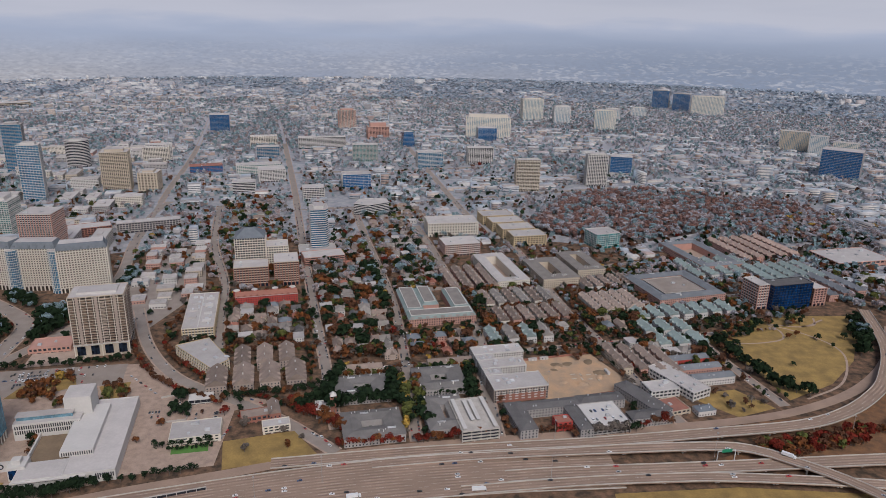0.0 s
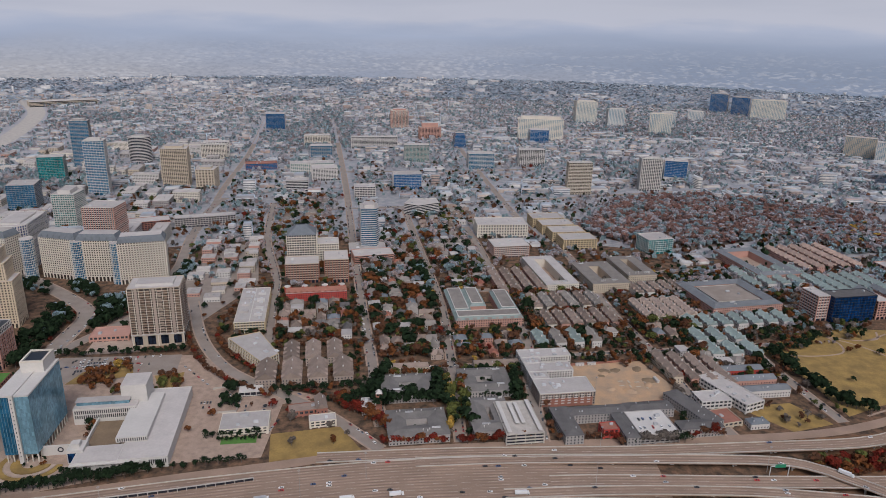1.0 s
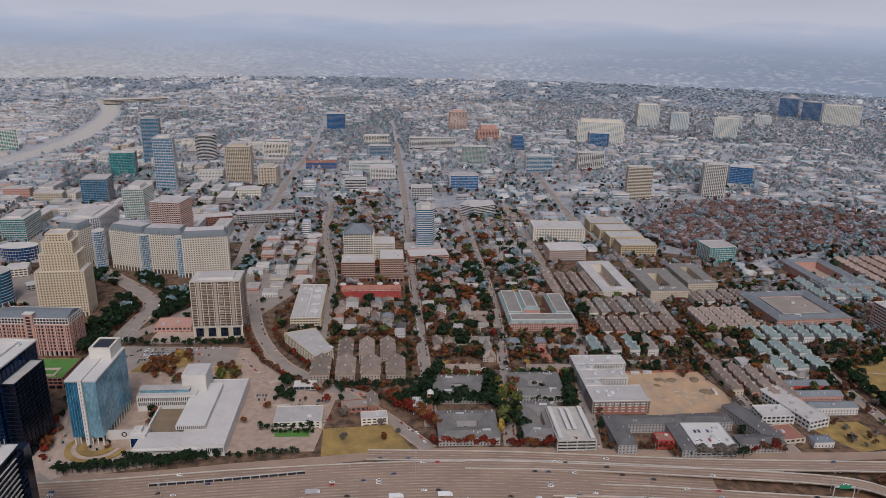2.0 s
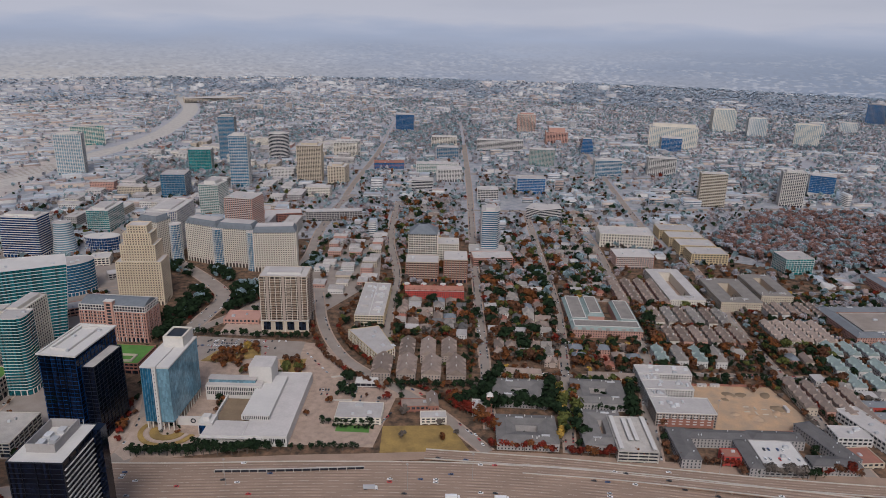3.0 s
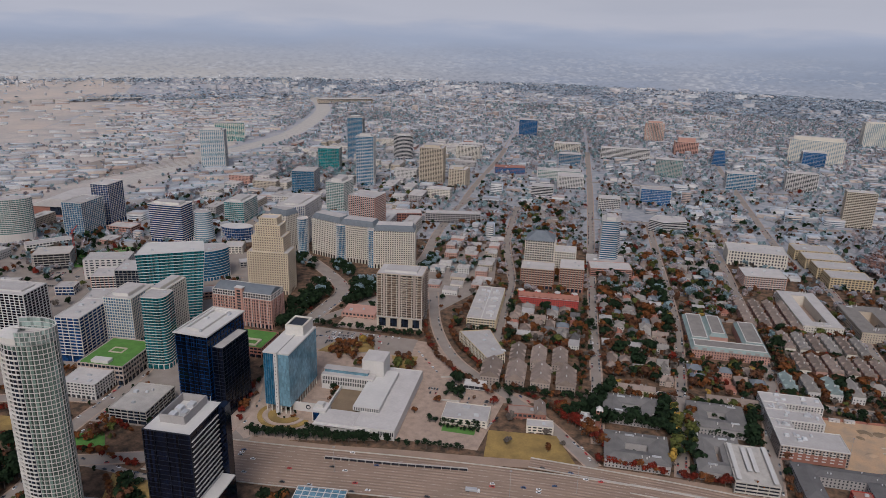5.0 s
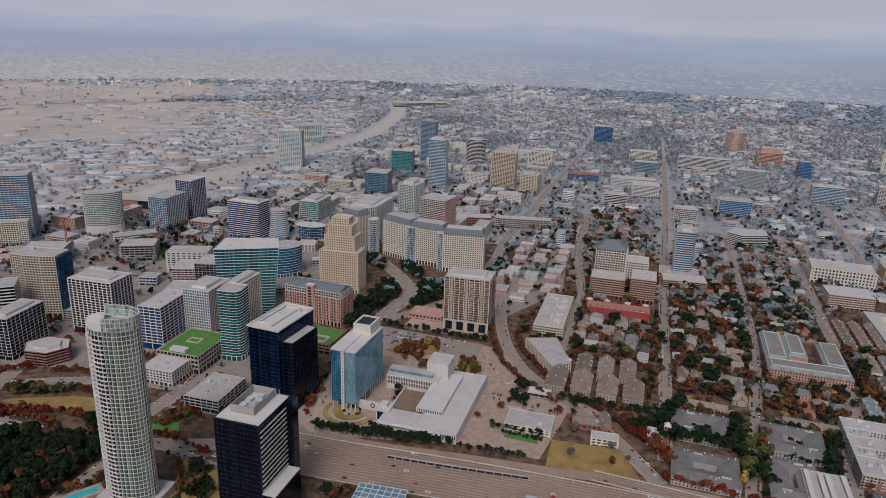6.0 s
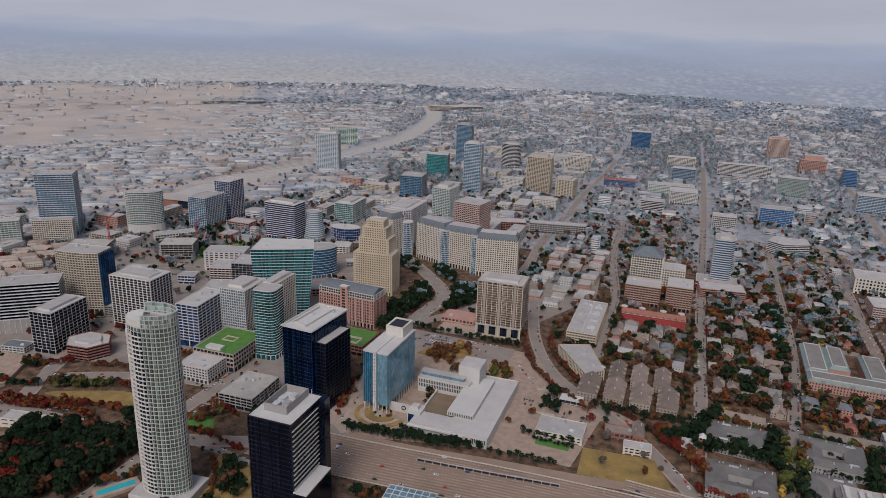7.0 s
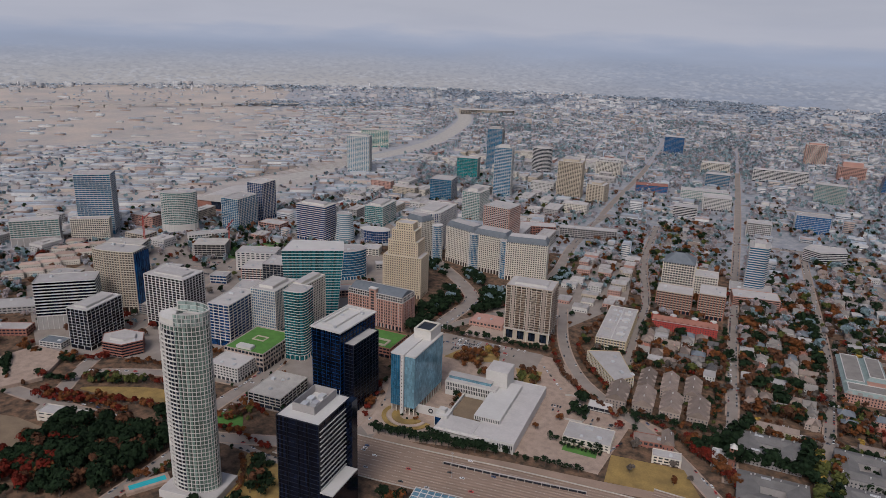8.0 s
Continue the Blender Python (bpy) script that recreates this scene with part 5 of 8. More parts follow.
def white_complex():
    t = thing("white_apartments", 74, 700, -77, "white flat-roofed apartment complex with balconies round two courts", "apartment block")
    occupy(74, 700, 106, 64, -77, 2)
    spans = [(-51, -31, -30, 30), (-31, -17, -30, -8), (-17, 3, -30, 22), (3, 19, -30, -10), (19, 51, -30, 30)]
    for a, b, c, d in spans:
        part("wing", Shape().box(a, b, c, d, 0, 15), PALESTONE if b < 50 else TAUPE, t)
        if b > 50:
            part("brick_front", Shape().box(b, b + 0.5, c + 3, d - 3, 0, 9.5), BRICK, t, "brown brick front of the lower floors")
        part("wing_roof", Shape().box(a + 0.5, b - 0.5, c + 0.5, d - 0.5, 15, 15.3), PALE_ROOF, t)
        part("parapet", Shape().ring([(a, c), (b, c), (b, d), (a, d)], [(a + 0.5, c + 0.5), (b - 0.5, c + 0.5), (b - 0.5, d - 0.5), (a + 0.5, d - 0.5)], 15, 16), WHITE, t)
        for z in (1, 4, 7, 10, 12.6):
            s = Shape()
            for k in range(int((b - a) / 3)):
                x = a + 1.5 + k * 3
                s.box(x - 0.7, x + 0.7, c - 0.1, c, z, z + 1.7).box(x - 0.7, x + 0.7, d, d + 0.1, z, z + 1.7)
            for k in range(int((d - c) / 3)):
                y = c + 1.5 + k * 3
                s.box(a - 0.1, a, y - 0.7, y + 0.7, z, z + 1.7).box(b, b + 0.1, y - 0.7, y + 0.7, z, z + 1.7)
            tagged(part("window_band", s, WINDOW, t), kind="stuff")
            if b - a > 18 and z > 2:
                for k in range(int((d - c) / 7)):
                    part("balcony", BALCONY, None, t, "", (b, c + 3.5 + k * 7, z))
        roof_units(t, (b - a), (d - c), 15.3, 6, random.Random(a), UNIT, (a + b) / 2, (c + d) / 2)


white_complex()


def pitched(label, x, y, rot, w, d, h, rise, roof, wall, name="grey_apartments", group="grey apartments by the freeway", hip=None, extra=None):
    t = thing(name, x, y, rot, label, "apartment block", group)
    occupy(x, y, w, d, rot, 1)
    part("wall", Shape().prism(rect(w, d), 0, h), wall, t)
    part("roof", Shape().gable(-w / 2 - 0.5, w / 2 + 0.5, -d / 2 - 0.5, d / 2 + 0.5, h, rise, d / 2 if hip is None else hip), roof, t)
    windows(t, w, d, h)
    s = Shape()
    rng = random.Random(round(x + y * 3))
    for k in range(4):
        a, b = rng.uniform(-0.4, 0.4) * w, rng.choice((-0.25, 0.25)) * d
        part("roof_vent", Shape().box(a - 0.4, a + 0.4, b - 0.4, b + 0.4, h + rise * 0.3, h + rise * 0.5 + 1.4), UNIT, t)
    return t


G2 = "grey-roofed pale apartment wing beside the frontage road"
pitched(G2, 80, 605, -76, 52, 18, 10, 2.2, SHINGLE_SLATE, GREYWALL)
pitched(G2, 112, 629, 13, 62, 16, 10, 2.2, SHINGLE_SLATE, GREYWALL)
pitched(G2, 166, 643, 13, 50, 16, 10, 2.2, SHINGLE_SLATE, GREYWALL)
pitched(G2, 212, 648, -60, 66, 18, 10, 2.2, SHINGLE_SLATE, GREYWALL)
pitched(G2, 210, 614, 13, 44, 16, 10, 2.2, SHINGLE_SLATE, GREYWALL)
pitched(G2, 137, 605, -77, 46, 14, 10, 2.2, SHINGLE_SLATE, GREYWALL)
tower("white_roof_hall", "flat hall with a bright white membrane roof", "hall", 163, 611, 13, (40, 42), 10, GREYWALL, WINDOW, fh=3.4, sp=0.5, bay=5, pier=1.5, base=1, units=2, roof=WHITE)
tower("red_brick_annex", "small red brick annex with flat roof", "building", 121, 601, 13, (16, 14), 9, RED, WINDOW, fh=3.4, sp=0.6, bay=5, pier=2, base=1, units=1, roof=BRICK)
tower("white_office", "white flat-roofed low office with an open court", "office", 262, 690, -60, (68, 26), 10, WHITE, WINDOW, fh=3.6, sp=0.5, bay=5, pier=1.5, base=1, units=5)
tower("white_office", "white flat-roofed low office wing", "office", 238, 672, 14, (34, 22), 9, WHITE, WINDOW, fh=3.6, sp=0.5, bay=5, pier=1.5, base=1, units=4)
tower("red_roof_shed", "low building with a flat rust-red roof", "building", 243, 640, -70, (26, 22), 5, TAN, WINDOW, fh=3.6, sp=0.5, bay=6, pier=2, base=1, units=1, roof=BRICK)
pitched("small house with a dark roof beside the freeway", 272, 633, 14, 20, 12, 6, 3, SLATE, WHITE, "freeway_house", "")
for k in range(3):
    pitched("red brick townhouse row with a dark roof", 288 + k * 7, 742 - k * 22, 13, 52, 13, 9, 3.2, SHINGLE_BLUE, RED if k == 0 else PINK if k == 1 else WHITE, "townhouse_row", "park townhouses", 1.0)


def u_block():
    """Pink apartments in a U with green-grey mansards."""
    t = thing("pink_courtyard_block", -11, 893, 13, "pink brick apartments with grey-green mansard roofs round courts", "apartment block")
    occupy(-11, 893, 92, 114, 13, 3)
    for a, b, c, d in ((-45, 45, -56, -30), (-45, -19, -30, 52), (19, 45, -30, 40), (-19, 4, -12, 52)):
        part("wing", Shape().box(a, b, c, d, 0, 11), PINK, t)
        r = [(a, c), (b, c), (b, d), (a, d)]
        part("mansard", Shape().prism(inset(r, -0.4), 11, 14.5, False, True, inset(r, 4)), SHINGLE_GREEN, t)
        part("flat_roof", Shape().prism(inset(r, 4), 14.2, 14.7), SHINGLE, t)
        part("white_coping", Shape().ring(inset(r, 3.4), inset(r, 4.4), 14.5, 15.3), WHITE, t)
    s = Shape()
    for k in range(28):
        for z in (1.2, 4.6, 8):
            s.box(-43.5 + k * 3.2, -42.2 + k * 3.2, -56.12, -56, z, z + 1.8)
    tagged(part("front_windows", s, WINDOW, t), kind="stuff")
    s = Shape()
    for k in range(33):
        for z in (1.2, 4.6, 8):
            s.box(-45.12, -45, -54 + k * 3.2, -52.7 + k * 3.2, z, z + 1.8)
    tagged(part("side_windows", s, WINDOW, t), kind="stuff")
    for k in range(9):
        part("front_gable", Shape().gable(-2.4, 2.4, -2.4, 2.4, 11, 2.6), SHINGLE, t, "", (-40 + k * 10, -55, 0))


u_block()


def row(label, x, y, rot, length, width, h, n, roof, wall, group, cross=True):
    """A row of townhouses under one ridge with cross gables and chimneys."""
    t = thing("townhouse_row", x, y, rot, label, "townhouses", group)
    occupy(x, y, length, width, rot, 0.5)
    part("wall", Shape().prism(rect(length, width), 0, h), wall, t)
    part("roof", Shape().gable(-length / 2 - 0.4, length / 2 + 0.4, -width / 2 - 0.5, width / 2 + 0.5, h, width * 0.33, 0.3), roof, t)
    windows(t, length, width, h, joined=True)
    for k in range(n):
        a = -length / 2 + (k + 0.5) * length / n
        if cross:
            s = Shape()
            m = width / 2 + 0.7
            s.add([(a - 2.4, -m, h), (a + 2.4, -m, h), (a + 2.4, m, h), (a - 2.4, m, h), (a, -m, h + 2.6), (a, m, h + 2.6)], [(0, 4, 5, 3), (1, 2, 5, 4), (0, 1, 4), (2, 3, 5)])
            part("cross_gable", s, roof, t)
        if k % 2 == 0:
            part("chimney", Shape().box(a + length / n * 0.4 - 0.5, a + length / n * 0.4 + 0.5, -0.6, 0.6, h + 1, h + width * 0.33 + 1.6), WHITE if wall is not RED else RED, t)
    return t


for k in range(4):
    row("cream and grey townhouse row with steep brown roofs", -240 + k * 27, 668 + k * 6, 104, 40, 21, 11, 4, SHINGLE_BROWN, TAUPE, "townhouse rows by the curved road")
    if k:
        row("cream and grey townhouse row with steep brown roofs", -251 + k * 24, 714 + k * 6, 104, 42, 17, 10, 4, SHINGLE_BROWN, TAUPE, "townhouse rows by the curved road")
t = row("deep red brick terrace with white trim and turreted ends", -245, 905, 15, 84, 15, 13, 10, BRICK, RED, "")
for k in (-40, -16, 12, 36):
    part("turret", Shape().prism([(q[0] + k, q[1] + 7) for q in ellipse(9, 9, 8)], 0, 17), RED, t)
    part("turret_roof", Shape().prism([(q[0] + k, q[1] + 7) for q in ellipse(9, 9, 8)], 17, 18), WHITE, t)
part("white_trim", Shape().ring(rect(84.6, 15.6), rect(83.8, 14.8), 12.2, 13), WHITE, t)
long_block = tower("white_long_block", "long white-roofed ochre apartment block beside the street", "apartment block", -313, 838, 104, (118, 38), 15, OCHRE, WINDOW, fh=3.6, sp=0.5, bay=4, pier=1.6, base=1, units=18, slab=CREAM)
for k in range(9):
    a, b = -50 + k * 12.2, 9 * (-1) ** k
    part("roof_box", Shape().box(a - 3.2, a + 3.2, b - 5, b + 5, 15.3, 16.2 + 0.9 * (k % 3)), WHITE if k % 2 else PALE_ROOF, long_block, "raised roof box")
part("roof_rib", Shape().box(-56, 56, -0.6, 0.6, 15.3, 16.6), WHITE, long_block)
tower("white_wedge_block", "wedge-shaped cream apartment block with a white roof along the curved road", "apartment block", -272, 722, -40, [(-40, -12), (40, -16), (36, 10), (-30, 26)], 12, CREAM, WINDOW, fh=3.6, sp=0.5, bay=4, pier=1.6, base=1, units=9, slab=OCHRE)
tower("brick_plaza_house", "low terracotta-roofed restaurant in a paved court", "restaurant", -462, 752, 14, (46, 30), 6, PINK, WINDOW, fh=4, sp=0.5, bay=5, pier=2, base=1, units=4, roof=PINK)
tower("service_building", "low pale service building with stepped flat roofs", "building", -231, 575, 14, (46, 30), 7, CREAM, WINDOW, fh=3.5, sp=0.6, bay=6, pier=2.5, base=1, units=4)
tower("service_shed", "white flat canopy shed", "shed", -247, 637, 14, (24, 13), 5, WHITE, DARKWALL, fh=4, sp=0.2, bay=6, pier=0.5, base=1, units=0, roof=WHITE)
tower("brick_school", "low brown brick house with pitched wing beside the lawn", "building", -180, 607, 20, (34, 16), 6, BRICK, WINDOW, fh=3.5, sp=0.5, bay=5, pier=2, base=1, units=1, roof=SHINGLE_BROWN)
tower("old_hall", "pale flat-roofed hall behind the lawn", "building", -158, 588, 18, (26, 13), 7, CREAM, WINDOW, fh=3.5, sp=0.5, bay=5, pier=2, base=1, units=1)
pitched("brown-roofed old hall with a steep gable", -166, 613, 110, 24, 11, 9, 5, SHINGLE_BROWN, BRICK, "old_hall", "", 0.3)
t = thing("clock_tower", -108, 622, 14, "slim red brick tower with a white pyramid cap", "tower")
part("shaft", Shape().box(-3, 3, -3, 3, 0, 16), BRICK, t)
part("belfry", piers(rect(6.4, 6.4), 3, 3, 0.8), BRICK, t, "", (0, 0, 16))
part("cap", Shape().prism(rect(7, 7), 19, 23, True, True, rect(0.6, 0.6)), WHITE, t)
tower("white_hall", "white hall beside the brick tower", "building", -118, 618, 14, (14, 18), 9, WHITE, WINDOW, fh=3.5, sp=0.6, bay=5, pier=2, base=1, units=1)
pitched("brown-roofed terrace beside a hedge", -92, 706, 12, 52, 12, 7, 3.4, SHINGLE_BROWN, TAN, "terrace", "", 0.5)
pitched("brown-roofed terrace beside a hedge", 10, 726, 12, 52, 14, 7, 3.6, SHINGLE_BROWN, TAN, "terrace", "", 0.5)
for x, y, w, d, h, m in ((90, 1032, 50, 128, 15, WHITE),):
    court_block("pale roofed apartments round a long court", x, y, 15, w, d, h, 15, PALE_ROOF, CREAM, 0.5)
court_block("grey flat-roofed block round a planted court", 168, 1030, 14, 58, 96, 15, 20, SHINGLE, TAN, 0.5)
court_block("grey flat-roofed block round a planted court", 222, 1070, 14, 46, 90, 15, 16, SHINGLE, TAN, 0.5)
court_block("blue-roofed brick townhouses round a court", 436, 1130, 16, 74, 132, 12, 16, SHINGLE_BLUE, PINK, 3.5)
court_block("blue-grey roofed brick apartments round a parking deck", 343, 972, 17, 108, 100, 13, 18, SHINGLE_BLUE, PINK, 3.5)
tower("parking_deck", "pale parking deck inside the brick apartments", "garage", 343, 972, 17, (66, 58), 12, CONCRETE, DARKWALL, fh=3.2, sp=0.4, bay=9, pier=0.7, base=1, units=3, roof=STREET)
for k in range(5):
    row("tan brick terrace with a flat red-brown roof", 500 + k * 23, 1165 + k * 7, 104, 112, 14, 10, 9, TERRACOTTA, PINK, "tan terraces", True)
tower("tan_retail_hall", "broad tan retail hall with a pale brown roof", "shop", 700, 1140, 14, (110, 70), 9, PINK, WINDOW, fh=6, sp=0.7, bay=9, pier=3, base=1, units=9, roof=PALE_ROOF)
for k in range(3):
    row("grey-roofed brick apartment row beside the avenue", 560 + k * 26, 985 + k * 10, 104, 80, 15, 11, 6, SHINGLE_BLUE, PINK, "avenue apartment rows")
for k in range(5):
    for j in range(2):
        row("grey-green roofed white apartment row among trees", 400 + k * 24 - j * 8, 1040 + k * 6 + j * 40, 104, 34, 14, 9, 3, SHINGLE_GREEN, WHITE, "grey-green apartment rows")
for k in range(7):
    row("grey-green roofed white apartment row beside the park", 268 + k * 21, 872 + k * 5, 104, 32, 14, 9, 3, SHINGLE_GREEN, WHITE, "grey-green apartment rows")
for k in range(3):
    for j in range(2):
        row("grey-green roofed apartment row beside dark trees", 272 + k * 24 - j * 8, 790 + k * 4 + j * 38, 104, 30, 15, 9, 3, SHINGLE_GREEN, WHITE, "grey-green apartment rows")
for k in range(4):
    row("brown-roofed brick townhouse row", 206 + k * 19, 742 - k * 2, 104, 62, 12, 9, 5, SHINGLE_BROWN, PINK if k % 2 else TAN, "brown townhouse rows")
for k in range(5):
    row("beige flat terrace with many chimneys", 208 + k * 15, 905 + k * 4, 104, 62, 12, 10, 6, material("beige_roof", (0.34, 0.265, 0.215), 0.9, vary=0.2, size=6), CREAM, "beige terraces", True)
for k in range(6):
    row("pink and brown townhouse row with dormers", 78 + k * 17, 858 + k * 4, 104, 44, 12, 9, 4, SHINGLE_BROWN, PINK if k % 3 else CREAM, "dense townhouse rows", True)
for k in range(6):
    row("cream townhouse row with a grey roof", 62 + k * 17, 916 + k * 4, 104, 48, 12, 9, 4, SHINGLE if k % 2 else SHINGLE_BROWN, CREAM, "dense townhouse rows", True)
for k in range(4):
    row("red brick townhouse row with a brown roof", 10 + k * 19, 990 + k * 5, 104, 90, 13, 10, 8, SHINGLE_BROWN, PINK, "dense townhouse rows", True)
for k in range(5):
    row("white townhouse row with a flat pale roof", 214 + k * 16, 985 + k * 5, 104, 40, 11, 9, 4, SHINGLE_BROWN, WHITE, "dense townhouse rows", True)
for k in range(4):
    row("grey-roofed townhouse row among trees", 64 + k * 22, 796 + k * 5, 104, 36, 13, 9, 3, SHINGLE if k % 2 else SHINGLE_GREEN, WHITE, "dense townhouse rows")
for k in range(5):
    row("long grey-green apartment row with many gables", 590 - k * 22, 1065 - k * 6, 104, 72, 15, 9, 6, SHINGLE_GREEN, WHITE, "grey-green apartment rows")
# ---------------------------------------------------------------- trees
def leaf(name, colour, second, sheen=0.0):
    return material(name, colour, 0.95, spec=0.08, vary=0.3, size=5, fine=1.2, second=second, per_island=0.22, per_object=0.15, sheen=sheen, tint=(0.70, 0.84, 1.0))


AUTUMN = [("brown", 44), ("bare", 24), ("rust", 16), ("green", 34), ("olive", 12), ("gold", 2), ("red", 4)]
LEAVES = {
    "brown": leaf("brown_leaves", (0.125, 0.055, 0.028), (0.07, 0.036, 0.022)),
    "bare": leaf("bare_twigs", (0.14, 0.115, 0.095), (0.095, 0.08, 0.068)),
    "rust": leaf("rust_leaves", (0.18, 0.066, 0.021), (0.105, 0.042, 0.018)),
    "red": leaf("red_leaves", (0.15, 0.020, 0.012), (0.085, 0.018, 0.011)),
    "gold": leaf("gold_leaves", (0.34, 0.21, 0.04), (0.22, 0.15, 0.04)),
    "olive": leaf("olive_leaves", (0.10, 0.105, 0.028), (0.06, 0.068, 0.022)),
    "green": leaf("dark_evergreen_leaves", (0.018, 0.032, 0.014), (0.010, 0.018, 0.009)),
    # far leaf colours at sheen 1.0 have haze painted in: paler, bluish
    "winter": leaf("haze_paled_woods", (0.29, 0.26, 0.26), (0.23, 0.215, 0.22), 1.0),
    "cedar": leaf("haze_paled_cedar", (0.16, 0.22, 0.22), (0.125, 0.175, 0.175), 1.0),
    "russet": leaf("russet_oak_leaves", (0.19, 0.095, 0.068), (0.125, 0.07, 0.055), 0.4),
    "oak": leaf("haze_paled_oak", (0.30, 0.22, 0.195), (0.235, 0.185, 0.17), 1.0),
}
BARK = material("grey_brown_bark", (0.13, 0.10, 0.08), 0.95, vary=0.25, size=1.0, fine=0.2)
WORDS = {"brown": "brown autumn", "bare": "nearly bare grey-brown", "rust": "rust-orange autumn", "red": "deep red autumn", "gold": "golden-yellow autumn", "olive": "olive-green turning", "green": "dark evergreen", "winter": "haze-paled leafless grey", "cedar": "haze-paled grey-green", "oak": "haze-paled brown", "russet": "russet oak"}


def crown_quads(seed, n, spread, low, high, size):
    """Leaf clumps on a few uneven lobes, as loose tilted quads."""
    r = np.random.RandomState(seed)
    lobes = np.c_[r.uniform(-0.55, 0.55, (6, 2)) * spread, r.uniform(low + 0.3 * (high - low), high - 0.25 * (high - low), 6)]
    lobes[0] = (0, 0, (low + high) / 2)
    rad = r.uniform(0.42, 0.62, 6) * spread
    k = r.randint(0, 6, n)
    dirs = r.normal(size=(n, 3))
    dirs /= np.linalg.norm(dirs, axis=1)[:, None]
    dirs[:, 2] = np.where(dirs[:, 2] < -0.4, -dirs[:, 2], dirs[:, 2])
    p = lobes[k] + dirs * (rad[k] * r.uniform(0.75, 1.08, n))[:, None] * (1, 1, 0.8)
    nrm = dirs + r.normal(size=(n, 3)) * 0.25
    nrm /= np.linalg.norm(nrm, axis=1)[:, None]
    a = np.cross(nrm, r.normal(size=(n, 3)))
    a /= np.linalg.norm(a, axis=1)[:, None]
    b = np.cross(nrm, a)
    s = (size * r.uniform(0.6, 1.35, n))[:, None]
    quads = np.stack([p - a * s - b * s * 0.7, p + a * s * 0.8 - b * s, p + a * s + b * s * 0.9, p - a * s * 0.9 + b * s * 0.6], 1)
    return quads.reshape(-1, 3)


def trunk_shape(seed, high, spread):
    r = random.Random(seed)
    s = Shape()
    ring = lambda c, w: [(c[0] + w * math.cos(k * 1.2566), c[1] + w * math.sin(k * 1.2566), c[2]) for k in range(5)]

    def limb(a, b, wa, wb):
        s.add(ring(a, wa) + ring(b, wb), [(k, (k + 1) % 5, 5 + (k + 1) % 5, 5 + k) for k in range(5)])

    limb((0, 0, 0), (0.1, 0, high * 0.45), 0.32, 0.2)
    for k in range(5):
        g = k * 1.26 + r.uniform(-0.3, 0.3)
        limb((0.05, 0, high * (0.25 + 0.04 * k)), (spread * 0.7 * math.cos(g), spread * 0.7 * math.sin(g), high * r.uniform(0.6, 0.85)), 0.14, 0.05)
    return s


FORMS = [(4.2, 1.6, 8.5), (3.4, 1.5, 7.2), (5.0, 1.8, 9.5), (3.0, 1.2, 9.0)]
NEAR = [crown_quads(10 + k, 380, *f, 0.37) for k, f in enumerate(FORMS)]
CLOSE = [crown_quads(20 + k, 210, *f, 0.6) for k, f in enumerate(FORMS)]
MID = [crown_quads(30 + k, 84, *f, 0.95) for k, f in enumerate(FORMS)]
FAR = [crown_quads(50 + k, 7, *f, 2.5) for k, f in enumerate(FORMS)]
TRUNKS = [trunk_shape(70 + k, f[2], f[0]).mesh("trunk", BARK) for k, f in enumerate(FORMS)]
first = {}
single = []
loose = {}


def tree(x, y, colour, scale=1.0, z=0.0, rng=random):
    """A tree as a thing of its own, while they can be counted; past that it joins the mass of its colour."""
    k = rng.randrange(4)
    ang = rng.uniform(0, 360)
    scale *= 1.25
    if len(single) < 200 and math.hypot(x, y) < 700:
        if (colour, k) not in first:
            t = thing("tree", x, y, ang, f"{WORDS[colour]} tree with an uneven crown", "tree", "street and garden trees", z)
            me = bpy.data.meshes.new("crown")
            q = NEAR[k]
            me.from_pydata([tuple(v) for v in q], [], [(4 * i, 4 * i + 1, 4 * i + 2, 4 * i + 3) for i in range(len(q) // 4)])
            me.materials.append(LEAVES[colour])
            part("crown", me, None, t)
            part("trunk", TRUNKS[k], None, t)
            t.scale = (scale, scale, scale)
            first[colour, k] = t
        else:
            t = copy_thing(first[colour, k], pose(x, y, z, 0, 0, ang))
            t.scale = (scale, scale, scale * rng.uniform(0.9, 1.1))
        single.append(t)
    else:
        # trees farther off switch to the haze-paled leaf colours
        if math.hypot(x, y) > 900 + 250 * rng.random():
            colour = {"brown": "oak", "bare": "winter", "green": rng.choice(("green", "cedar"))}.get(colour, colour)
        loose.setdefault((colour, "close" if math.hypot(x, y) < 500 or (x < -480 and math.hypot(x, y) < 720) else "mid"), []).append((x, y, z, scale, ang, k))


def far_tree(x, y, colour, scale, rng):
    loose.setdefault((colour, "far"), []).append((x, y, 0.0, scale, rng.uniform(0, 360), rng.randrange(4)))


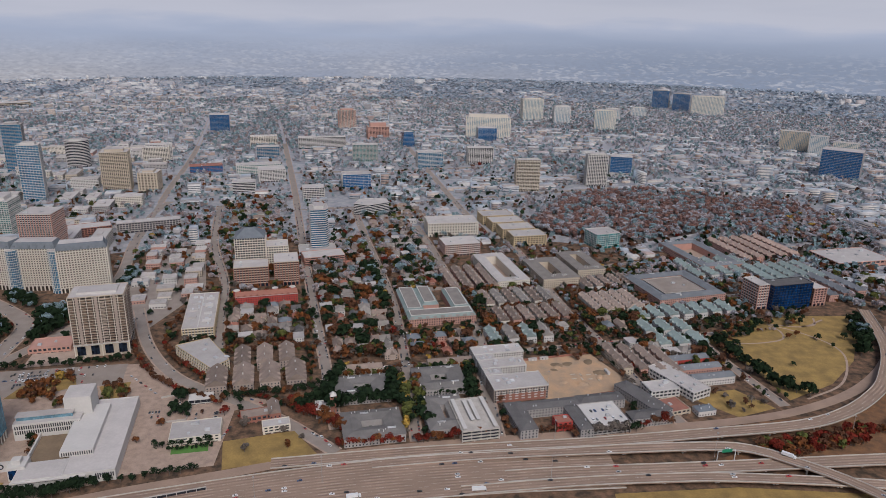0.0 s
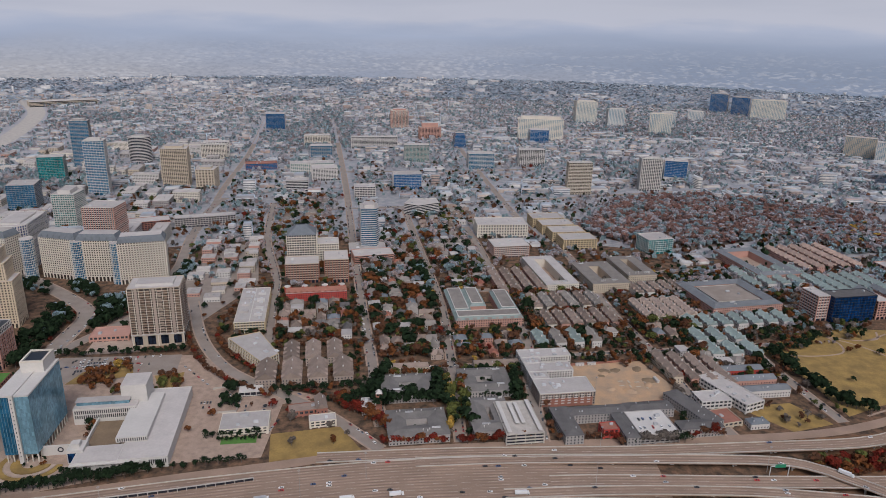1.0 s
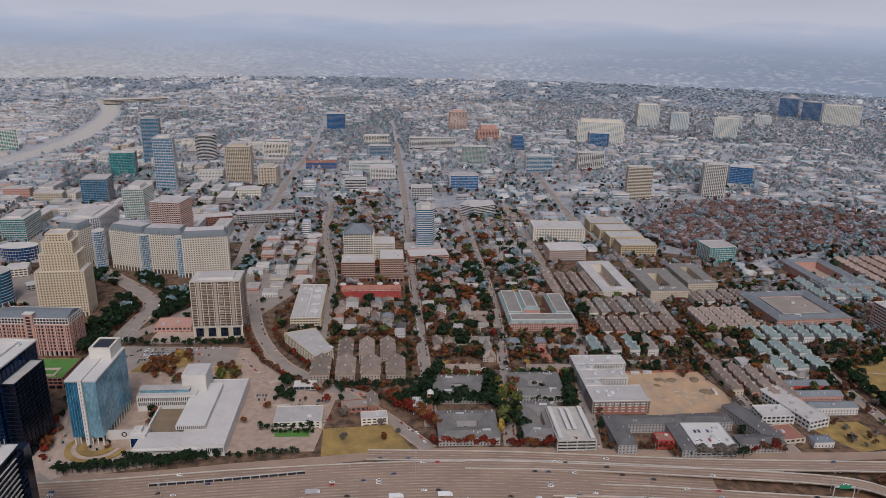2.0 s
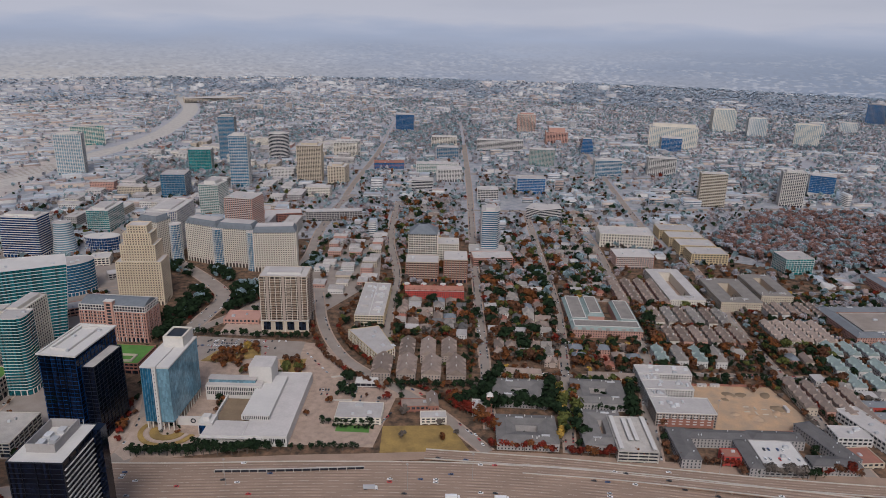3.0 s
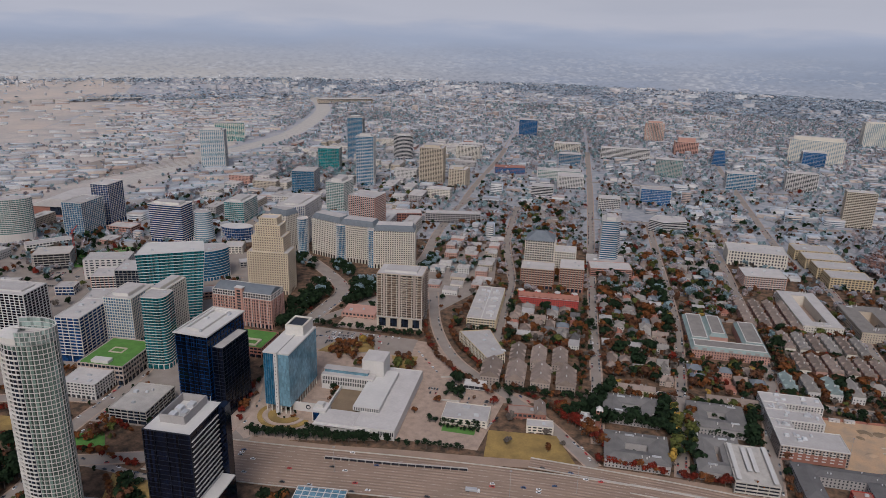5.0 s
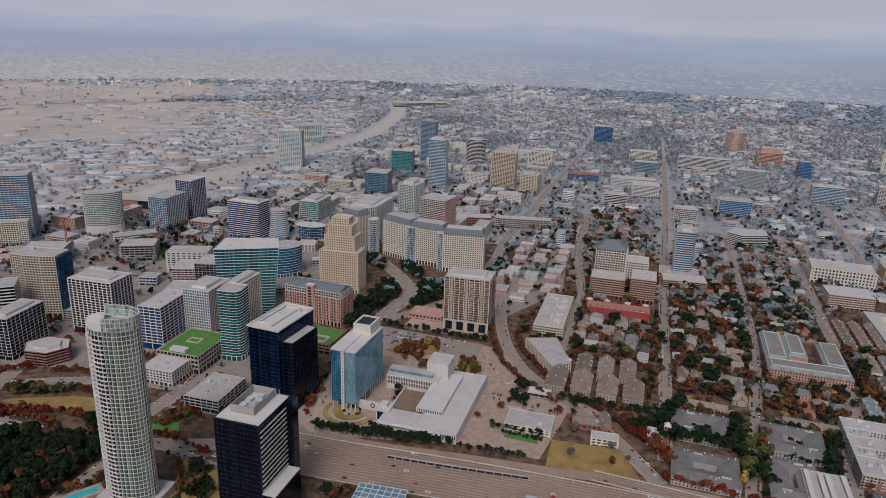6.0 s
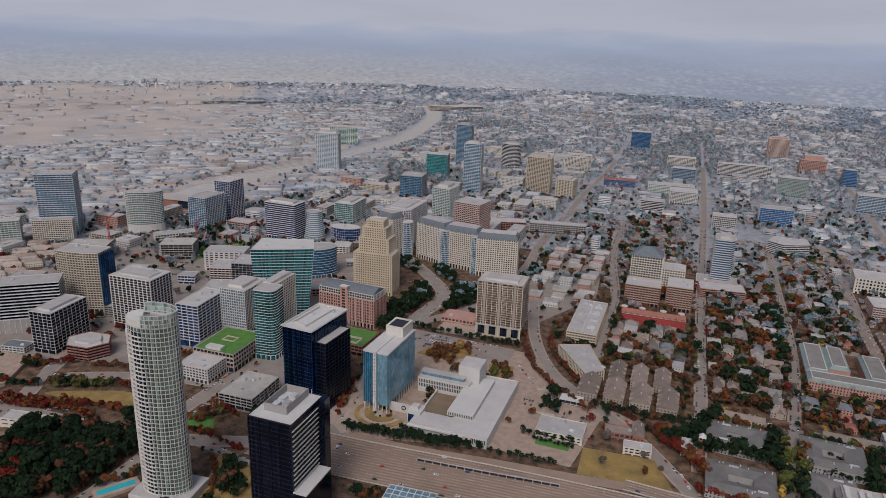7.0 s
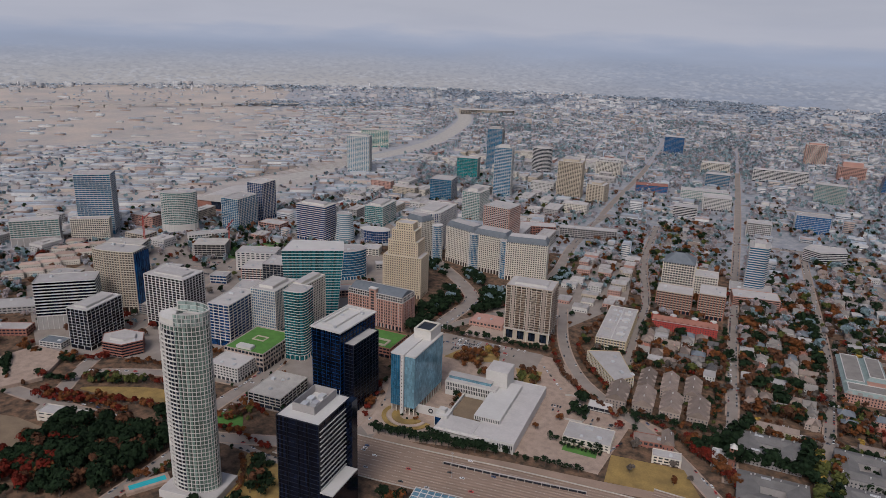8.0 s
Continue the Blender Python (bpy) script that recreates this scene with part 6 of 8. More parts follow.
def grow_loose():
    for (colour, kind), rows in loose.items():
        src = {"mid": MID, "close": CLOSE, "far": FAR}[kind]
        out = []
        for x, y, z, s, a, k in rows:
            c, d = math.cos(radians(a)) * s, math.sin(radians(a)) * s
            q = src[k]
            out.append(np.c_[x + q[:, 0] * c - q[:, 1] * d, y + q[:, 0] * d + q[:, 1] * c, z + q[:, 2] * s])
        v = np.concatenate(out)
        bulk("far_woods" if kind == "far" else "trees", v, np.arange(len(v)).reshape(-1, 4), LEAVES[colour], f"mass of {WORDS[colour]} trees")
        if kind != "far":
            s = Shape()
            for x, y, z, sc, a, k in rows:
                w, h = 0.3 * sc, 4.0 * sc
                s.add([(x - w, y - w, z), (x + w, y - w, z), (x, y + w, z), (x, y, z + h)], [(0, 1, 3), (1, 2, 3), (2, 0, 3)])
            bulk("tree_trunks", s.v, s.f, BARK, "grey-brown tapered trunks under the crowns", 3)


def pick(rng, weights):
    t = rng.uniform(0, sum(w for _, w in weights))
    for name, w in weights:
        t -= w
        if t <= 0:
            return name
    return weights[-1][0]


GARDEN = [("green", 40), ("brown", 22), ("bare", 18), ("rust", 12), ("olive", 8)]
rng = random.Random(5)


def line_of_trees(points, step, colours, scale, jitter=1.0):
    for p in smooth(points, step):
        tree(p[0] + rng.uniform(-jitter, jitter), p[1] + rng.uniform(-jitter, jitter), pick(rng, colours), scale * rng.uniform(1.0, 1.45), 0, rng)


def grove(poly, n, colours, scale, gap=2.0, far=False):
    xs, ys = [p[0] for p in poly], [p[1] for p in poly]
    done = tries = 0
    while done < n and tries < 12 * n:
        tries += 1
        x, y = rng.uniform(min(xs), max(xs)), rng.uniform(min(ys), max(ys))
        if inside(x, y, poly) and is_free(x, y, gap):
            (far_tree(x, y, pick(rng, colours), scale * rng.uniform(0.7, 1.25), rng) if far else tree(x, y, pick(rng, colours), scale * rng.uniform(0.85, 1.5), 0, rng))
            done += 1


# the service yard beside the bank hall
for x, y, c, k in ((-262, 612, "green", 0.8), (-256, 618, "green", 0.9), (-268, 606, "green", 0.8), (-250, 606, "green", 0.7), (-282, 560, "rust", 0.9), (-238, 612, "brown", 0.5), (-206, 634, "green", 0.8), (-202, 620, "green", 0.8), (-198, 606, "red", 0.7), (-240, 652, "brown", 0.6), (-214, 656, "rust", 0.5), (-228, 648, "brown", 0.5)):
    tree(x, y, c, k, 0, rng)
line_of_trees([(-248, 548), (-210, 556)], 4, [("green", 1)], 0.4, 0.8)
structure("wall_yard", ribbon(smooth([(-290, 640), (-262, 648), (-250, 600), (-270, 594)]), 0.25, -0.25, 0.0, 2.2), CONCRETE, "pale concrete wall round the service yard")
patch("lawn", [(-244, 543), (-212, 550), (-215, 561), (-247, 554)][::-1], TURF, "small green lawn before the service building", 0.2)
# planted rows and groves near the freeway
EVER, REDS = [("green", 1)], [("red", 5), ("rust", 3)]
line_of_trees([(-404, 452), (-350, 470), (-300, 488)], 6, EVER, 0.95, 1.5)
line_of_trees([(-398, 456), (-345, 474), (-303, 490)], 7, EVER, 0.8, 1.5)
line_of_trees([(-290, 496), (-215, 518)], 9, EVER, 0.7)
line_of_trees([(-262, 552), (-215, 562)], 8, EVER, 0.6)
line_of_trees([(-340, 782), (-318, 738), (-280, 700), (-235, 668), (-180, 640), (-140, 618)], 4.2, [("brown", 4), ("rust", 1), ("red", 1), ("green", 1)], 0.6)
line_of_trees([(-372, 762), (-330, 700), (-290, 664), (-225, 628)], 5, [("brown", 4), ("rust", 1), ("red", 2)], 0.62)
line_of_trees([(-226, 640), (-170, 654), (-128, 664)], 5, [("green", 5), ("brown", 2), ("rust", 1)], 0.8, 2)
line_of_trees([(-262, 740), (-190, 760), (-150, 768)], 6, AUTUMN, 0.7, 2)
line_of_trees([(-148, 622), (-112, 600), (-86, 578)], 6, REDS, 0.9)
line_of_trees([(-152, 634), (-120, 612), (-96, 594)], 7, REDS, 0.95)
line_of_trees([(-94, 560), (-38, 569)], 5, REDS, 0.8)
line_of_trees([(-20, 570), (50, 583)], 5, REDS, 0.8)
line_of_trees([(72, 584), (100, 590), (135, 594)], 7, [("brown", 2), ("red", 2)], 0.8)
line_of_trees([(130, 585), (192, 595)], 5.5, [("green", 3), ("bare", 2), ("brown", 2)], 0.95)
line_of_trees([(196, 602), (232, 612)], 9, [("red", 2), ("brown", 2), ("green", 1)], 0.9)
line_of_trees([(-112, 694), (-118, 650), (-104, 622)], 5, EVER, 1.3, 3)
line_of_trees([(345, 800), (360, 740), (372, 690), (402, 668)], 7, EVER, 1.2, 3)
line_of_trees([(-54, 690), (-52, 640)], 5, EVER, 1.2, 2)
line_of_trees([(30, 700), (34, 650)], 5, EVER, 1.1, 2)
line_of_trees([(-112, 632), (-50, 644), (-38, 636)], 5, EVER, 1.1, 2)
line_of_trees([(-46, 690), (-36, 640), (-30, 590)], 6, [("olive", 4), ("gold", 2), ("green", 2)], 1.0, 3)
line_of_trees([(-26, 690), (-22, 640), (-14, 600)], 6, [("olive", 4), ("rust", 2), ("green", 2)], 1.0, 3)
line_of_trees([(-112, 692), (-50, 704)], 6, [("rust", 2), ("olive", 2), ("brown", 2)], 0.7)
line_of_trees([(-24, 710), (36, 722)], 6, [("rust", 2), ("olive", 2), ("green", 2)], 0.7)
line_of_trees([(-24, 654), (28, 664)], 6, EVER, 0.7)
grove([(-145, 640), (-100, 660), (-95, 635), (-140, 620)], 14, EVER, 0.9)
grove([(-288, 640), (-250, 655), (-235, 625), (-262, 600)], 10, EVER, 0.95)
for x, y, c, s in ((-178, 549, "bare", 0.9), (-140, 556, "rust", 0.8), (-130, 572, "bare", 0.7), (-215, 610, "red", 0.9), (-270, 590, "rust", 1.0), (-190, 588, "bare", 1.1), (-150, 583, "bare", 0.9), (-225, 640, "rust", 0.7)):
    tree(x, y, c, s, 0, rng)
for x, y in ((-92, 658), (-78, 662), (-74, 655), (-86, 652), (4, 684), (-6, 690), (198, 632), (206, 628), (200, 640), (-66, 586)):
    tree(x, y, "green", 0.75, 0, rng)
grove([(330, 800), (352, 690), (376, 650), (362, 650), (338, 740)], 26, EVER, 1.05, 1)
grove([(500, 770), (560, 890), (590, 880), (540, 770)], 26, EVER, 1.2, 1)
grove([(400, 800), (560, 890), (480, 740), (390, 680)], 6, [("rust", 2), ("green", 2)], 0.7, 1)
line_of_trees([(408, 835), (436, 842)], 5, [("brown", 1)], 0.4)
grove([(262, 560), (360, 590), (420, 620), (420, 585), (330, 556)], 120, [("red", 5), ("rust", 4), ("brown", 4), ("olive", 1)], 0.75, 0)
grove([(420, 600), (520, 660), (560, 640), (480, 580)], 70, [("red", 4), ("rust", 4), ("brown", 5)], 0.75, 0)
grove([(264, 668), (323, 683), (350, 645), (306, 628)], 10, [("brown", 1), ("bare", 2)], 0.6, 1)
grove([(-262, 642), (-140, 668), (-150, 772), (-268, 742)], 70, [("green", 4), ("brown", 3), ("rust", 2), ("olive", 1)], 0.5, 1)
# deck park and the dark grove
line_of_trees([(-722, 288), (-690, 302), (-640, 330), (-600, 342), (-575, 336)], 5.5, REDS, 0.72, 1.2)
line_of_trees([(-716, 280), (-690, 292), (-650, 312), (-620, 318)], 5.5, REDS, 0.75, 1.2)
line_of_trees([(-650, 372), (-620, 388), (-590, 372)], 6, REDS, 0.75, 2)
grove([(-735, 320), (-700, 350), (-655, 372), (-690, 336)], 34, [("olive", 3), ("green", 3), ("brown", 2)], 0.85, 1)
grove([(-655, 275), (-560, 345), (-520, 318), (-530, 225), (-620, 205)], 170, [("green", 8), ("brown", 1)], 1.25, 0)
grove([(-640, 235), (-640, 275), (-600, 290), (-560, 200), (-640, 170)], 36, [("green", 4), ("red", 2), ("brown", 2)], 1.0, 0)
line_of_trees([(-512, 262), (-500, 292), (-490, 320)], 6, [("rust", 1), ("green", 1)], 0.6)
line_of_trees([(-545, 345), (-520, 360), (-500, 370)], 6, REDS, 0.7)
grove([(-560, 385), (-530, 405), (-505, 390), (-540, 372)], 16, [("rust", 2), ("brown", 2), ("olive", 1)], 0.6, 1)
grove([(-330, 375), (-300, 395), (-320, 405), (-345, 392)], 8, [("green", 3), ("rust", 1)], 1.0, 0)
grove([(-425, 505), (-398, 520), (-388, 500), (-405, 490)], 9, EVER, 0.7, 0)
line_of_trees([(-430, 468), (-455, 520)], 14, [("red", 1), ("rust", 1)], 0.7)
for c, width, walks in STREETS[:13]:
    for side in (1, -1):
        for k in range(2, len(c) - 1):
            if rng.random() < 0.45 and np.hypot(*c[k][:2]) < 1250:
                t = (c[k] - c[k - 1])[:2]
                t = t / np.hypot(*t)
                x, y = c[k][0] - t[1] * side * (width / 2 + 4.5), c[k][1] + t[0] * side * (width / 2 + 4.5)
                tree(x, y, pick(rng, AUTUMN), rng.uniform(0.6, 0.95), 0, rng)
# low hedges and red trees among the towers' forecourts
for pts, cols, sc in (([(-790, 340), (-770, 350), (-745, 372)], REDS, 0.7), ([(-760, 300), (-735, 312), (-722, 322)], [("green", 2), ("red", 1)], 0.7), ([(-830, 300), (-810, 285), (-790, 280)], [("green", 1)], 0.8), ([(-700, 440), (-680, 455), (-660, 462)], [("rust", 1), ("green", 1)], 0.6), ([(-545, 405), (-550, 440), (-556, 470)], [("rust", 1), ("green", 2)], 0.6), ([(-500, 420), (-492, 445), (-500, 470)], [("red", 1), ("green", 2)], 0.55), ([(-720, 380), (-700, 395), (-675, 408)], [("rust", 2), ("brown", 2)], 0.6), ([(-860, 330), (-840, 322), (-822, 330)], [("green", 2), ("rust", 1)], 0.7)):
    line_of_trees(pts, 5, cols, sc, 2)
# bank court and car park
grove([(-380, 560), (-345, 570), (-335, 545), (-370, 535)], 12, [("rust", 2), ("brown", 2), ("green", 1)], 0.6, 0)
grove([(-440, 640), (-400, 655), (-395, 632), (-435, 620)], 14, [("rust", 3), ("brown", 2)], 0.8, 1)
grove([(-395, 630), (-350, 645), (-340, 615), (-385, 610)], 12, [("rust", 2), ("olive", 2), ("brown", 2)], 0.7, 1)
line_of_trees([(-492, 690), (-440, 705), (-360, 722)], 8, EVER, 0.7)
# round the crescent of offices
grove([(-530, 850), (-470, 860), (-455, 780), (-500, 760), (-520, 800)], 60, EVER, 1.15, 1)
grove([(-700, 912), (-560, 890), (-545, 850), (-620, 860), (-700, 895)], 60, EVER, 1.05, 1)
grove([(-580, 850), (-545, 850), (-525, 740), (-560, 720)], 44, EVER, 1.1, 1)
grove([(-560, 730), (-525, 740), (-510, 660), (-560, 650)], 26, EVER, 1.1, 1)
grove([(-500, 1010), (-465, 1000), (-455, 900), (-480, 900)], 26, EVER, 1.0, 1)

# ---------------------------------------------------------------- between the towers
for k in range(5):
    for j in range(3):
        x, y = -1110 - k * 24 + j * 10, 425 + k * 36 + j * 26
        if is_free(x, y, 8):
            pitched("cream townhouses under terracotta hipped roofs", x, y, 56, 30, 13, 9, 3.2, TERRACOTTA, CREAM, "terracotta_townhouses", "terracotta townhouses", 5)
line_of_trees([(-1154, 431), (-1176, 479), (-1188, 534), (-1185, 577)], 7, [("green", 2), ("red", 2), ("brown", 1)], 0.75, 3)
line_of_trees([(-1098, 404), (-1050, 400), (-1000, 395), (-960, 400)], 7, [("green", 3), ("brown", 1)], 0.8, 3)
tower("grey_garage", "grey concrete parking garage beside the tan tower", "garage", -845, 492, 20, (34, 44), 14, GREYWALL, DARKWALL, fh=3.4, sp=0.45, bay=9, pier=0.5, base=1, units=2, roof=CONCRETE, depth=1.0)
tower("low_grey_hall", "low grey flat-roofed hall with a loading yard", "building", -985, 372, 50, (66, 36), 8, GREYWALL, WINDOW, fh=4, sp=0.6, bay=6, pier=2, base=1, units=5)
tower("brown_low_office", "low red-brown brick office with planted terraces", "office", -905, 336, 40, (44, 22), 9, BRICK, GLASS_DARK, fh=3.6, sp=0.5, bay=5, pier=1.5, base=1, units=3, roof=PALE_ROOF)
tower("low_white_hall", "long low white hall beside a paved lot", "building", -1078, 748, 62, (70, 24), 10, WHITE, WINDOW, fh=4, sp=0.5, bay=5, pier=1.5, base=1, units=4)
tower("terraced_midrise", "white mid-rise with blank walls and a stepped brown wing", "apartment block", -875, 700, 34, (64, 36), 30, WHITE, GLASS_DARK, fh=3.8, sp=0.6, bay=8, pier=3.6, base=4, units=6)
tower("terraced_midrise", "brown terraced mid-rise wing with open floors", "apartment block", -838, 665, 34, (36, 40), 22, PINK, GLASS_DARK, fh=3.8, sp=0.4, bay=6, pier=0.8, base=4, units=4, slab=PALESTONE)
tower("small_office", "small white office with a dark glass front", "office", -868, 620, 30, (26, 20), 12, WHITE, GLASS_NAVY, fh=3.8, sp=0.4, bay=5, pier=0.6, base=3, units=2)
for k, (x, y, w, d, h) in enumerate(((-1010, 560, 50, 26, 9), (-955, 590, 34, 26, 12), (-930, 520, 30, 22, 8), (-1160, 665, 46, 30, 12), (-1190, 720, 40, 24, 9), (-1120, 620, 36, 20, 7), (-880, 790, 44, 24, 10), (-960, 850, 40, 28, 12), (-820, 830, 36, 26, 8), (-1050, 880, 50, 30, 9), (-790, 880, 30, 30, 12), (-720, 840, 40, 20, 8), (-990, 470, 40, 30, 10), (-1060, 480, 44, 28, 8), (-690, 700, 34, 26, 10))):
    if is_free(x, y, 10):
        tower("town_block", "flat-roofed pale block among the towers", "building", x, y, 14 + 16 * (k % 3), (w, d), h, (CREAM, GREYWALL, WHITE, TAN, PINK)[k % 5], GLASS_DARK, fh=3.6, sp=0.5, bay=6, pier=1.6, base=1, units=4, group="low blocks among the towers")
patch("park_lawn", [(-1000, 700), (-940, 706), (-940, 800), (-950, 822), (-975, 802), (-1004, 742)][::-1], TURF, "green park lawn with winding paths", 0.2, True)
structure("path", ribbon(smooth([(-996, 705), (-965, 735), (-970, 770), (-945, 815)], 8), 1.6, -1.6, 0.2, 0.28), PAVING, "pale path across the park lawn")


def conifer(x, y, h):
    t = thing("conifer", x, y, rng.uniform(0, 360), "dark pointed conifer on the park lawn", "tree", "park conifers")
    part("trunk", Shape().prism(ellipse(0.6, 0.6, 6), 0, h * 0.4, True, False, ellipse(0.3, 0.3, 6)), BARK, t)
    r = np.random.RandomState(int(abs(x)))
    s = Shape()
    for _ in range(70):
        f, g = r.rand() ** 0.8, r.uniform(0, 6.28)
        c = np.array([math.cos(g), math.sin(g)]) * h * 0.24 * (1 - f) * r.uniform(0.7, 1.1)
        z, w = 0.8 + f * (h - 1), 0.5 + 0.6 * (1 - f)
        u = np.array([-math.sin(g), math.cos(g)]) * w
        o = c * 1.0 + np.array([math.cos(g), math.sin(g)]) * w
        s.add([(*(c - u), z + w), (*(c + u), z + w), (*(o + u * 0.6), z - w * 0.6), (*(o - u * 0.6), z - w * 0.6)], [(0, 1, 2, 3)])
    part("crown", s, LEAVES["green"], t)


for x, y in ((-984, 728), (-976, 746), (-974, 779), (-967, 796), (-952, 820), (-990, 712), (-940, 790)):
    conifer(x, y, rng.uniform(9, 12))
line_of_trees([(-1010, 700), (-1020, 760), (-985, 830)], 8, [("green", 2), ("brown", 1)], 0.6, 2)
for x, y, n in ((-815, 440, 8), (-800, 470, 6), (-780, 345, 9), (-900, 350, 7), (-940, 380, 6), (-720, 440, 6), (-860, 560, 6), (-745, 640, 7), (-700, 760, 8), (-1020, 640, 5), (-640, 480, 4), (-560, 460, 4)):
    for _ in range(n):
        a, b = x + rng.uniform(-14, 14), y + rng.uniform(-12, 12)
        if is_free(a, b, 2):
            tree(a, b, pick(rng, [("green", 4), ("brown", 2), ("red", 1), ("rust", 1)]), rng.uniform(0.6, 0.9), 0, rng)
for c, width, walks in STREETS[16:26]:
    for side in (1, -1):
        for k in range(2, len(c) - 1):
            if rng.random() < 0.5 and np.hypot(*c[k][:2]) < 1200:
                t = (c[k] - c[k - 1])[:2]
                t = t / np.hypot(*t)
                x, y = c[k][0] - t[1] * side * (width / 2 + 4), c[k][1] + t[0] * side * (width / 2 + 4)
                if is_free(x, y, 1):
                    tree(x, y, pick(rng, [("green", 4), ("brown", 2), ("rust", 1), ("red", 1)]), rng.uniform(0.5, 0.75), 0, rng)
# planted strips between the oval tower and the black office
line_of_trees([(-520, 364), (-499, 366), (-477, 367), (-458, 368)], 4.5, REDS, 0.5, 1.5)
line_of_trees([(-532, 375), (-540, 392), (-536, 408), (-507, 405)], 4.5, [("rust", 3), ("red", 2), ("olive", 1)], 0.5, 1.5)
line_of_trees([(-470, 345), (-451, 333), (-435, 317), (-428, 304)], 3.0, [("rust", 2), ("brown", 2)], 0.4, 0.8)
grove([(-454, 345), (-444, 356), (-409, 328), (-420, 315)], 26, [("green", 8), ("brown", 1)], 0.95, 0)
# the bank's forecourt, gardens and the dark grove
for r0, r1, mat, lab in ((36, 29, PLAZA, "curved terrace of pink paving"), (28, 23, LAWN, "curved bed of dry grass"), (22, 18, PLAZA, "curved terrace of pink paving"), (17, 8, LAWN, "curved bed of dry planting")):
    arc = [(-396 + r0 * math.cos(radians(k * 13)), 496 + r0 * 0.9 * math.sin(radians(k * 13))) for k in range(13, 29)]
    back = [(-396 + r1 * math.cos(radians(k * 13)), 496 + r1 * 0.9 * math.sin(radians(k * 13))) for k in range(28, 12, -1)]
    s = Shape()
    m = len(arc)
    s.add([(*p, 0.15) for p in arc + back] + [(*p, 0.65 + (36 - r0) * 0.03) for p in arc + back], [(k, k + 1, 2 * m + k + 1, 2 * m + k) for k in range(m - 1)] + [(2 * m + k, 2 * m + k + 1, 4 * m - 2 - k, 4 * m - 1 - k) for k in range(m - 1)])
    structure("terrace", s, mat, lab)
for k in range(10):
    tree(-394 + 9 * math.cos(k), 497 + 8 * math.sin(k), "green" if k % 3 else "rust", 0.35, 0.3, rng)
patch("garden", [(-450, 632), (-420, 638), (-389, 662), (-405, 690), (-446, 660)][::-1], LAWN, "dry planted garden beside the bank", 0.16)
patch("garden", [(-365, 662), (-336, 674), (-324, 632), (-346, 634)][::-1], LAWN, "dry planted garden beside the bank", 0.16)
grove([(-430, 645), (-392, 665), (-405, 688), (-440, 660)], 16, [("rust", 3), ("gold", 1), ("brown", 2)], 0.7, 0)
grove([(-365, 662), (-336, 674), (-324, 632), (-346, 634)], 18, [("rust", 3), ("olive", 2), ("brown", 3)], 0.65, 0)
line_of_trees([(-361, 487), (-335, 485), (-304, 497), (-282, 506)], 4.5, EVER, 0.55, 1.2)
line_of_trees([(-438, 484), (-454, 500), (-463, 534)], 7, [("rust", 3), ("red", 2)], 0.55, 2)
grove([(-600, 259), (-607, 290), (-611, 310), (-582, 321), (-557, 330), (-533, 317), (-523, 275), (-513, 251), (-529, 222), (-560, 200), (-600, 240)], 120, [("green", 12), ("brown", 1)], 1.15, 0)
grove([(-635, 208), (-609, 224), (-613, 245), (-595, 262), (-560, 215), (-576, 180)], 60, [("green", 5), ("red", 3), ("rust", 1)], 0.95, 0)
grove([(-517, 363), (-487, 367), (-464, 375), (-470, 366), (-500, 356)], 22, [("rust", 2), ("red", 2), ("green", 1)], 0.5, 0)
line_of_trees([(-505, 281), (-511, 299), (-502, 303)], 3.5, [("rust", 1), ("olive", 1)], 0.35, 1)
grove([(-450, 270), (-425, 300), (-420, 330), (-390, 300), (-400, 260)], 26, [("green", 4), ("rust", 1)], 0.8, 1)

# ---------------------------------------------------------------- houses
def house_proto(label, w, d, h, rise, roof, wall, hip, porch, chimney):
    t = thing("house", 0, -900, 0, label, "house", "detached houses")
    shell = Shape().prism(rect(w, d), 0, h)
    if porch:
        shell.box(-w * 0.08, w * 0.3, -d / 2 - 1.4, -d / 2, 0, h)
    part("wall", shell, wall, t)
    part("roof", Shape().gable(-w / 2 - 0.5, w / 2 + 0.5, -d / 2 - 0.5, d / 2 + 0.5, h, rise, hip), roof, t)
    if porch:
        part("cross_gable", Shape().add([(-w * 0.1, -d / 2 - 1.6, h), (w * 0.32, -d / 2 - 1.6, h), (w * 0.32, 0.5, h), (-w * 0.1, 0.5, h), (w * 0.11, -d / 2 - 1.6, h + rise * 0.85), (w * 0.11, 0.5, h + rise * 0.85)],
                                        [(0, 4, 5, 3), (1, 2, 5, 4), (0, 1, 4), (2, 3, 5)]), roof, t)
    windows(t, w, d, h, 3.0, 2.8, joined=True)
    if chimney:
        part("chimney", Shape().box(w * 0.25 - 0.45, w * 0.25 + 0.45, 0.6, 1.5, h, h + rise + 1.1), PINK, t)
    return t


HOUSES = []
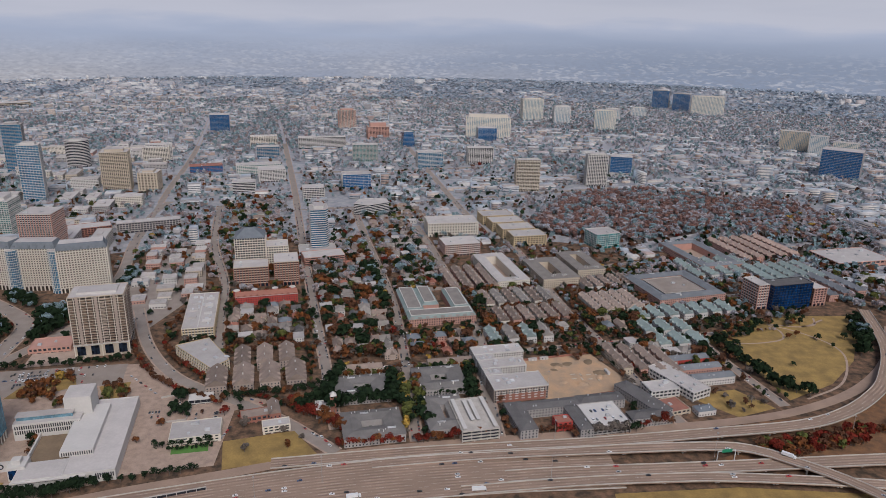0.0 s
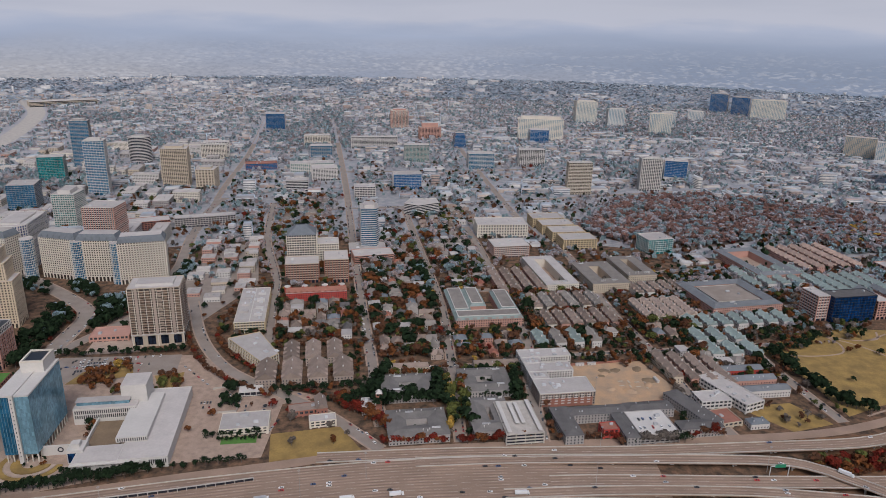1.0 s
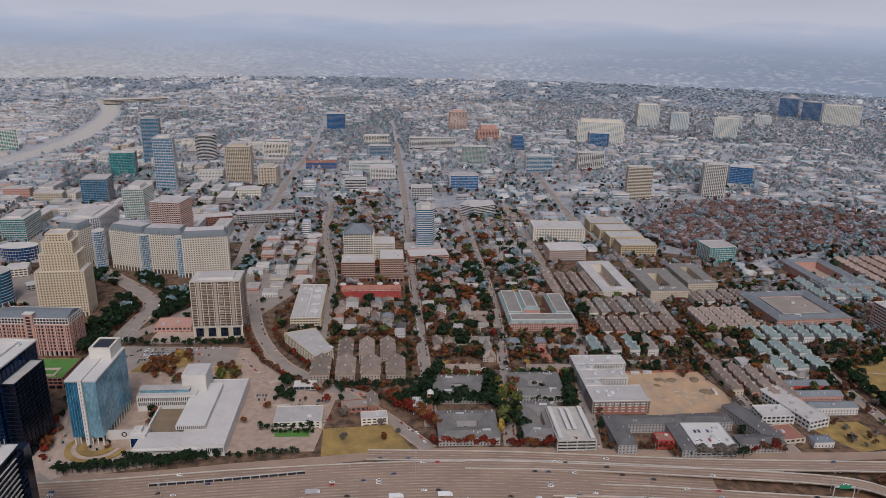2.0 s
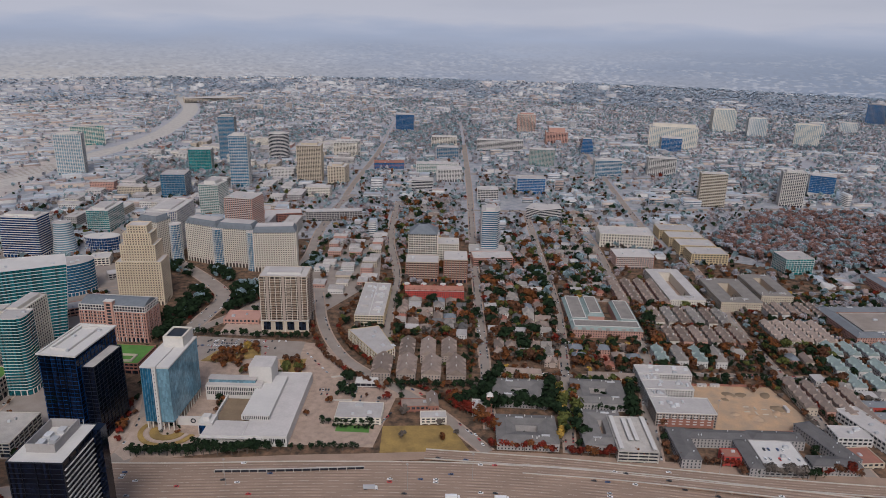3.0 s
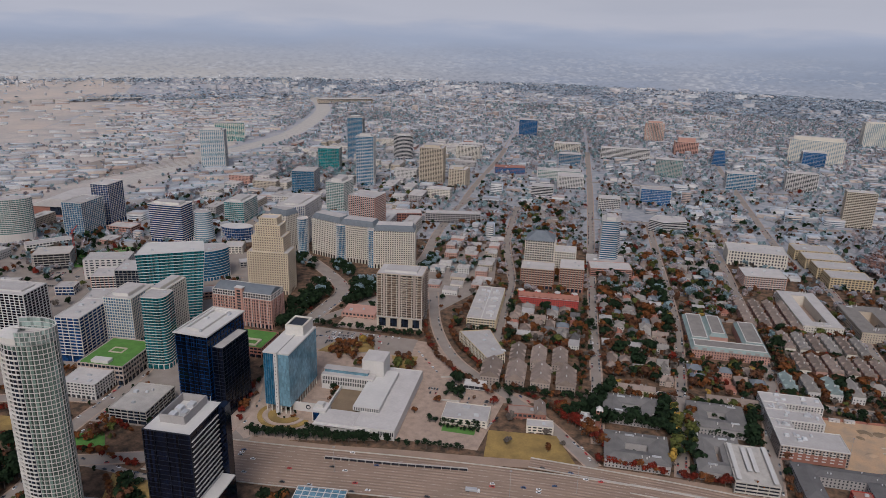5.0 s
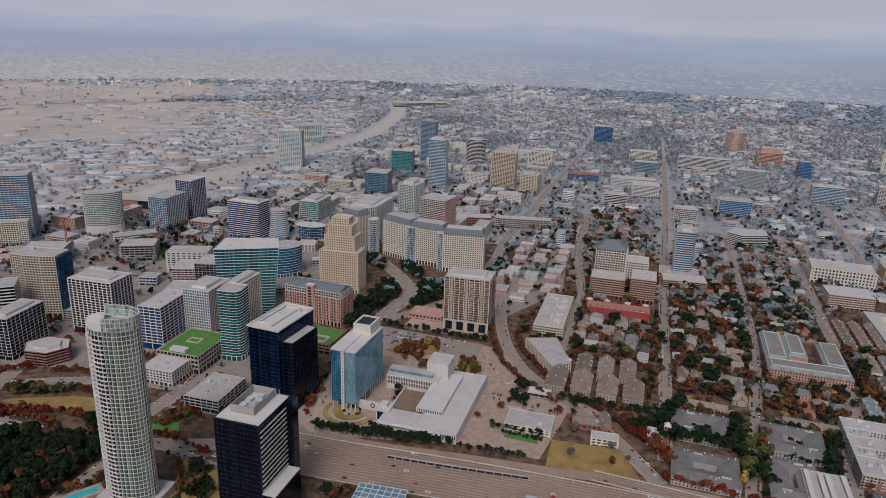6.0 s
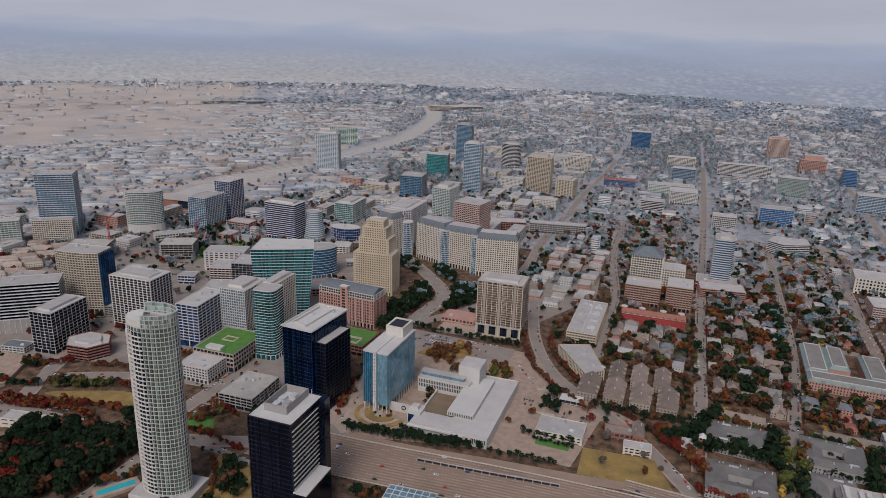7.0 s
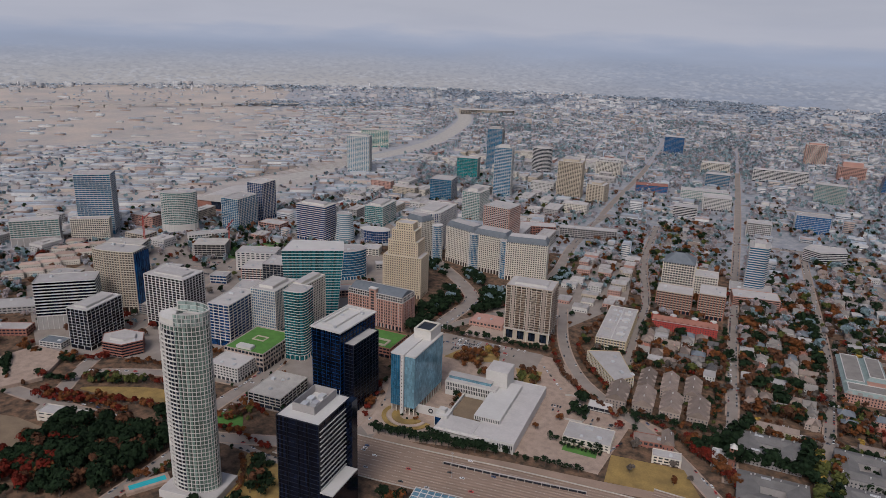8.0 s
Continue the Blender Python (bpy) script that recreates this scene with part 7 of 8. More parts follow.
for label, w, d, h, rise, roof, wall, hip, porch, chimney in (
        ("two-storey cream house with a brown hipped roof", 13, 11, 6.4, 3.4, SHINGLE_BROWN, TAUPE, 4.5, True, True),
        ("white wooden house with a grey gabled roof", 12, 9, 6.2, 4.0, SHINGLE, WHITE, 0.3, True, False),
        ("brick house with a dark grey hipped roof", 14, 11, 6.0, 3.6, SLATE, PINK, 5.0, False, True),
        ("tan house with a long brown gabled roof", 18, 9, 5.6, 3.6, SHINGLE_BROWN, TAN, 0.3, True, True),
        ("grey house with a charcoal gabled roof", 11, 9, 6.2, 3.8, SHINGLE_SLATE, GREYWALL, 0.3, True, False),
        ("white house with a warm grey hipped roof", 15, 12, 6.6, 3.4, SHINGLE, WHITE, 5.0, True, True),
        ("small brick house with a red-brown roof", 10, 9, 4.2, 3.0, material("red_tile_roof", (0.30, 0.12, 0.08), 0.9, vary=0.2), PINK, 3.0, False, True),
        ("white flat-roofed modern house", 14, 11, 7.0, 0.4, PALE_ROOF, WHITE, 0.2, False, False)):
    HOUSES.append([house_proto(label, w * 1.15, d * 1.15, h * 1.05, rise * 1.2, roof, wall, hip * 1.15, porch, chimney), w * 1.15, d * 1.15, 0])
count = 0


def put_house(k, x, y, rot):
    global count
    proto, w, d, used = HOUSES[k]
    if used:
        copy_thing(proto, pose(x, y, 0, 0, 0, rot))
    else:
        proto.matrix_world = pose(x, y, 0, 0, 0, rot)
    HOUSES[k][3] += 1
    count += 1
    occupy(x, y, w, d, rot, 0.5)


def settle(poly, du, dv, kinds, trees, colours, rot=GRID, tree_scale=0.85, odd=0.1):
    """Fills ground between streets with houses on plots and trees between them."""
    a = radians(rot)
    us = [x * math.cos(a) + y * math.sin(a) for x, y in poly]
    vs = [y * math.cos(a) - x * math.sin(a) for x, y in poly]
    u = min(us)
    while u < max(us):
        v = min(vs)
        while v < max(vs):
            p, q = u + rng.uniform(-1.5, 1.5), v + rng.uniform(-1.5, 1.5)
            x, y = p * math.cos(a) - q * math.sin(a), p * math.sin(a) + q * math.cos(a)
            if inside(x, y, poly) and is_free(x, y, 7) and rng.random() > odd:
                put_house(rng.choice(kinds), x, y, rot + rng.choice((0, 90, 90, 180)) + rng.uniform(-2, 2))
            v += dv
        u += du
    xs, ys = [p[0] for p in poly], [p[1] for p in poly]
    area = (max(xs) - min(xs)) * (max(ys) - min(ys))
    for _ in range(int(area / trees)):
        x, y = rng.uniform(min(xs), max(xs)), rng.uniform(min(ys), max(ys))
        if inside(x, y, poly) and is_free(x, y, 1.5):
            big = rng.random() < 0.16
            tree(x, y, pick(rng, [("green", 4), ("rust", 2), ("brown", 2), ("olive", 1)]) if big else pick(rng, colours), tree_scale * (rng.uniform(1.3, 1.75) if big else rng.uniform(0.6, 1.15)), 0, rng)


MID_WALLS = (CREAM, WHITE, TAN, PINK, GREYWALL, WHITE)


def midrise_block(x, y, w, d, h, rot, label="", category="building", group="town blocks"):
    """A plain flat-roofed block of the inner town."""
    t = thing("midrise_block" if not label else "shop_block", x, y, rot, label or rng.choice(("pale flat-roofed town block with rows of windows", "flat-roofed apartment block among street trees")), category, group)
    m = rng.choice(MID_WALLS)
    part("wall", Shape().prism(rect(w, d), 0, h), m, t)
    part("roof", Shape().ring(rect(w, d), rect(w - 0.8, d - 0.8), h, h + 0.9).prism(rect(w - 0.8, d - 0.8), h, h + 0.2).box(-w * 0.2, w * 0.1, -d * 0.1, d * 0.2, h, h + 2.2), PALE_ROOF, t)
    s = Shape()
    for i in range(int(h / 3.6)):
        z = i * 3.6 + 1.1
        for k in range(int(w / 3.4)):
            c = -w / 2 + (k + 0.5) * w / int(w / 3.4)
            s.box(c - 0.9, c + 0.9, -d / 2 - 0.08, d / 2 + 0.08, z, z + 1.7)
        for k in range(int(d / 3.4)):
            c = -d / 2 + (k + 0.5) * d / int(d / 3.4)
            s.box(-w / 2 - 0.08, w / 2 + 0.08, c - 0.9, c + 0.9, z, z + 1.7)
    tagged(part("window_band", s, WINDOW, t), kind="stuff")
    occupy(x, y, w, d, rot, 2)


def shops(poly, du, dv, rot=GRID):
    """Low flat-roofed shops and offices on paved plots, with parked cars and a few trees between."""
    a = radians(rot)
    us = [x * math.cos(a) + y * math.sin(a) for x, y in poly]
    vs = [y * math.cos(a) - x * math.sin(a) for x, y in poly]
    u = min(us)
    while u < max(us):
        v = min(vs)
        while v < max(vs):
            p, q = u + rng.uniform(-4, 4), v + rng.uniform(-4, 4)
            x, y = p * math.cos(a) - q * math.sin(a), p * math.sin(a) + q * math.cos(a)
            if inside(x, y, poly) and is_free(x, y, 9) and rng.random() > 0.12:
                midrise_block(x, y, rng.uniform(0.5, 0.72) * du, rng.uniform(0.5, 0.72) * dv, rng.choice((5, 6, 7, 8, 11)), rot + rng.choice((0, 0, 90)), "low flat-roofed shop on a paved plot", "shop", "low shops")
            v += dv
        u += du


ALL = list(range(8))
settle([(-285, 760), (-150, 790), (-175, 890), (-310, 880)], 16, 18, ALL, 24, AUTUMN, tree_scale=0.9)
settle([(-128, 730), (-40, 748), (-50, 800), (-145, 780)], 15, 20, [0, 1, 3, 4], 24, AUTUMN, tree_scale=1.0)
settle([(-150, 785), (-55, 812), (-80, 945), (-188, 925)], 17, 20, ALL, 22, AUTUMN, tree_scale=0.95)
settle([(-190, 925), (-82, 950), (-140, 1210), (-235, 1130)], 18, 22, ALL, 22, AUTUMN, tree_scale=1.0)
settle([(-50, 960), (-5, 985), (-40, 1250), (-130, 1230)], 18, 22, ALL, 22, AUTUMN, tree_scale=1.0)
settle([(-40, 745), (40, 765), (45, 830), (-48, 808)], 16, 20, [0, 2, 3, 6], 18, AUTUMN)
settle([(55, 840), (160, 880), (140, 990), (30, 965)], 17, 18, [0, 2, 3, 5], 20, AUTUMN)
settle([(55, 770), (150, 800), (168, 870), (55, 830)], 16, 18, [0, 1, 2, 5, 7], 20, AUTUMN)
settle([(175, 810), (260, 830), (300, 910), (170, 880)], 16, 18, [2, 3, 5], 22, GARDEN)
settle([(205, 690), (330, 720), (330, 800), (230, 790)], 18, 18, [2, 5, 7], 24, GARDEN)
settle([(-320, 980), (-250, 1000), (-360, 1500), (-480, 1400)], 24, 26, ALL, 40, AUTUMN)
settle([(-150, 1240), (0, 1290), (-70, 1450), (-180, 1420)], 26, 28, [0, 3, 5, 7], 60, AUTUMN)
patch("plaza", [(-466, 800), (-372, 812), (-345, 950), (-405, 1130), (-480, 1130), (-462, 900)][::-1], STREET, "asphalt plots and car parks round low shops", 0.04)
shops([(-470, 790), (-350, 800), (-335, 960), (-410, 1170), (-490, 1150), (-460, 890)], 35, 29)
grove([(-470, 790), (-350, 800), (-335, 960), (-410, 1170), (-490, 1150), (-460, 890)], 60, [("green", 4), ("brown", 3), ("rust", 1)], 0.7, 1)
grove([(-360, 900), (-345, 790), (-300, 740), (-235, 760), (-255, 800), (-290, 900), (-330, 940)], 50, AUTUMN, 0.7, 1)
# garden trees through the apartment rows, and the big wooded creek
grove([(240, 760), (480, 860), (620, 1060), (560, 1180), (250, 1080), (200, 900)], 420, GARDEN, 0.75, 1.2)
grove([(-330, 760), (60, 760), (330, 930), (250, 1150), (-100, 1180), (-330, 1000)], 420, AUTUMN, 0.75, 1.2)
patch("woodland_floor", [(157, 1301), (272, 1215), (376, 1226), (523, 1306), (632, 1252), (732, 1230), (799, 1392), (781, 1518), (637, 1582), (488, 1640), (285, 1565), (212, 1447)][::-1], LITTER, "leaf-strewn floor of the wooded creek", 0.09)
grove([(157, 1301), (272, 1215), (376, 1226), (523, 1306), (632, 1252), (732, 1230), (799, 1392), (781, 1518), (637, 1582), (488, 1640), (285, 1565), (212, 1447)], 2600, [("russet", 55), ("winter", 20), ("cedar", 20), ("oak", 12)], 1.0, 1)
grove([(590, 1365), (852, 1449), (900, 1300), (760, 1210), (650, 1250)], 260, [("brown", 3), ("bare", 3), ("green", 2), ("gold", 1)], 1.0, 1)
grove([(560, 900), (620, 900), (760, 1200), (690, 1220), (600, 1020)], 90, GARDEN, 1.0, 1)
grove([(-480, 880), (-330, 990), (-430, 1380), (-560, 1380)], 150, AUTUMN, 0.8, 1)
grove([(-760, 1000), (-590, 1130), (-640, 1500), (-860, 1500), (-900, 1100)], 360, GARDEN, 0.85, 1)
grove([(50, 760), (330, 720), (420, 860), (330, 1080), (30, 1000)], 520, GARDEN, 0.55, 0.9)
grove([(250, 860), (620, 950), (640, 1150), (380, 1130), (200, 1000)], 420, GARDEN, 0.55, 0.9)
grove([(-20, 730), (200, 800), (180, 1000), (-40, 960)], 260, AUTUMN, 0.55, 0.9)
grove([(-1300, 560), (-900, 420), (-700, 700), (-900, 1000), (-1300, 1000)], 240, GARDEN, 0.7, 2)
grove([(-1000, 250), (-820, 330), (-700, 470), (-900, 520), (-1100, 400)], 90, [("green", 2), ("red", 1), ("brown", 2)], 0.8, 2)

# ---------------------------------------------------------------- the spread of the town to the horizon
# close greys and a blue sheen put haze into the far town's colours
ROOFS = island_palette("far_roofs", [(0.42, 0.40, 0.385), (0.33, 0.32, 0.315), (0.48, 0.46, 0.44), (0.28, 0.265, 0.26), (0.42, 0.365, 0.33), (0.31, 0.305, 0.31), (0.45, 0.435, 0.42), (0.37, 0.285, 0.25)], sheen=0.35)
WALLS = island_palette("far_walls", [(0.50, 0.46, 0.41), (0.34, 0.25, 0.20), (0.54, 0.52, 0.49), (0.34, 0.33, 0.32), (0.46, 0.38, 0.31), (0.46, 0.45, 0.44), (0.30, 0.28, 0.27)], sheen=0.7)
BANDS = island_palette("far_windows", [(0.06, 0.065, 0.075), (0.04, 0.06, 0.09), (0.09, 0.09, 0.09)], 0.25, sheen=1.0)
roofs, walls, bands = [], [], []


def far_block(x, y, w, d, h, rot):
    a = radians(rot)
    c, s = math.cos(a), math.sin(a)
    for store, grow, z0, z1 in ((walls, 0.0, 0.0, h), (roofs, 0.5, h, h + 0.8)):
        q = [(x + p * c - r * s, y + p * s + r * c) for p, r in rect(w + grow, d + grow)]
        store.append(np.array([(*p, z0) for p in q] + [(*p, z1) for p in q]))
    for k in range(int(h / 4) if h > 8 else 0):
        q = [(x + p * c - r * s, y + p * s + r * c) for p, r in rect(w + 0.15, d + 0.15)]
        bands.append(np.array([(*p, k * 4 + 1.4) for p in q] + [(*p, k * 4 + 3.0) for p in q]))
    if rng.random() < 0.4:
        p, q = rng.uniform(-0.3, 0.3) * w, rng.uniform(-0.3, 0.3) * d
        o = [(x + p * c - q * s + i * c - j * s, y + p * s + q * c + i * s + j * c) for i, j in rect(w * 0.2, d * 0.22)]
        roofs.append(np.array([(*e, h + 0.8) for e in o] + [(*e, h + 3) for e in o]))


def zone(x, y):
    """What covers the ground far out: works, woods or mixed streets."""
    az = math.degrees(math.atan2(-x, y))
    r = math.hypot(x, y)
    n = noise.noise((x / 420, y / 420, 3.0))
    if az > 38 and r > 1500 and x < -1150:
        if az > 49 + 9 * n and r > 2500 + 500 * n:
            return "field"
        return "works"
    if az < 2 and r > 2620 + 260 * n:
        return "thin"
    if n > 0.24:
        return "woods"
    return "streets"


FIELD = material("dry_river_field", (0.45, 0.36, 0.28), 0.95, vary=0.2, size=190, fine=14, second=(0.33, 0.285, 0.245), sheen=0.2)
YARD = material("pale_works_ground", (0.46, 0.385, 0.325), 0.95, vary=0.25, size=60, fine=6, second=(0.33, 0.30, 0.27), sheen=0.1)
patch("field", [(-4650, 900), (-4565, 1483), (-4157, 2400), (-3560, 3220), (-2700, 2300), (-2250, 1600), (-2300, 800)][::-1], FIELD, "dry tan river plain", 0.25)
patch("yard", [(-2300, 700), (-2250, 1600), (-2650, 2350), (-1900, 2300), (-1500, 1700), (-1230, 1050), (-1500, 500)][::-1], YARD, "pale ground of works and rail yards", 0.12)
FAR_ROAD = [(-1330, 900), (-1375, 1200), (-1425, 1500), (-1450, 1780), (-1510, 2030), (-1690, 2430), (-1850, 2700), (-2110, 3000), (-2500, 3350), (-2890, 3770), (-3080, 4040)]
street(FAR_ROAD, 62, False, "road", CONCRETE)
FAR_LINE = np.array([p[:2] for p in smooth(FAR_ROAD, 20)])
AVENUES = np.array([p[:2] for c, _, _ in STREETS[:15] for p in c if p[1] > 1100])
patch("parking_lot", [(-1642, 1368), (-1499, 1392), (-1465, 1301), (-1450, 1127), (-1600, 1150)][::-1], STREET, "grey asphalt parking lot beside the far freeway", 0.16)


def clear(x, y, gap):
    """Whether a spot keeps off the far freeway and the long avenues."""
    if x < -1200 and np.abs(FAR_LINE - (x, y)).sum(1).min() < 44 + gap:
        return False
    return x < -1200 or np.abs(AVENUES - (x, y)).sum(1).min() > gap + 5


a = radians(GRID)
midrise = 0
u = -4900
while u < 4900:
    v = 800.0
    while v < 5200:
        p, q = u + rng.uniform(-9, 9), v + rng.uniform(-9, 9)
        x, y = p * math.cos(a) - q * math.sin(a), p * math.sin(a) + q * math.cos(a)
        r, az = math.hypot(x, y), math.degrees(math.atan2(-x, y))
        near_limit = 1180 if az < 22 else 1250
        if near_limit < r < 3900 and -40 < az < 76 and is_free(x, y, 10) and clear(x, y, 26):
            kind = zone(x, y)
            creek = 150 < x < 800 and 1200 < y < 1600
            if kind == "works" and rng.random() < 0.52:
                far_block(x, y, rng.uniform(24, 74), rng.uniform(14, 34), rng.uniform(4, 7.5), GRID + 28)
            elif kind == "field" and rng.random() < 0.1:
                far_block(x, y, rng.uniform(20, 60), rng.uniform(10, 24), rng.uniform(4, 6), GRID + 28)
            elif kind == "streets" and not creek:
                if r < 2300 and midrise < 90 and rng.random() < 0.3:
                    midrise_block(x, y, rng.uniform(26, 62), rng.uniform(18, 32), rng.choice((8, 11, 11, 14, 14, 18, 22)), GRID + rng.choice((0, 90)))
                    midrise += 1
                elif rng.random() < 0.62:
                    big = rng.random()
                    h = rng.uniform(4, 7) if big < 0.72 else rng.uniform(8, 15) if big < 0.97 else rng.uniform(16, 30)
                    wide = 1.4 if az < 0 else 1.0
                    far_block(x, y, rng.uniform(12, 40) * wide, rng.uniform(10, 30), h, GRID + rng.choice((0, 0, 90, 0)))
            elif kind in ("woods", "thin") and not creek and rng.random() < (0.2 if kind == "woods" else 0.4):
                far_block(x, y, rng.uniform(10, 28), rng.uniform(9, 18), rng.uniform(4, 8), GRID + rng.uniform(-20, 20))
        v += 38
    u += 40
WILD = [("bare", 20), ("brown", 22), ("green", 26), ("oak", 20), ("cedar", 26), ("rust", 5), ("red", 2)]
# the outer mix holds only leaf colours with painted haze
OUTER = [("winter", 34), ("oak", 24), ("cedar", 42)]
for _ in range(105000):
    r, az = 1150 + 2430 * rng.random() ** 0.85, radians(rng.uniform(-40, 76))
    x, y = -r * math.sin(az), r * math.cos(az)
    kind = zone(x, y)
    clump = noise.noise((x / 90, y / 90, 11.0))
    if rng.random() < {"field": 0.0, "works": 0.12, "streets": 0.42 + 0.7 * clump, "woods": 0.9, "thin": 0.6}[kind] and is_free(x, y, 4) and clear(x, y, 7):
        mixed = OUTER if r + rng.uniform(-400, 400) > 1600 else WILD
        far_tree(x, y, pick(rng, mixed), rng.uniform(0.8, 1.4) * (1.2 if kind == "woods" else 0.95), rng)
# farther out: works, estates and woods, with haze put into their colours
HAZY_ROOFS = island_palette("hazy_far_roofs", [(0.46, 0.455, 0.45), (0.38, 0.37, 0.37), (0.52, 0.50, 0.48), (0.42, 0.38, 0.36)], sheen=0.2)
HAZY_WOODS = leaf("haze_tinted_woods", (0.20, 0.185, 0.18), (0.15, 0.145, 0.145), 1.0)
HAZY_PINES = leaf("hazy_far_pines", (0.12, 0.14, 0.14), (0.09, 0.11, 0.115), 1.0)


def outskirts(x, y):
    """How much of the ground is built over, and how much is wooded."""
    az, r = math.degrees(math.atan2(-x, y)), math.hypot(x, y)
    n = noise.noise((x / 900, y / 900, 7.0)) + 0.5 * noise.noise((x / 300, y / 300, 2.0))
    if az > 48 + 9 * n and r < 4700 + 500 * n:
        return 0.10, 0.05
    if az < 6 + 8 * n and r > 3300:
        return (0.10, 1.0) if n < 0.3 else (0.45, 0.5)
    return (0.18, 0.9) if n > 0.12 else (0.62, 0.3)


outer_blocks, outer_woods = [], {"woods": [], "pines": []}
u = -4900
while u < 4900:
    v = 1000.0
    while v < 5200:
        p, q = u + rng.uniform(-24, 24), v + rng.uniform(-24, 24)
        x, y = p * math.cos(a) - q * math.sin(a), p * math.sin(a) + q * math.cos(a)
        r, az = math.hypot(x, y), math.degrees(math.atan2(-x, y))
        if 3850 < r < 4830 and -40 < az < 76 and rng.random() < outskirts(x, y)[0]:
            w, d, h = rng.uniform(18, 70), rng.uniform(14, 36), rng.choice((5, 6, 7, 8, 9, 12, 12, 26)) * rng.uniform(0.8, 1.2)
            c, e = math.cos(radians(GRID + rng.choice((0, 90)))), math.sin(radians(GRID))
            o = [(x + i * c - j * e, y + i * e + j * c) for i, j in rect(w, d)]
            outer_blocks.append(np.array([(*k, 0.0) for k in o] + [(*k, h) for k in o]))
        v += 60
    u += 60
for _ in range(16000):
    r, az = math.sqrt(rng.uniform(3550 ** 2, 4830 ** 2)), radians(rng.uniform(-40, 76))
    x, y = -r * math.sin(az), r * math.cos(az)
    if rng.random() < outskirts(x, y)[1]:
        k = "pines" if rng.random() < 0.5 else "woods"
        for _ in range(3):
            g, z, w = rng.uniform(0, 6.28), rng.uniform(5, 13), rng.uniform(5, 11)
            px, py = x + rng.uniform(-14, 14), y + rng.uniform(-14, 14)
            ca, sa = math.cos(g) * w, math.sin(g) * w
            outer_woods[k].append(((px - ca, py - sa, z - rng.uniform(1, 5)), (px + sa, py - ca, z + rng.uniform(-3, 3)), (px + ca, py + sa, z + rng.uniform(0, 3)), (px - sa, py + ca, z - rng.uniform(0, 4))))
for k, mat, label in (("woods", HAZY_WOODS, "grey leafless far woods with haze in their colour"), ("pines", HAZY_PINES, "blue-grey far woods with haze in their colour")):
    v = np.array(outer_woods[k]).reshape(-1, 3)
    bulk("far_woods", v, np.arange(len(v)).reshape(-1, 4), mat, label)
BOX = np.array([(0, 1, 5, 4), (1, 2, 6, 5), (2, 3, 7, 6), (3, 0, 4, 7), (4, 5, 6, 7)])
for nm, store, mat, label in (("outer_buildings", outer_blocks, HAZY_ROOFS, "low halls and estates far out, haze in their pale colour"), ("far_roofs", roofs, ROOFS, "flat pale and grey roofs of the spreading town"), ("far_buildings", walls, WALLS, "low buildings of the spreading town"), ("far_window_bands", bands, BANDS, "window bands of the spreading town")):
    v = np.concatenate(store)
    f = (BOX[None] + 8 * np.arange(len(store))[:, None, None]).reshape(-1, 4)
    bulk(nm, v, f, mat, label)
for k in range(6):
    structure("track", ribbon(smooth([(-1480 - k * 16, 420), (-1500 - k * 16, 860), (-1420 - k * 16, 1300), (-1330 - k * 14, 1600)]), 1.6, -1.6, 0.12, 0.35), STREET, "railway track on ballast")
c = smooth([(-3300, 1050, 0), (-3130, 1620, 0), (-2870, 2120, 0), (-2640, 2400, 0)], 50)
structure("road", ribbon(c, 9, -9, 14, 16), CONCRETE, "long pale viaduct across the river plain")
for p in c[::2]:
    t = thing("bridge_column", p[0], p[1], 20, "pale concrete pier of the far viaduct", "column", "far viaduct piers")
    part("shaft", Shape().box(-3, 3, -2, 2, 0, 14), CONCRETE, t)
tower("exhibition_hall", "broad tan exhibition hall with dark windows", "hall", -1860, 2900, 40, (260, 70), 20, TAN, GLASS_DARK, fh=6, sp=0.5, bay=12, pier=0.5, base=4, units=0)
grow_loose()

# ---------------------------------------------------------------- vehicles and street furniture
PAINT = [material(n, c, 0.3, vary=0.05, spec=0.6) for n, c in (("white_paint", (0.72, 0.72, 0.71)), ("black_paint", (0.02, 0.02, 0.022)), ("silver_paint", (0.38, 0.39, 0.40)), ("red_paint", (0.42, 0.03, 0.025)), ("blue_paint", (0.04, 0.07, 0.16)))]
TYRE = material("black_rubber", (0.02, 0.02, 0.02), 0.9, vary=0.1)
CARS = []


def wheel_mesh():
    s = Shape()
    n = 12
    s.add([(0.34 * math.cos(k * math.pi / 6), w, 0.34 * math.sin(k * math.pi / 6)) for w in (-0.12, 0.12) for k in range(n)],
          [(k, (k + 1) % n, n + (k + 1) % n, n + k) for k in range(n)] + [tuple(range(n))[::-1], tuple(range(n, 2 * n))])
    return s.mesh("wheel", TYRE)


WHEEL = wheel_mesh()


def car_proto(colour, paint):
    t = thing("car", 0, -950, 0, f"{colour} car on the road", "car", "cars")
    s = Shape().prism([(-2.25, -0.88), (2.2, -0.88), (2.35, -0.5), (2.35, 0.5), (2.2, 0.88), (-2.25, 0.88)], 0.28, 0.82, True, True)
    part("body", s, paint, t)
    part("greenhouse", Shape().prism([(-1.7, -0.8), (1.0, -0.8), (1.0, 0.8), (-1.7, 0.8)], 0.82, 1.4, False, False, [(-1.2, -0.66), (0.3, -0.66), (0.3, 0.66), (-1.2, 0.66)]), WINDOW, t)
    part("roof", Shape().box(-1.22, 0.32, -0.67, 0.67, 1.4, 1.46), paint, t)
    return t


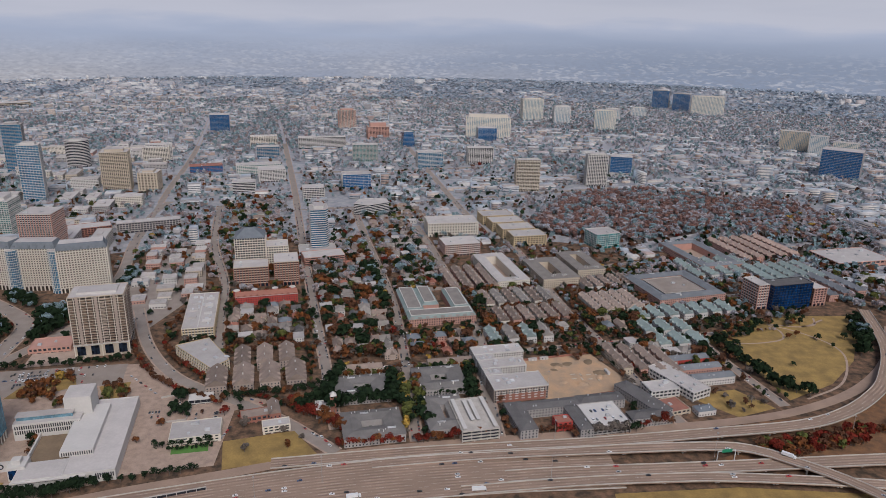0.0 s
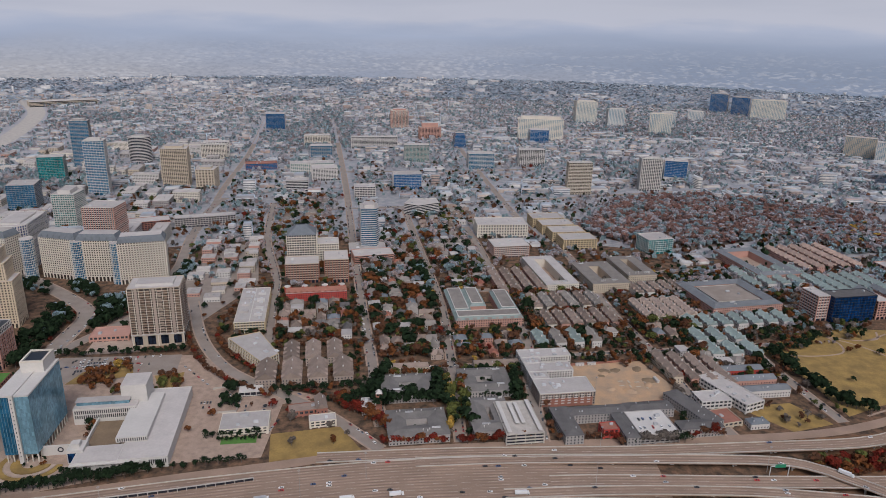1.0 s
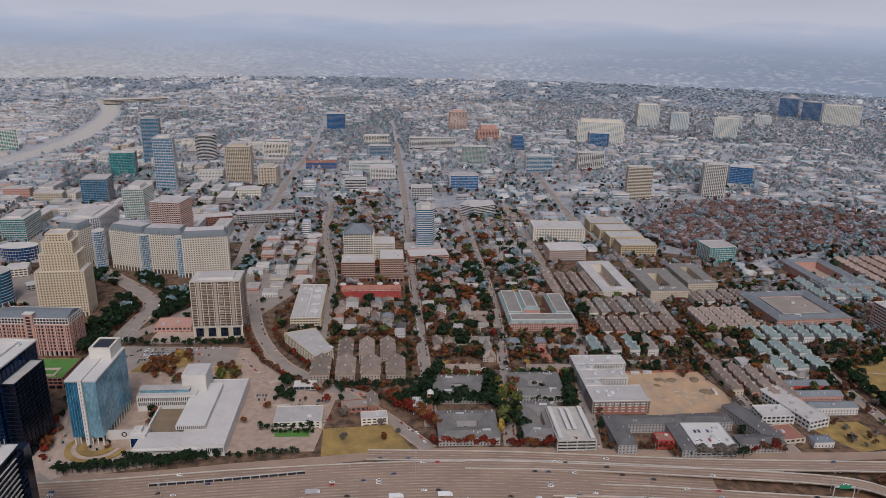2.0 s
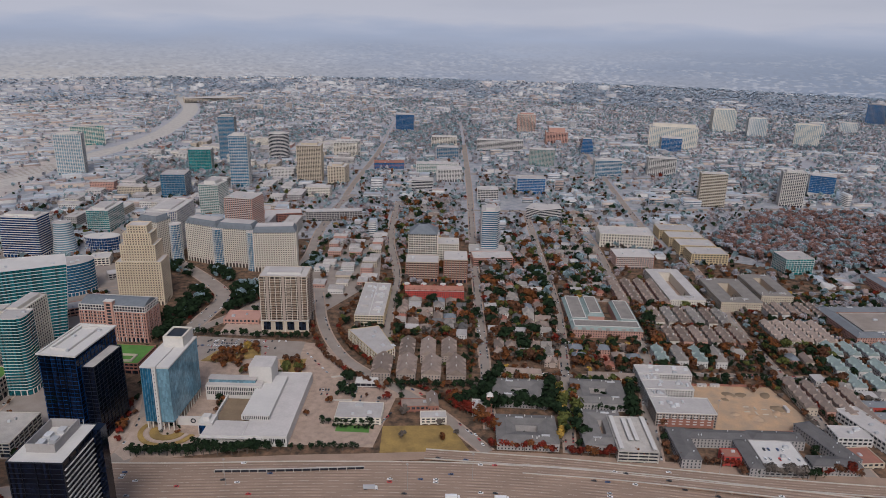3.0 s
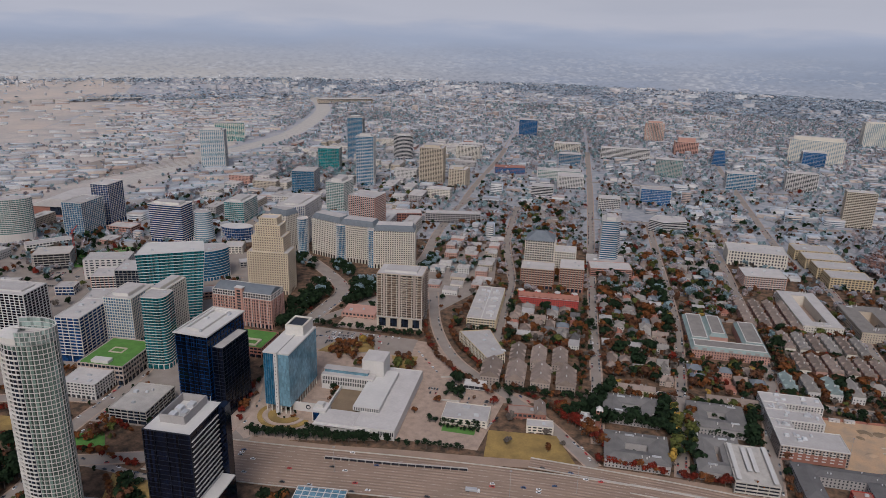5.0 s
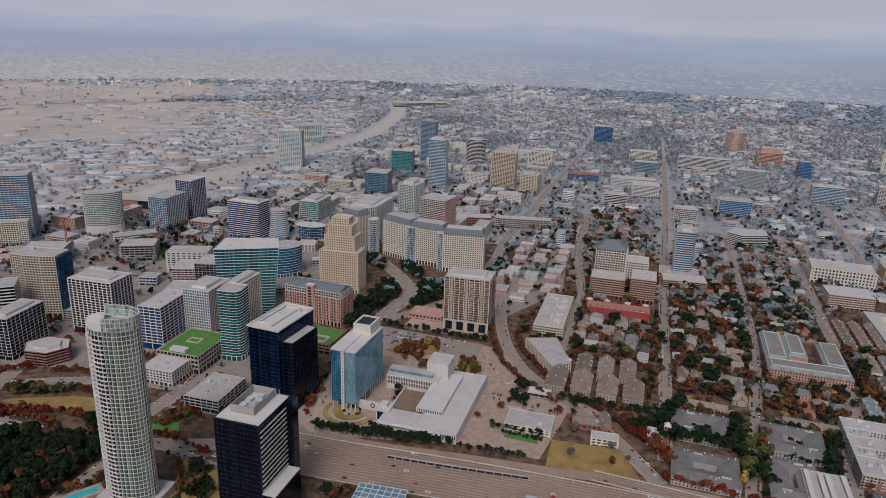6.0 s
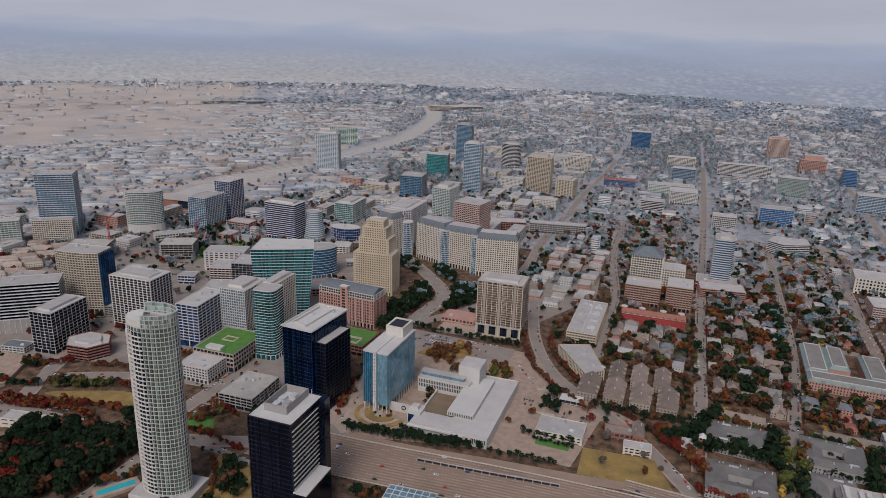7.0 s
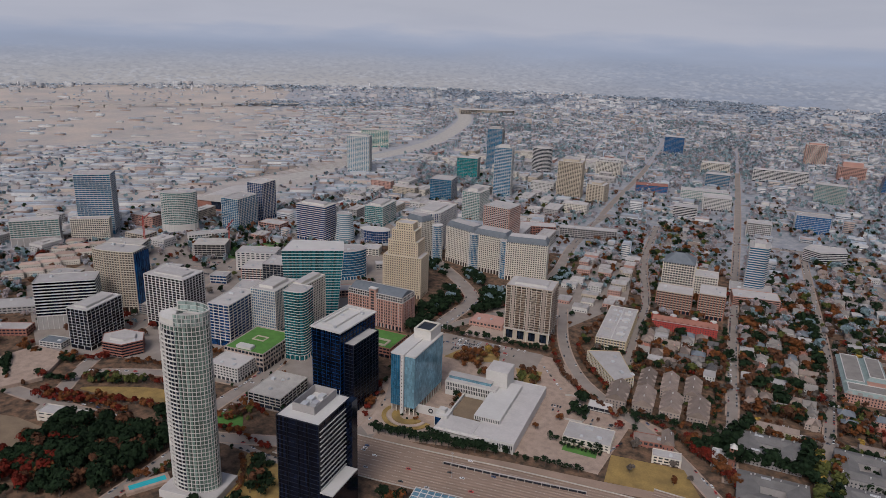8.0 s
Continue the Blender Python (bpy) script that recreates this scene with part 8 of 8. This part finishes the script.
for cname, paint in zip(("white", "black", "silver", "red", "dark blue"), PAINT):
    CARS.append([car_proto(cname, paint), 0])


def put_car(x, y, z, ang, k=None):
    k = rng.choice((0, 0, 0, 1, 1, 1, 2, 2, 3, 4)) if k is None else k
    m = pose(x, y, z, 0, 0, ang)
    if CARS[k][1]:
        copy_thing(CARS[k][0], m)
    else:
        CARS[k][0].matrix_world = m
    CARS[k][1] += 1


for (pts, left, right, nm), n in zip(DECKS, (58, 8, 6, 8, 6)):
    c = smooth(lower(pts))
    lanes = int((left - right) / 3.7)
    for _ in range(n):
        i = rng.randrange(1, len(c) - 2)
        p, q = c[i], c[i + 1]
        dirn = (q - p)[:2] / np.linalg.norm((q - p)[:2])
        o = right + (rng.randrange(lanes) + 0.5) * (left - right) / lanes
        put_car(p[0] - dirn[1] * o, p[1] + dirn[0] * o, p[2] + 0.02, math.degrees(math.atan2(dirn[1], dirn[0])) + (180 if o > 0 else 0))
for row_at in range(3):
    for k in range(13):
        if rng.random() < 0.55:
            put_car(-478 + k * 8.2 - row_at * 4, 648 + k * 2.1 + row_at * 14, 0.12, 104 + rng.uniform(-3, 3))
for x, y, n, step, ang in ((-258, 650, 7, (3.2, 1), 100), (-215, 655, 5, (3.2, 0.8), 100), (-112, 576, 3, (5, -7), 130), (-206, 570, 4, (1, 6), 80), (-520, 812, 5, (2, -8), 110), (-500, 640, 4, (3, -9), 110), (215, 700, 6, (-3, 9), 104), (-150, 780, 8, (-4, 15), 104), (-110, 700, 4, (-4, 16), 104), (-560, 360, 5, (-4, -9), 70), (-575, 420, 6, (-2, 8), 100), (-650, 420, 6, (8, 5), 30), (-470, 668, 11, (7.4, 1.9), 14), (-468, 684, 12, (8, 2.2), 104), (-846, 454, 6, (1.2, 6), 80), (-691, 300, 5, (12, 4), 18), (-780, 390, 5, (3, 9), 70), (-735, 345, 6, (8, 6), 36), (-548, 385, 6, (-3, 11), 105), (-600, 540, 7, (-4, 12), 108), (-505, 690, 8, (-1, 14), 96), (-700, 290, 6, (16, 6), 20), (-300, 650, 6, (-8, 7), 140), (-240, 665, 6, (11, -6), -28), (-990, 540, 6, (3.2, 1.4), 110), (-1040, 820, 9, (6, 2), 110), (-1020, 840, 9, (6, 2), 110), (-1060, 790, 9, (6, 2), 110)):
    for k in range(n):
        put_car(x + step[0] * k, y + step[1] * k, 0.12, ang)


# rows of parked cars along the kerbs, too many to count
PARKED = island_palette("parked_car_paint", [(0.55, 0.55, 0.54), (0.02, 0.02, 0.023), (0.28, 0.29, 0.30), (0.06, 0.07, 0.09), (0.62, 0.62, 0.61), (0.30, 0.03, 0.025), (0.12, 0.12, 0.12)], 0.35)
bodies, cabins = [], []


def parked(x, y, z, ang):
    c, d = math.cos(ang), math.sin(ang)
    for store, low, high, z0, z1 in ((bodies, (-2.2, 2.2, 0.88), (-2.15, 2.1, 0.84), 0.25, 0.85), (cabins, (-1.6, 1.0, 0.8), (-1.1, 0.4, 0.66), 0.85, 1.42)):
        pts = []
        for (a, b, w), h in ((low, z0), (high, z1)):
            pts += [(x + p * c - q * d, y + p * d + q * c, z + h) for p, q in ((a, -w), (b, -w), (b, w), (a, w))]
        store.append(np.array(pts))


for c, width, walks in STREETS:
    for k in range(1, len(c) - 1):
        if np.hypot(*c[k][:2]) < 1500:
            t = (c[k + 1] - c[k])[:2]
            t = t / np.hypot(*t)
            for side in (1, -1):
                for f in (0, 6.2):
                    if rng.random() < (0.42 if width < 12 else 0.12):
                        o = side * (width / 2 - 1.3)
                        parked(c[k][0] - t[1] * o + t[0] * f, c[k][1] + t[0] * o + t[1] * f, 0.16, math.atan2(t[1], t[0]))
for x, y, n, m, ang in ((-268, 622, 6, 2, 14), (-246, 640, 8, 1, 14), (-222, 600, 6, 1, 100), (-440, 830, 12, 2, 14), (-450, 960, 12, 2, 14), (-430, 1040, 10, 2, 14), (-455, 660, 13, 3, 14), (-300, 600, 8, 2, 14), (-250, 600, 5, 2, 14), (-560, 560, 8, 2, 20), (-900, 600, 14, 4, 30), (-960, 640, 12, 3, 30), (-1040, 830, 16, 5, 20), (-780, 560, 8, 2, 20), (-690, 420, 8, 2, 30), (-930, 440, 8, 3, 40), (240, 640, 8, 1, 20), (175, 690, 0, 0, 0), (-100, 1120, 16, 3, 14), (-60, 1330, 20, 4, 14), (-380, 1120, 14, 3, 14), (660, 1060, 18, 4, 14), (-440, 1200, 14, 4, 14)):
    u, v = (math.cos(radians(ang)), math.sin(radians(ang))), (-math.sin(radians(ang)), math.cos(radians(ang)))
    for i in range(n):
        for j in range(m):
            a, b = x + u[0] * i * 3 + v[0] * (j * 9), y + u[1] * i * 3 + v[1] * (j * 9)
            if rng.random() < 0.7 and is_free(a, b, 1):
                parked(a, b, 0.15, radians(ang + 90))
for nm, store, mat, lab in (("parked_cars", bodies, PARKED, "rows of parked cars along the kerbs and in lots"), ("parked_car_windows", cabins, WINDOW, "dark windows of the parked cars")):
    f = (BOX[None] + 8 * np.arange(len(store))[:, None, None]).reshape(-1, 4)
    bulk(nm, np.concatenate(store), f, mat, lab)


def truck(x, y, z, ang, paint, label):
    t = thing("box_truck", x, y, ang, label, "truck", "trucks", z)
    part("box", Shape().box(-6.5, 3.5, -1.25, 1.25, 1.0, 3.8), paint, t)
    part("cab", Shape().prism([(3.9, -1.2), (6.0, -1.2), (6.0, 1.2), (3.9, 1.2)], 0.6, 2.9, True, True, [(3.9, -1.1), (5.5, -1.1), (5.5, 1.1), (3.9, 1.1)]), PAINT[0], t)
    part("chassis", Shape().box(-6.4, 5.8, -0.5, 0.5, 0.5, 1.0), DARKWALL, t)
    for wx in (-5, -3.8, 4.8):
        for wy in (-1.1, 1.1):
            part("wheel", WHEEL, None, t, "", (wx, wy, 0.45), (1.3, 1.5, 1.3))


truck(35, 499, 1.6, 8, PAINT[0], "white articulated box truck on the freeway")
truck(-180, 470, 0.3, 17, PAINT[2], "pale box truck on the freeway")
truck(-110, 478, 0.3, 15, PAINT[0], "white bus-like truck on the freeway")
truck(-70, 488, 0.3, 14, PAINT[0], "white box truck on the freeway")
truck(318, 546, 8.6, -38, PAINT[0], "white box truck on the flyover")


# cars on the white parking roof
for k in range(16):
    a, b = -15 + (k % 8) * 4.2, -9 + (k // 8) * 15
    if rng.random() < 0.7:
        put_car(163 + a * 0.974 - b * 0.225, 611 + a * 0.225 + b * 0.974, 10.36, 103)
# brown hoarding along the lot
for p, q in (((117, 650), (216, 679)), ((96, 741), (178, 763))):
    structure("fence", ribbon([np.array(p, float), np.array(q, float)], 0.15, -0.15, 0.0, 2.6), BRICK, "brown board hoarding round the building lot")
# the building lot: site cabins, earth heaps and stacked formwork
for x, y, ang in ((108, 742, 14), (122, 746, 14), (190, 715, 104)):
    t = thing("site_cabin", x, y, ang, "white site cabin on the graded lot", "cabin", "site cabins")
    part("body", Shape().box(-5, 5, -1.5, 1.5, 0.4, 3.2), WHITE, t)
    part("roof", Shape().box(-5.2, 5.2, -1.7, 1.7, 3.2, 3.4), PALE_ROOF, t)
    part("window", Shape().box(-3, -1.4, -1.56, -1.5, 1.5, 2.5), WINDOW, t)
    part("door", Shape().box(1, 2, -1.56, -1.5, 0.4, 2.5), GREYWALL, t)
for k in range(9):
    x, y = 125 + rng.uniform(0, 70), 672 + rng.uniform(0, 70)
    t = thing("earth_heap", x, y, rng.uniform(0, 360), "loose heap of brown earth on the lot", "heap", "earth heaps")
    w = rng.uniform(4, 9)
    heap = Shape()
    n = 10
    rings = [[(w * f * (1 + rng.uniform(-0.15, 0.15)) * math.cos(2 * math.pi * i / n), w * 0.7 * f * (1 + rng.uniform(-0.15, 0.15)) * math.sin(2 * math.pi * i / n), h) for i in range(n)] for f, h in ((1, 0), (0.65, w * 0.16), (0.2, w * 0.26))]
    heap.add([p for r in rings for p in r], [(n * j + i, n * j + (i + 1) % n, n * j + n + (i + 1) % n, n * j + n + i) for j in range(2) for i in range(n)] + [tuple(range(2 * n, 3 * n))])
    part("earth", heap, DIRT if k % 2 else SANDY, t)
for k in range(8):
    x, y = 150 + (k % 4) * 9, 700 + (k // 4) * 10
    t = thing("formwork_stack", x, y, 14 + 90 * (k % 2), "stack of pale timber formwork boards", "timber stack", "formwork stacks")
    for j in range(4):
        part("board", Shape().box(-3, 3, -0.9 + 0.5 * j, -0.5 + 0.5 * j, 0.1, 0.5), TAN, t)


def mast(x, y, h=26):
    t = thing("light_mast", x, y, 0, "tall pale steel light mast beside the freeway", "lamp", "freeway light masts")
    part("pole", Shape().prism(ellipse(0.5, 0.5, 8), 0, h, True, False, ellipse(0.22, 0.22, 8)), GREYWALL, t)
    part("lamp_ring", Shape().ring(ellipse(2.2, 2.2, 10), ellipse(1.6, 1.6, 10), h - 0.5, h), GREYWALL, t)


for x, y in ((255, 556), (98, 516), (109, 572), (-150, 478), (400, 590), (-300, 440), (116, 668), (-100, 508)):
    mast(x, y)
t = thing("sign_gantry", 262, 548, 100, "green overhead road sign on a steel gantry", "sign")
part("post", Shape().box(-0.3, 0.3, -9, -8.4, 0, 13), STEEL, t)
part("post", Shape().box(-0.3, 0.3, 8.4, 9, 0, 13), STEEL, t)
part("beam", Shape().box(-0.3, 0.3, -9, 9, 12, 13), STEEL, t)
part("sign_panel", Shape().box(-0.5, -0.35, -5, 5, 11, 14.5), material("green_sign", (0.02, 0.20, 0.10), 0.5, vary=0.05), t, "green sign panel")
t = thing("pool_terrace", -497, 268, 70, "turquoise lap pool in a pale terrace", "pool")
part("terrace", Shape().box(-18, 18, -7, 7, 0.05, 3), PAVING, t)
part("water", Shape().box(-15, 15, -3.4, 3.4, 3, 3.1), POOL, t, "turquoise water")
tower("white_pavilion", "white cube pavilion beside a sunken lawn", "pavilion", -668, 270, 25, (20, 16), 9, CREAM, WINDOW, fh=4, sp=0.8, bay=9, pier=3, base=0.5, units=0)
t = thing("park_wall", -652, 296, 25, "pale low garden wall with a sunken strip", "wall")
part("wall", Shape().box(-45, 40, -0.5, 0.5, 0, 2.4), WHITE, t)
t = thing("gridded_canopy", -286, 396, 18, "white gridded canopy roof beside the freeway", "canopy")
s = Shape()
for k in range(8):
    s.box(-21 + k * 6 - 0.3, -21 + k * 6 + 0.3, -12, 12, 8.5, 9)
for k in range(5):
    s.box(-21, 21, -12 + k * 6 - 0.3, -12 + k * 6 + 0.3, 9, 9.4)
part("lattice", s, WHITE, t)
part("roof", Shape().box(-20.5, 20.5, -11.5, 11.5, 8.2, 8.45), GLASS_PALE, t)
part("post_frame", piers(rect(40, 22), 8.2, 10, 0.5), STEEL, t)
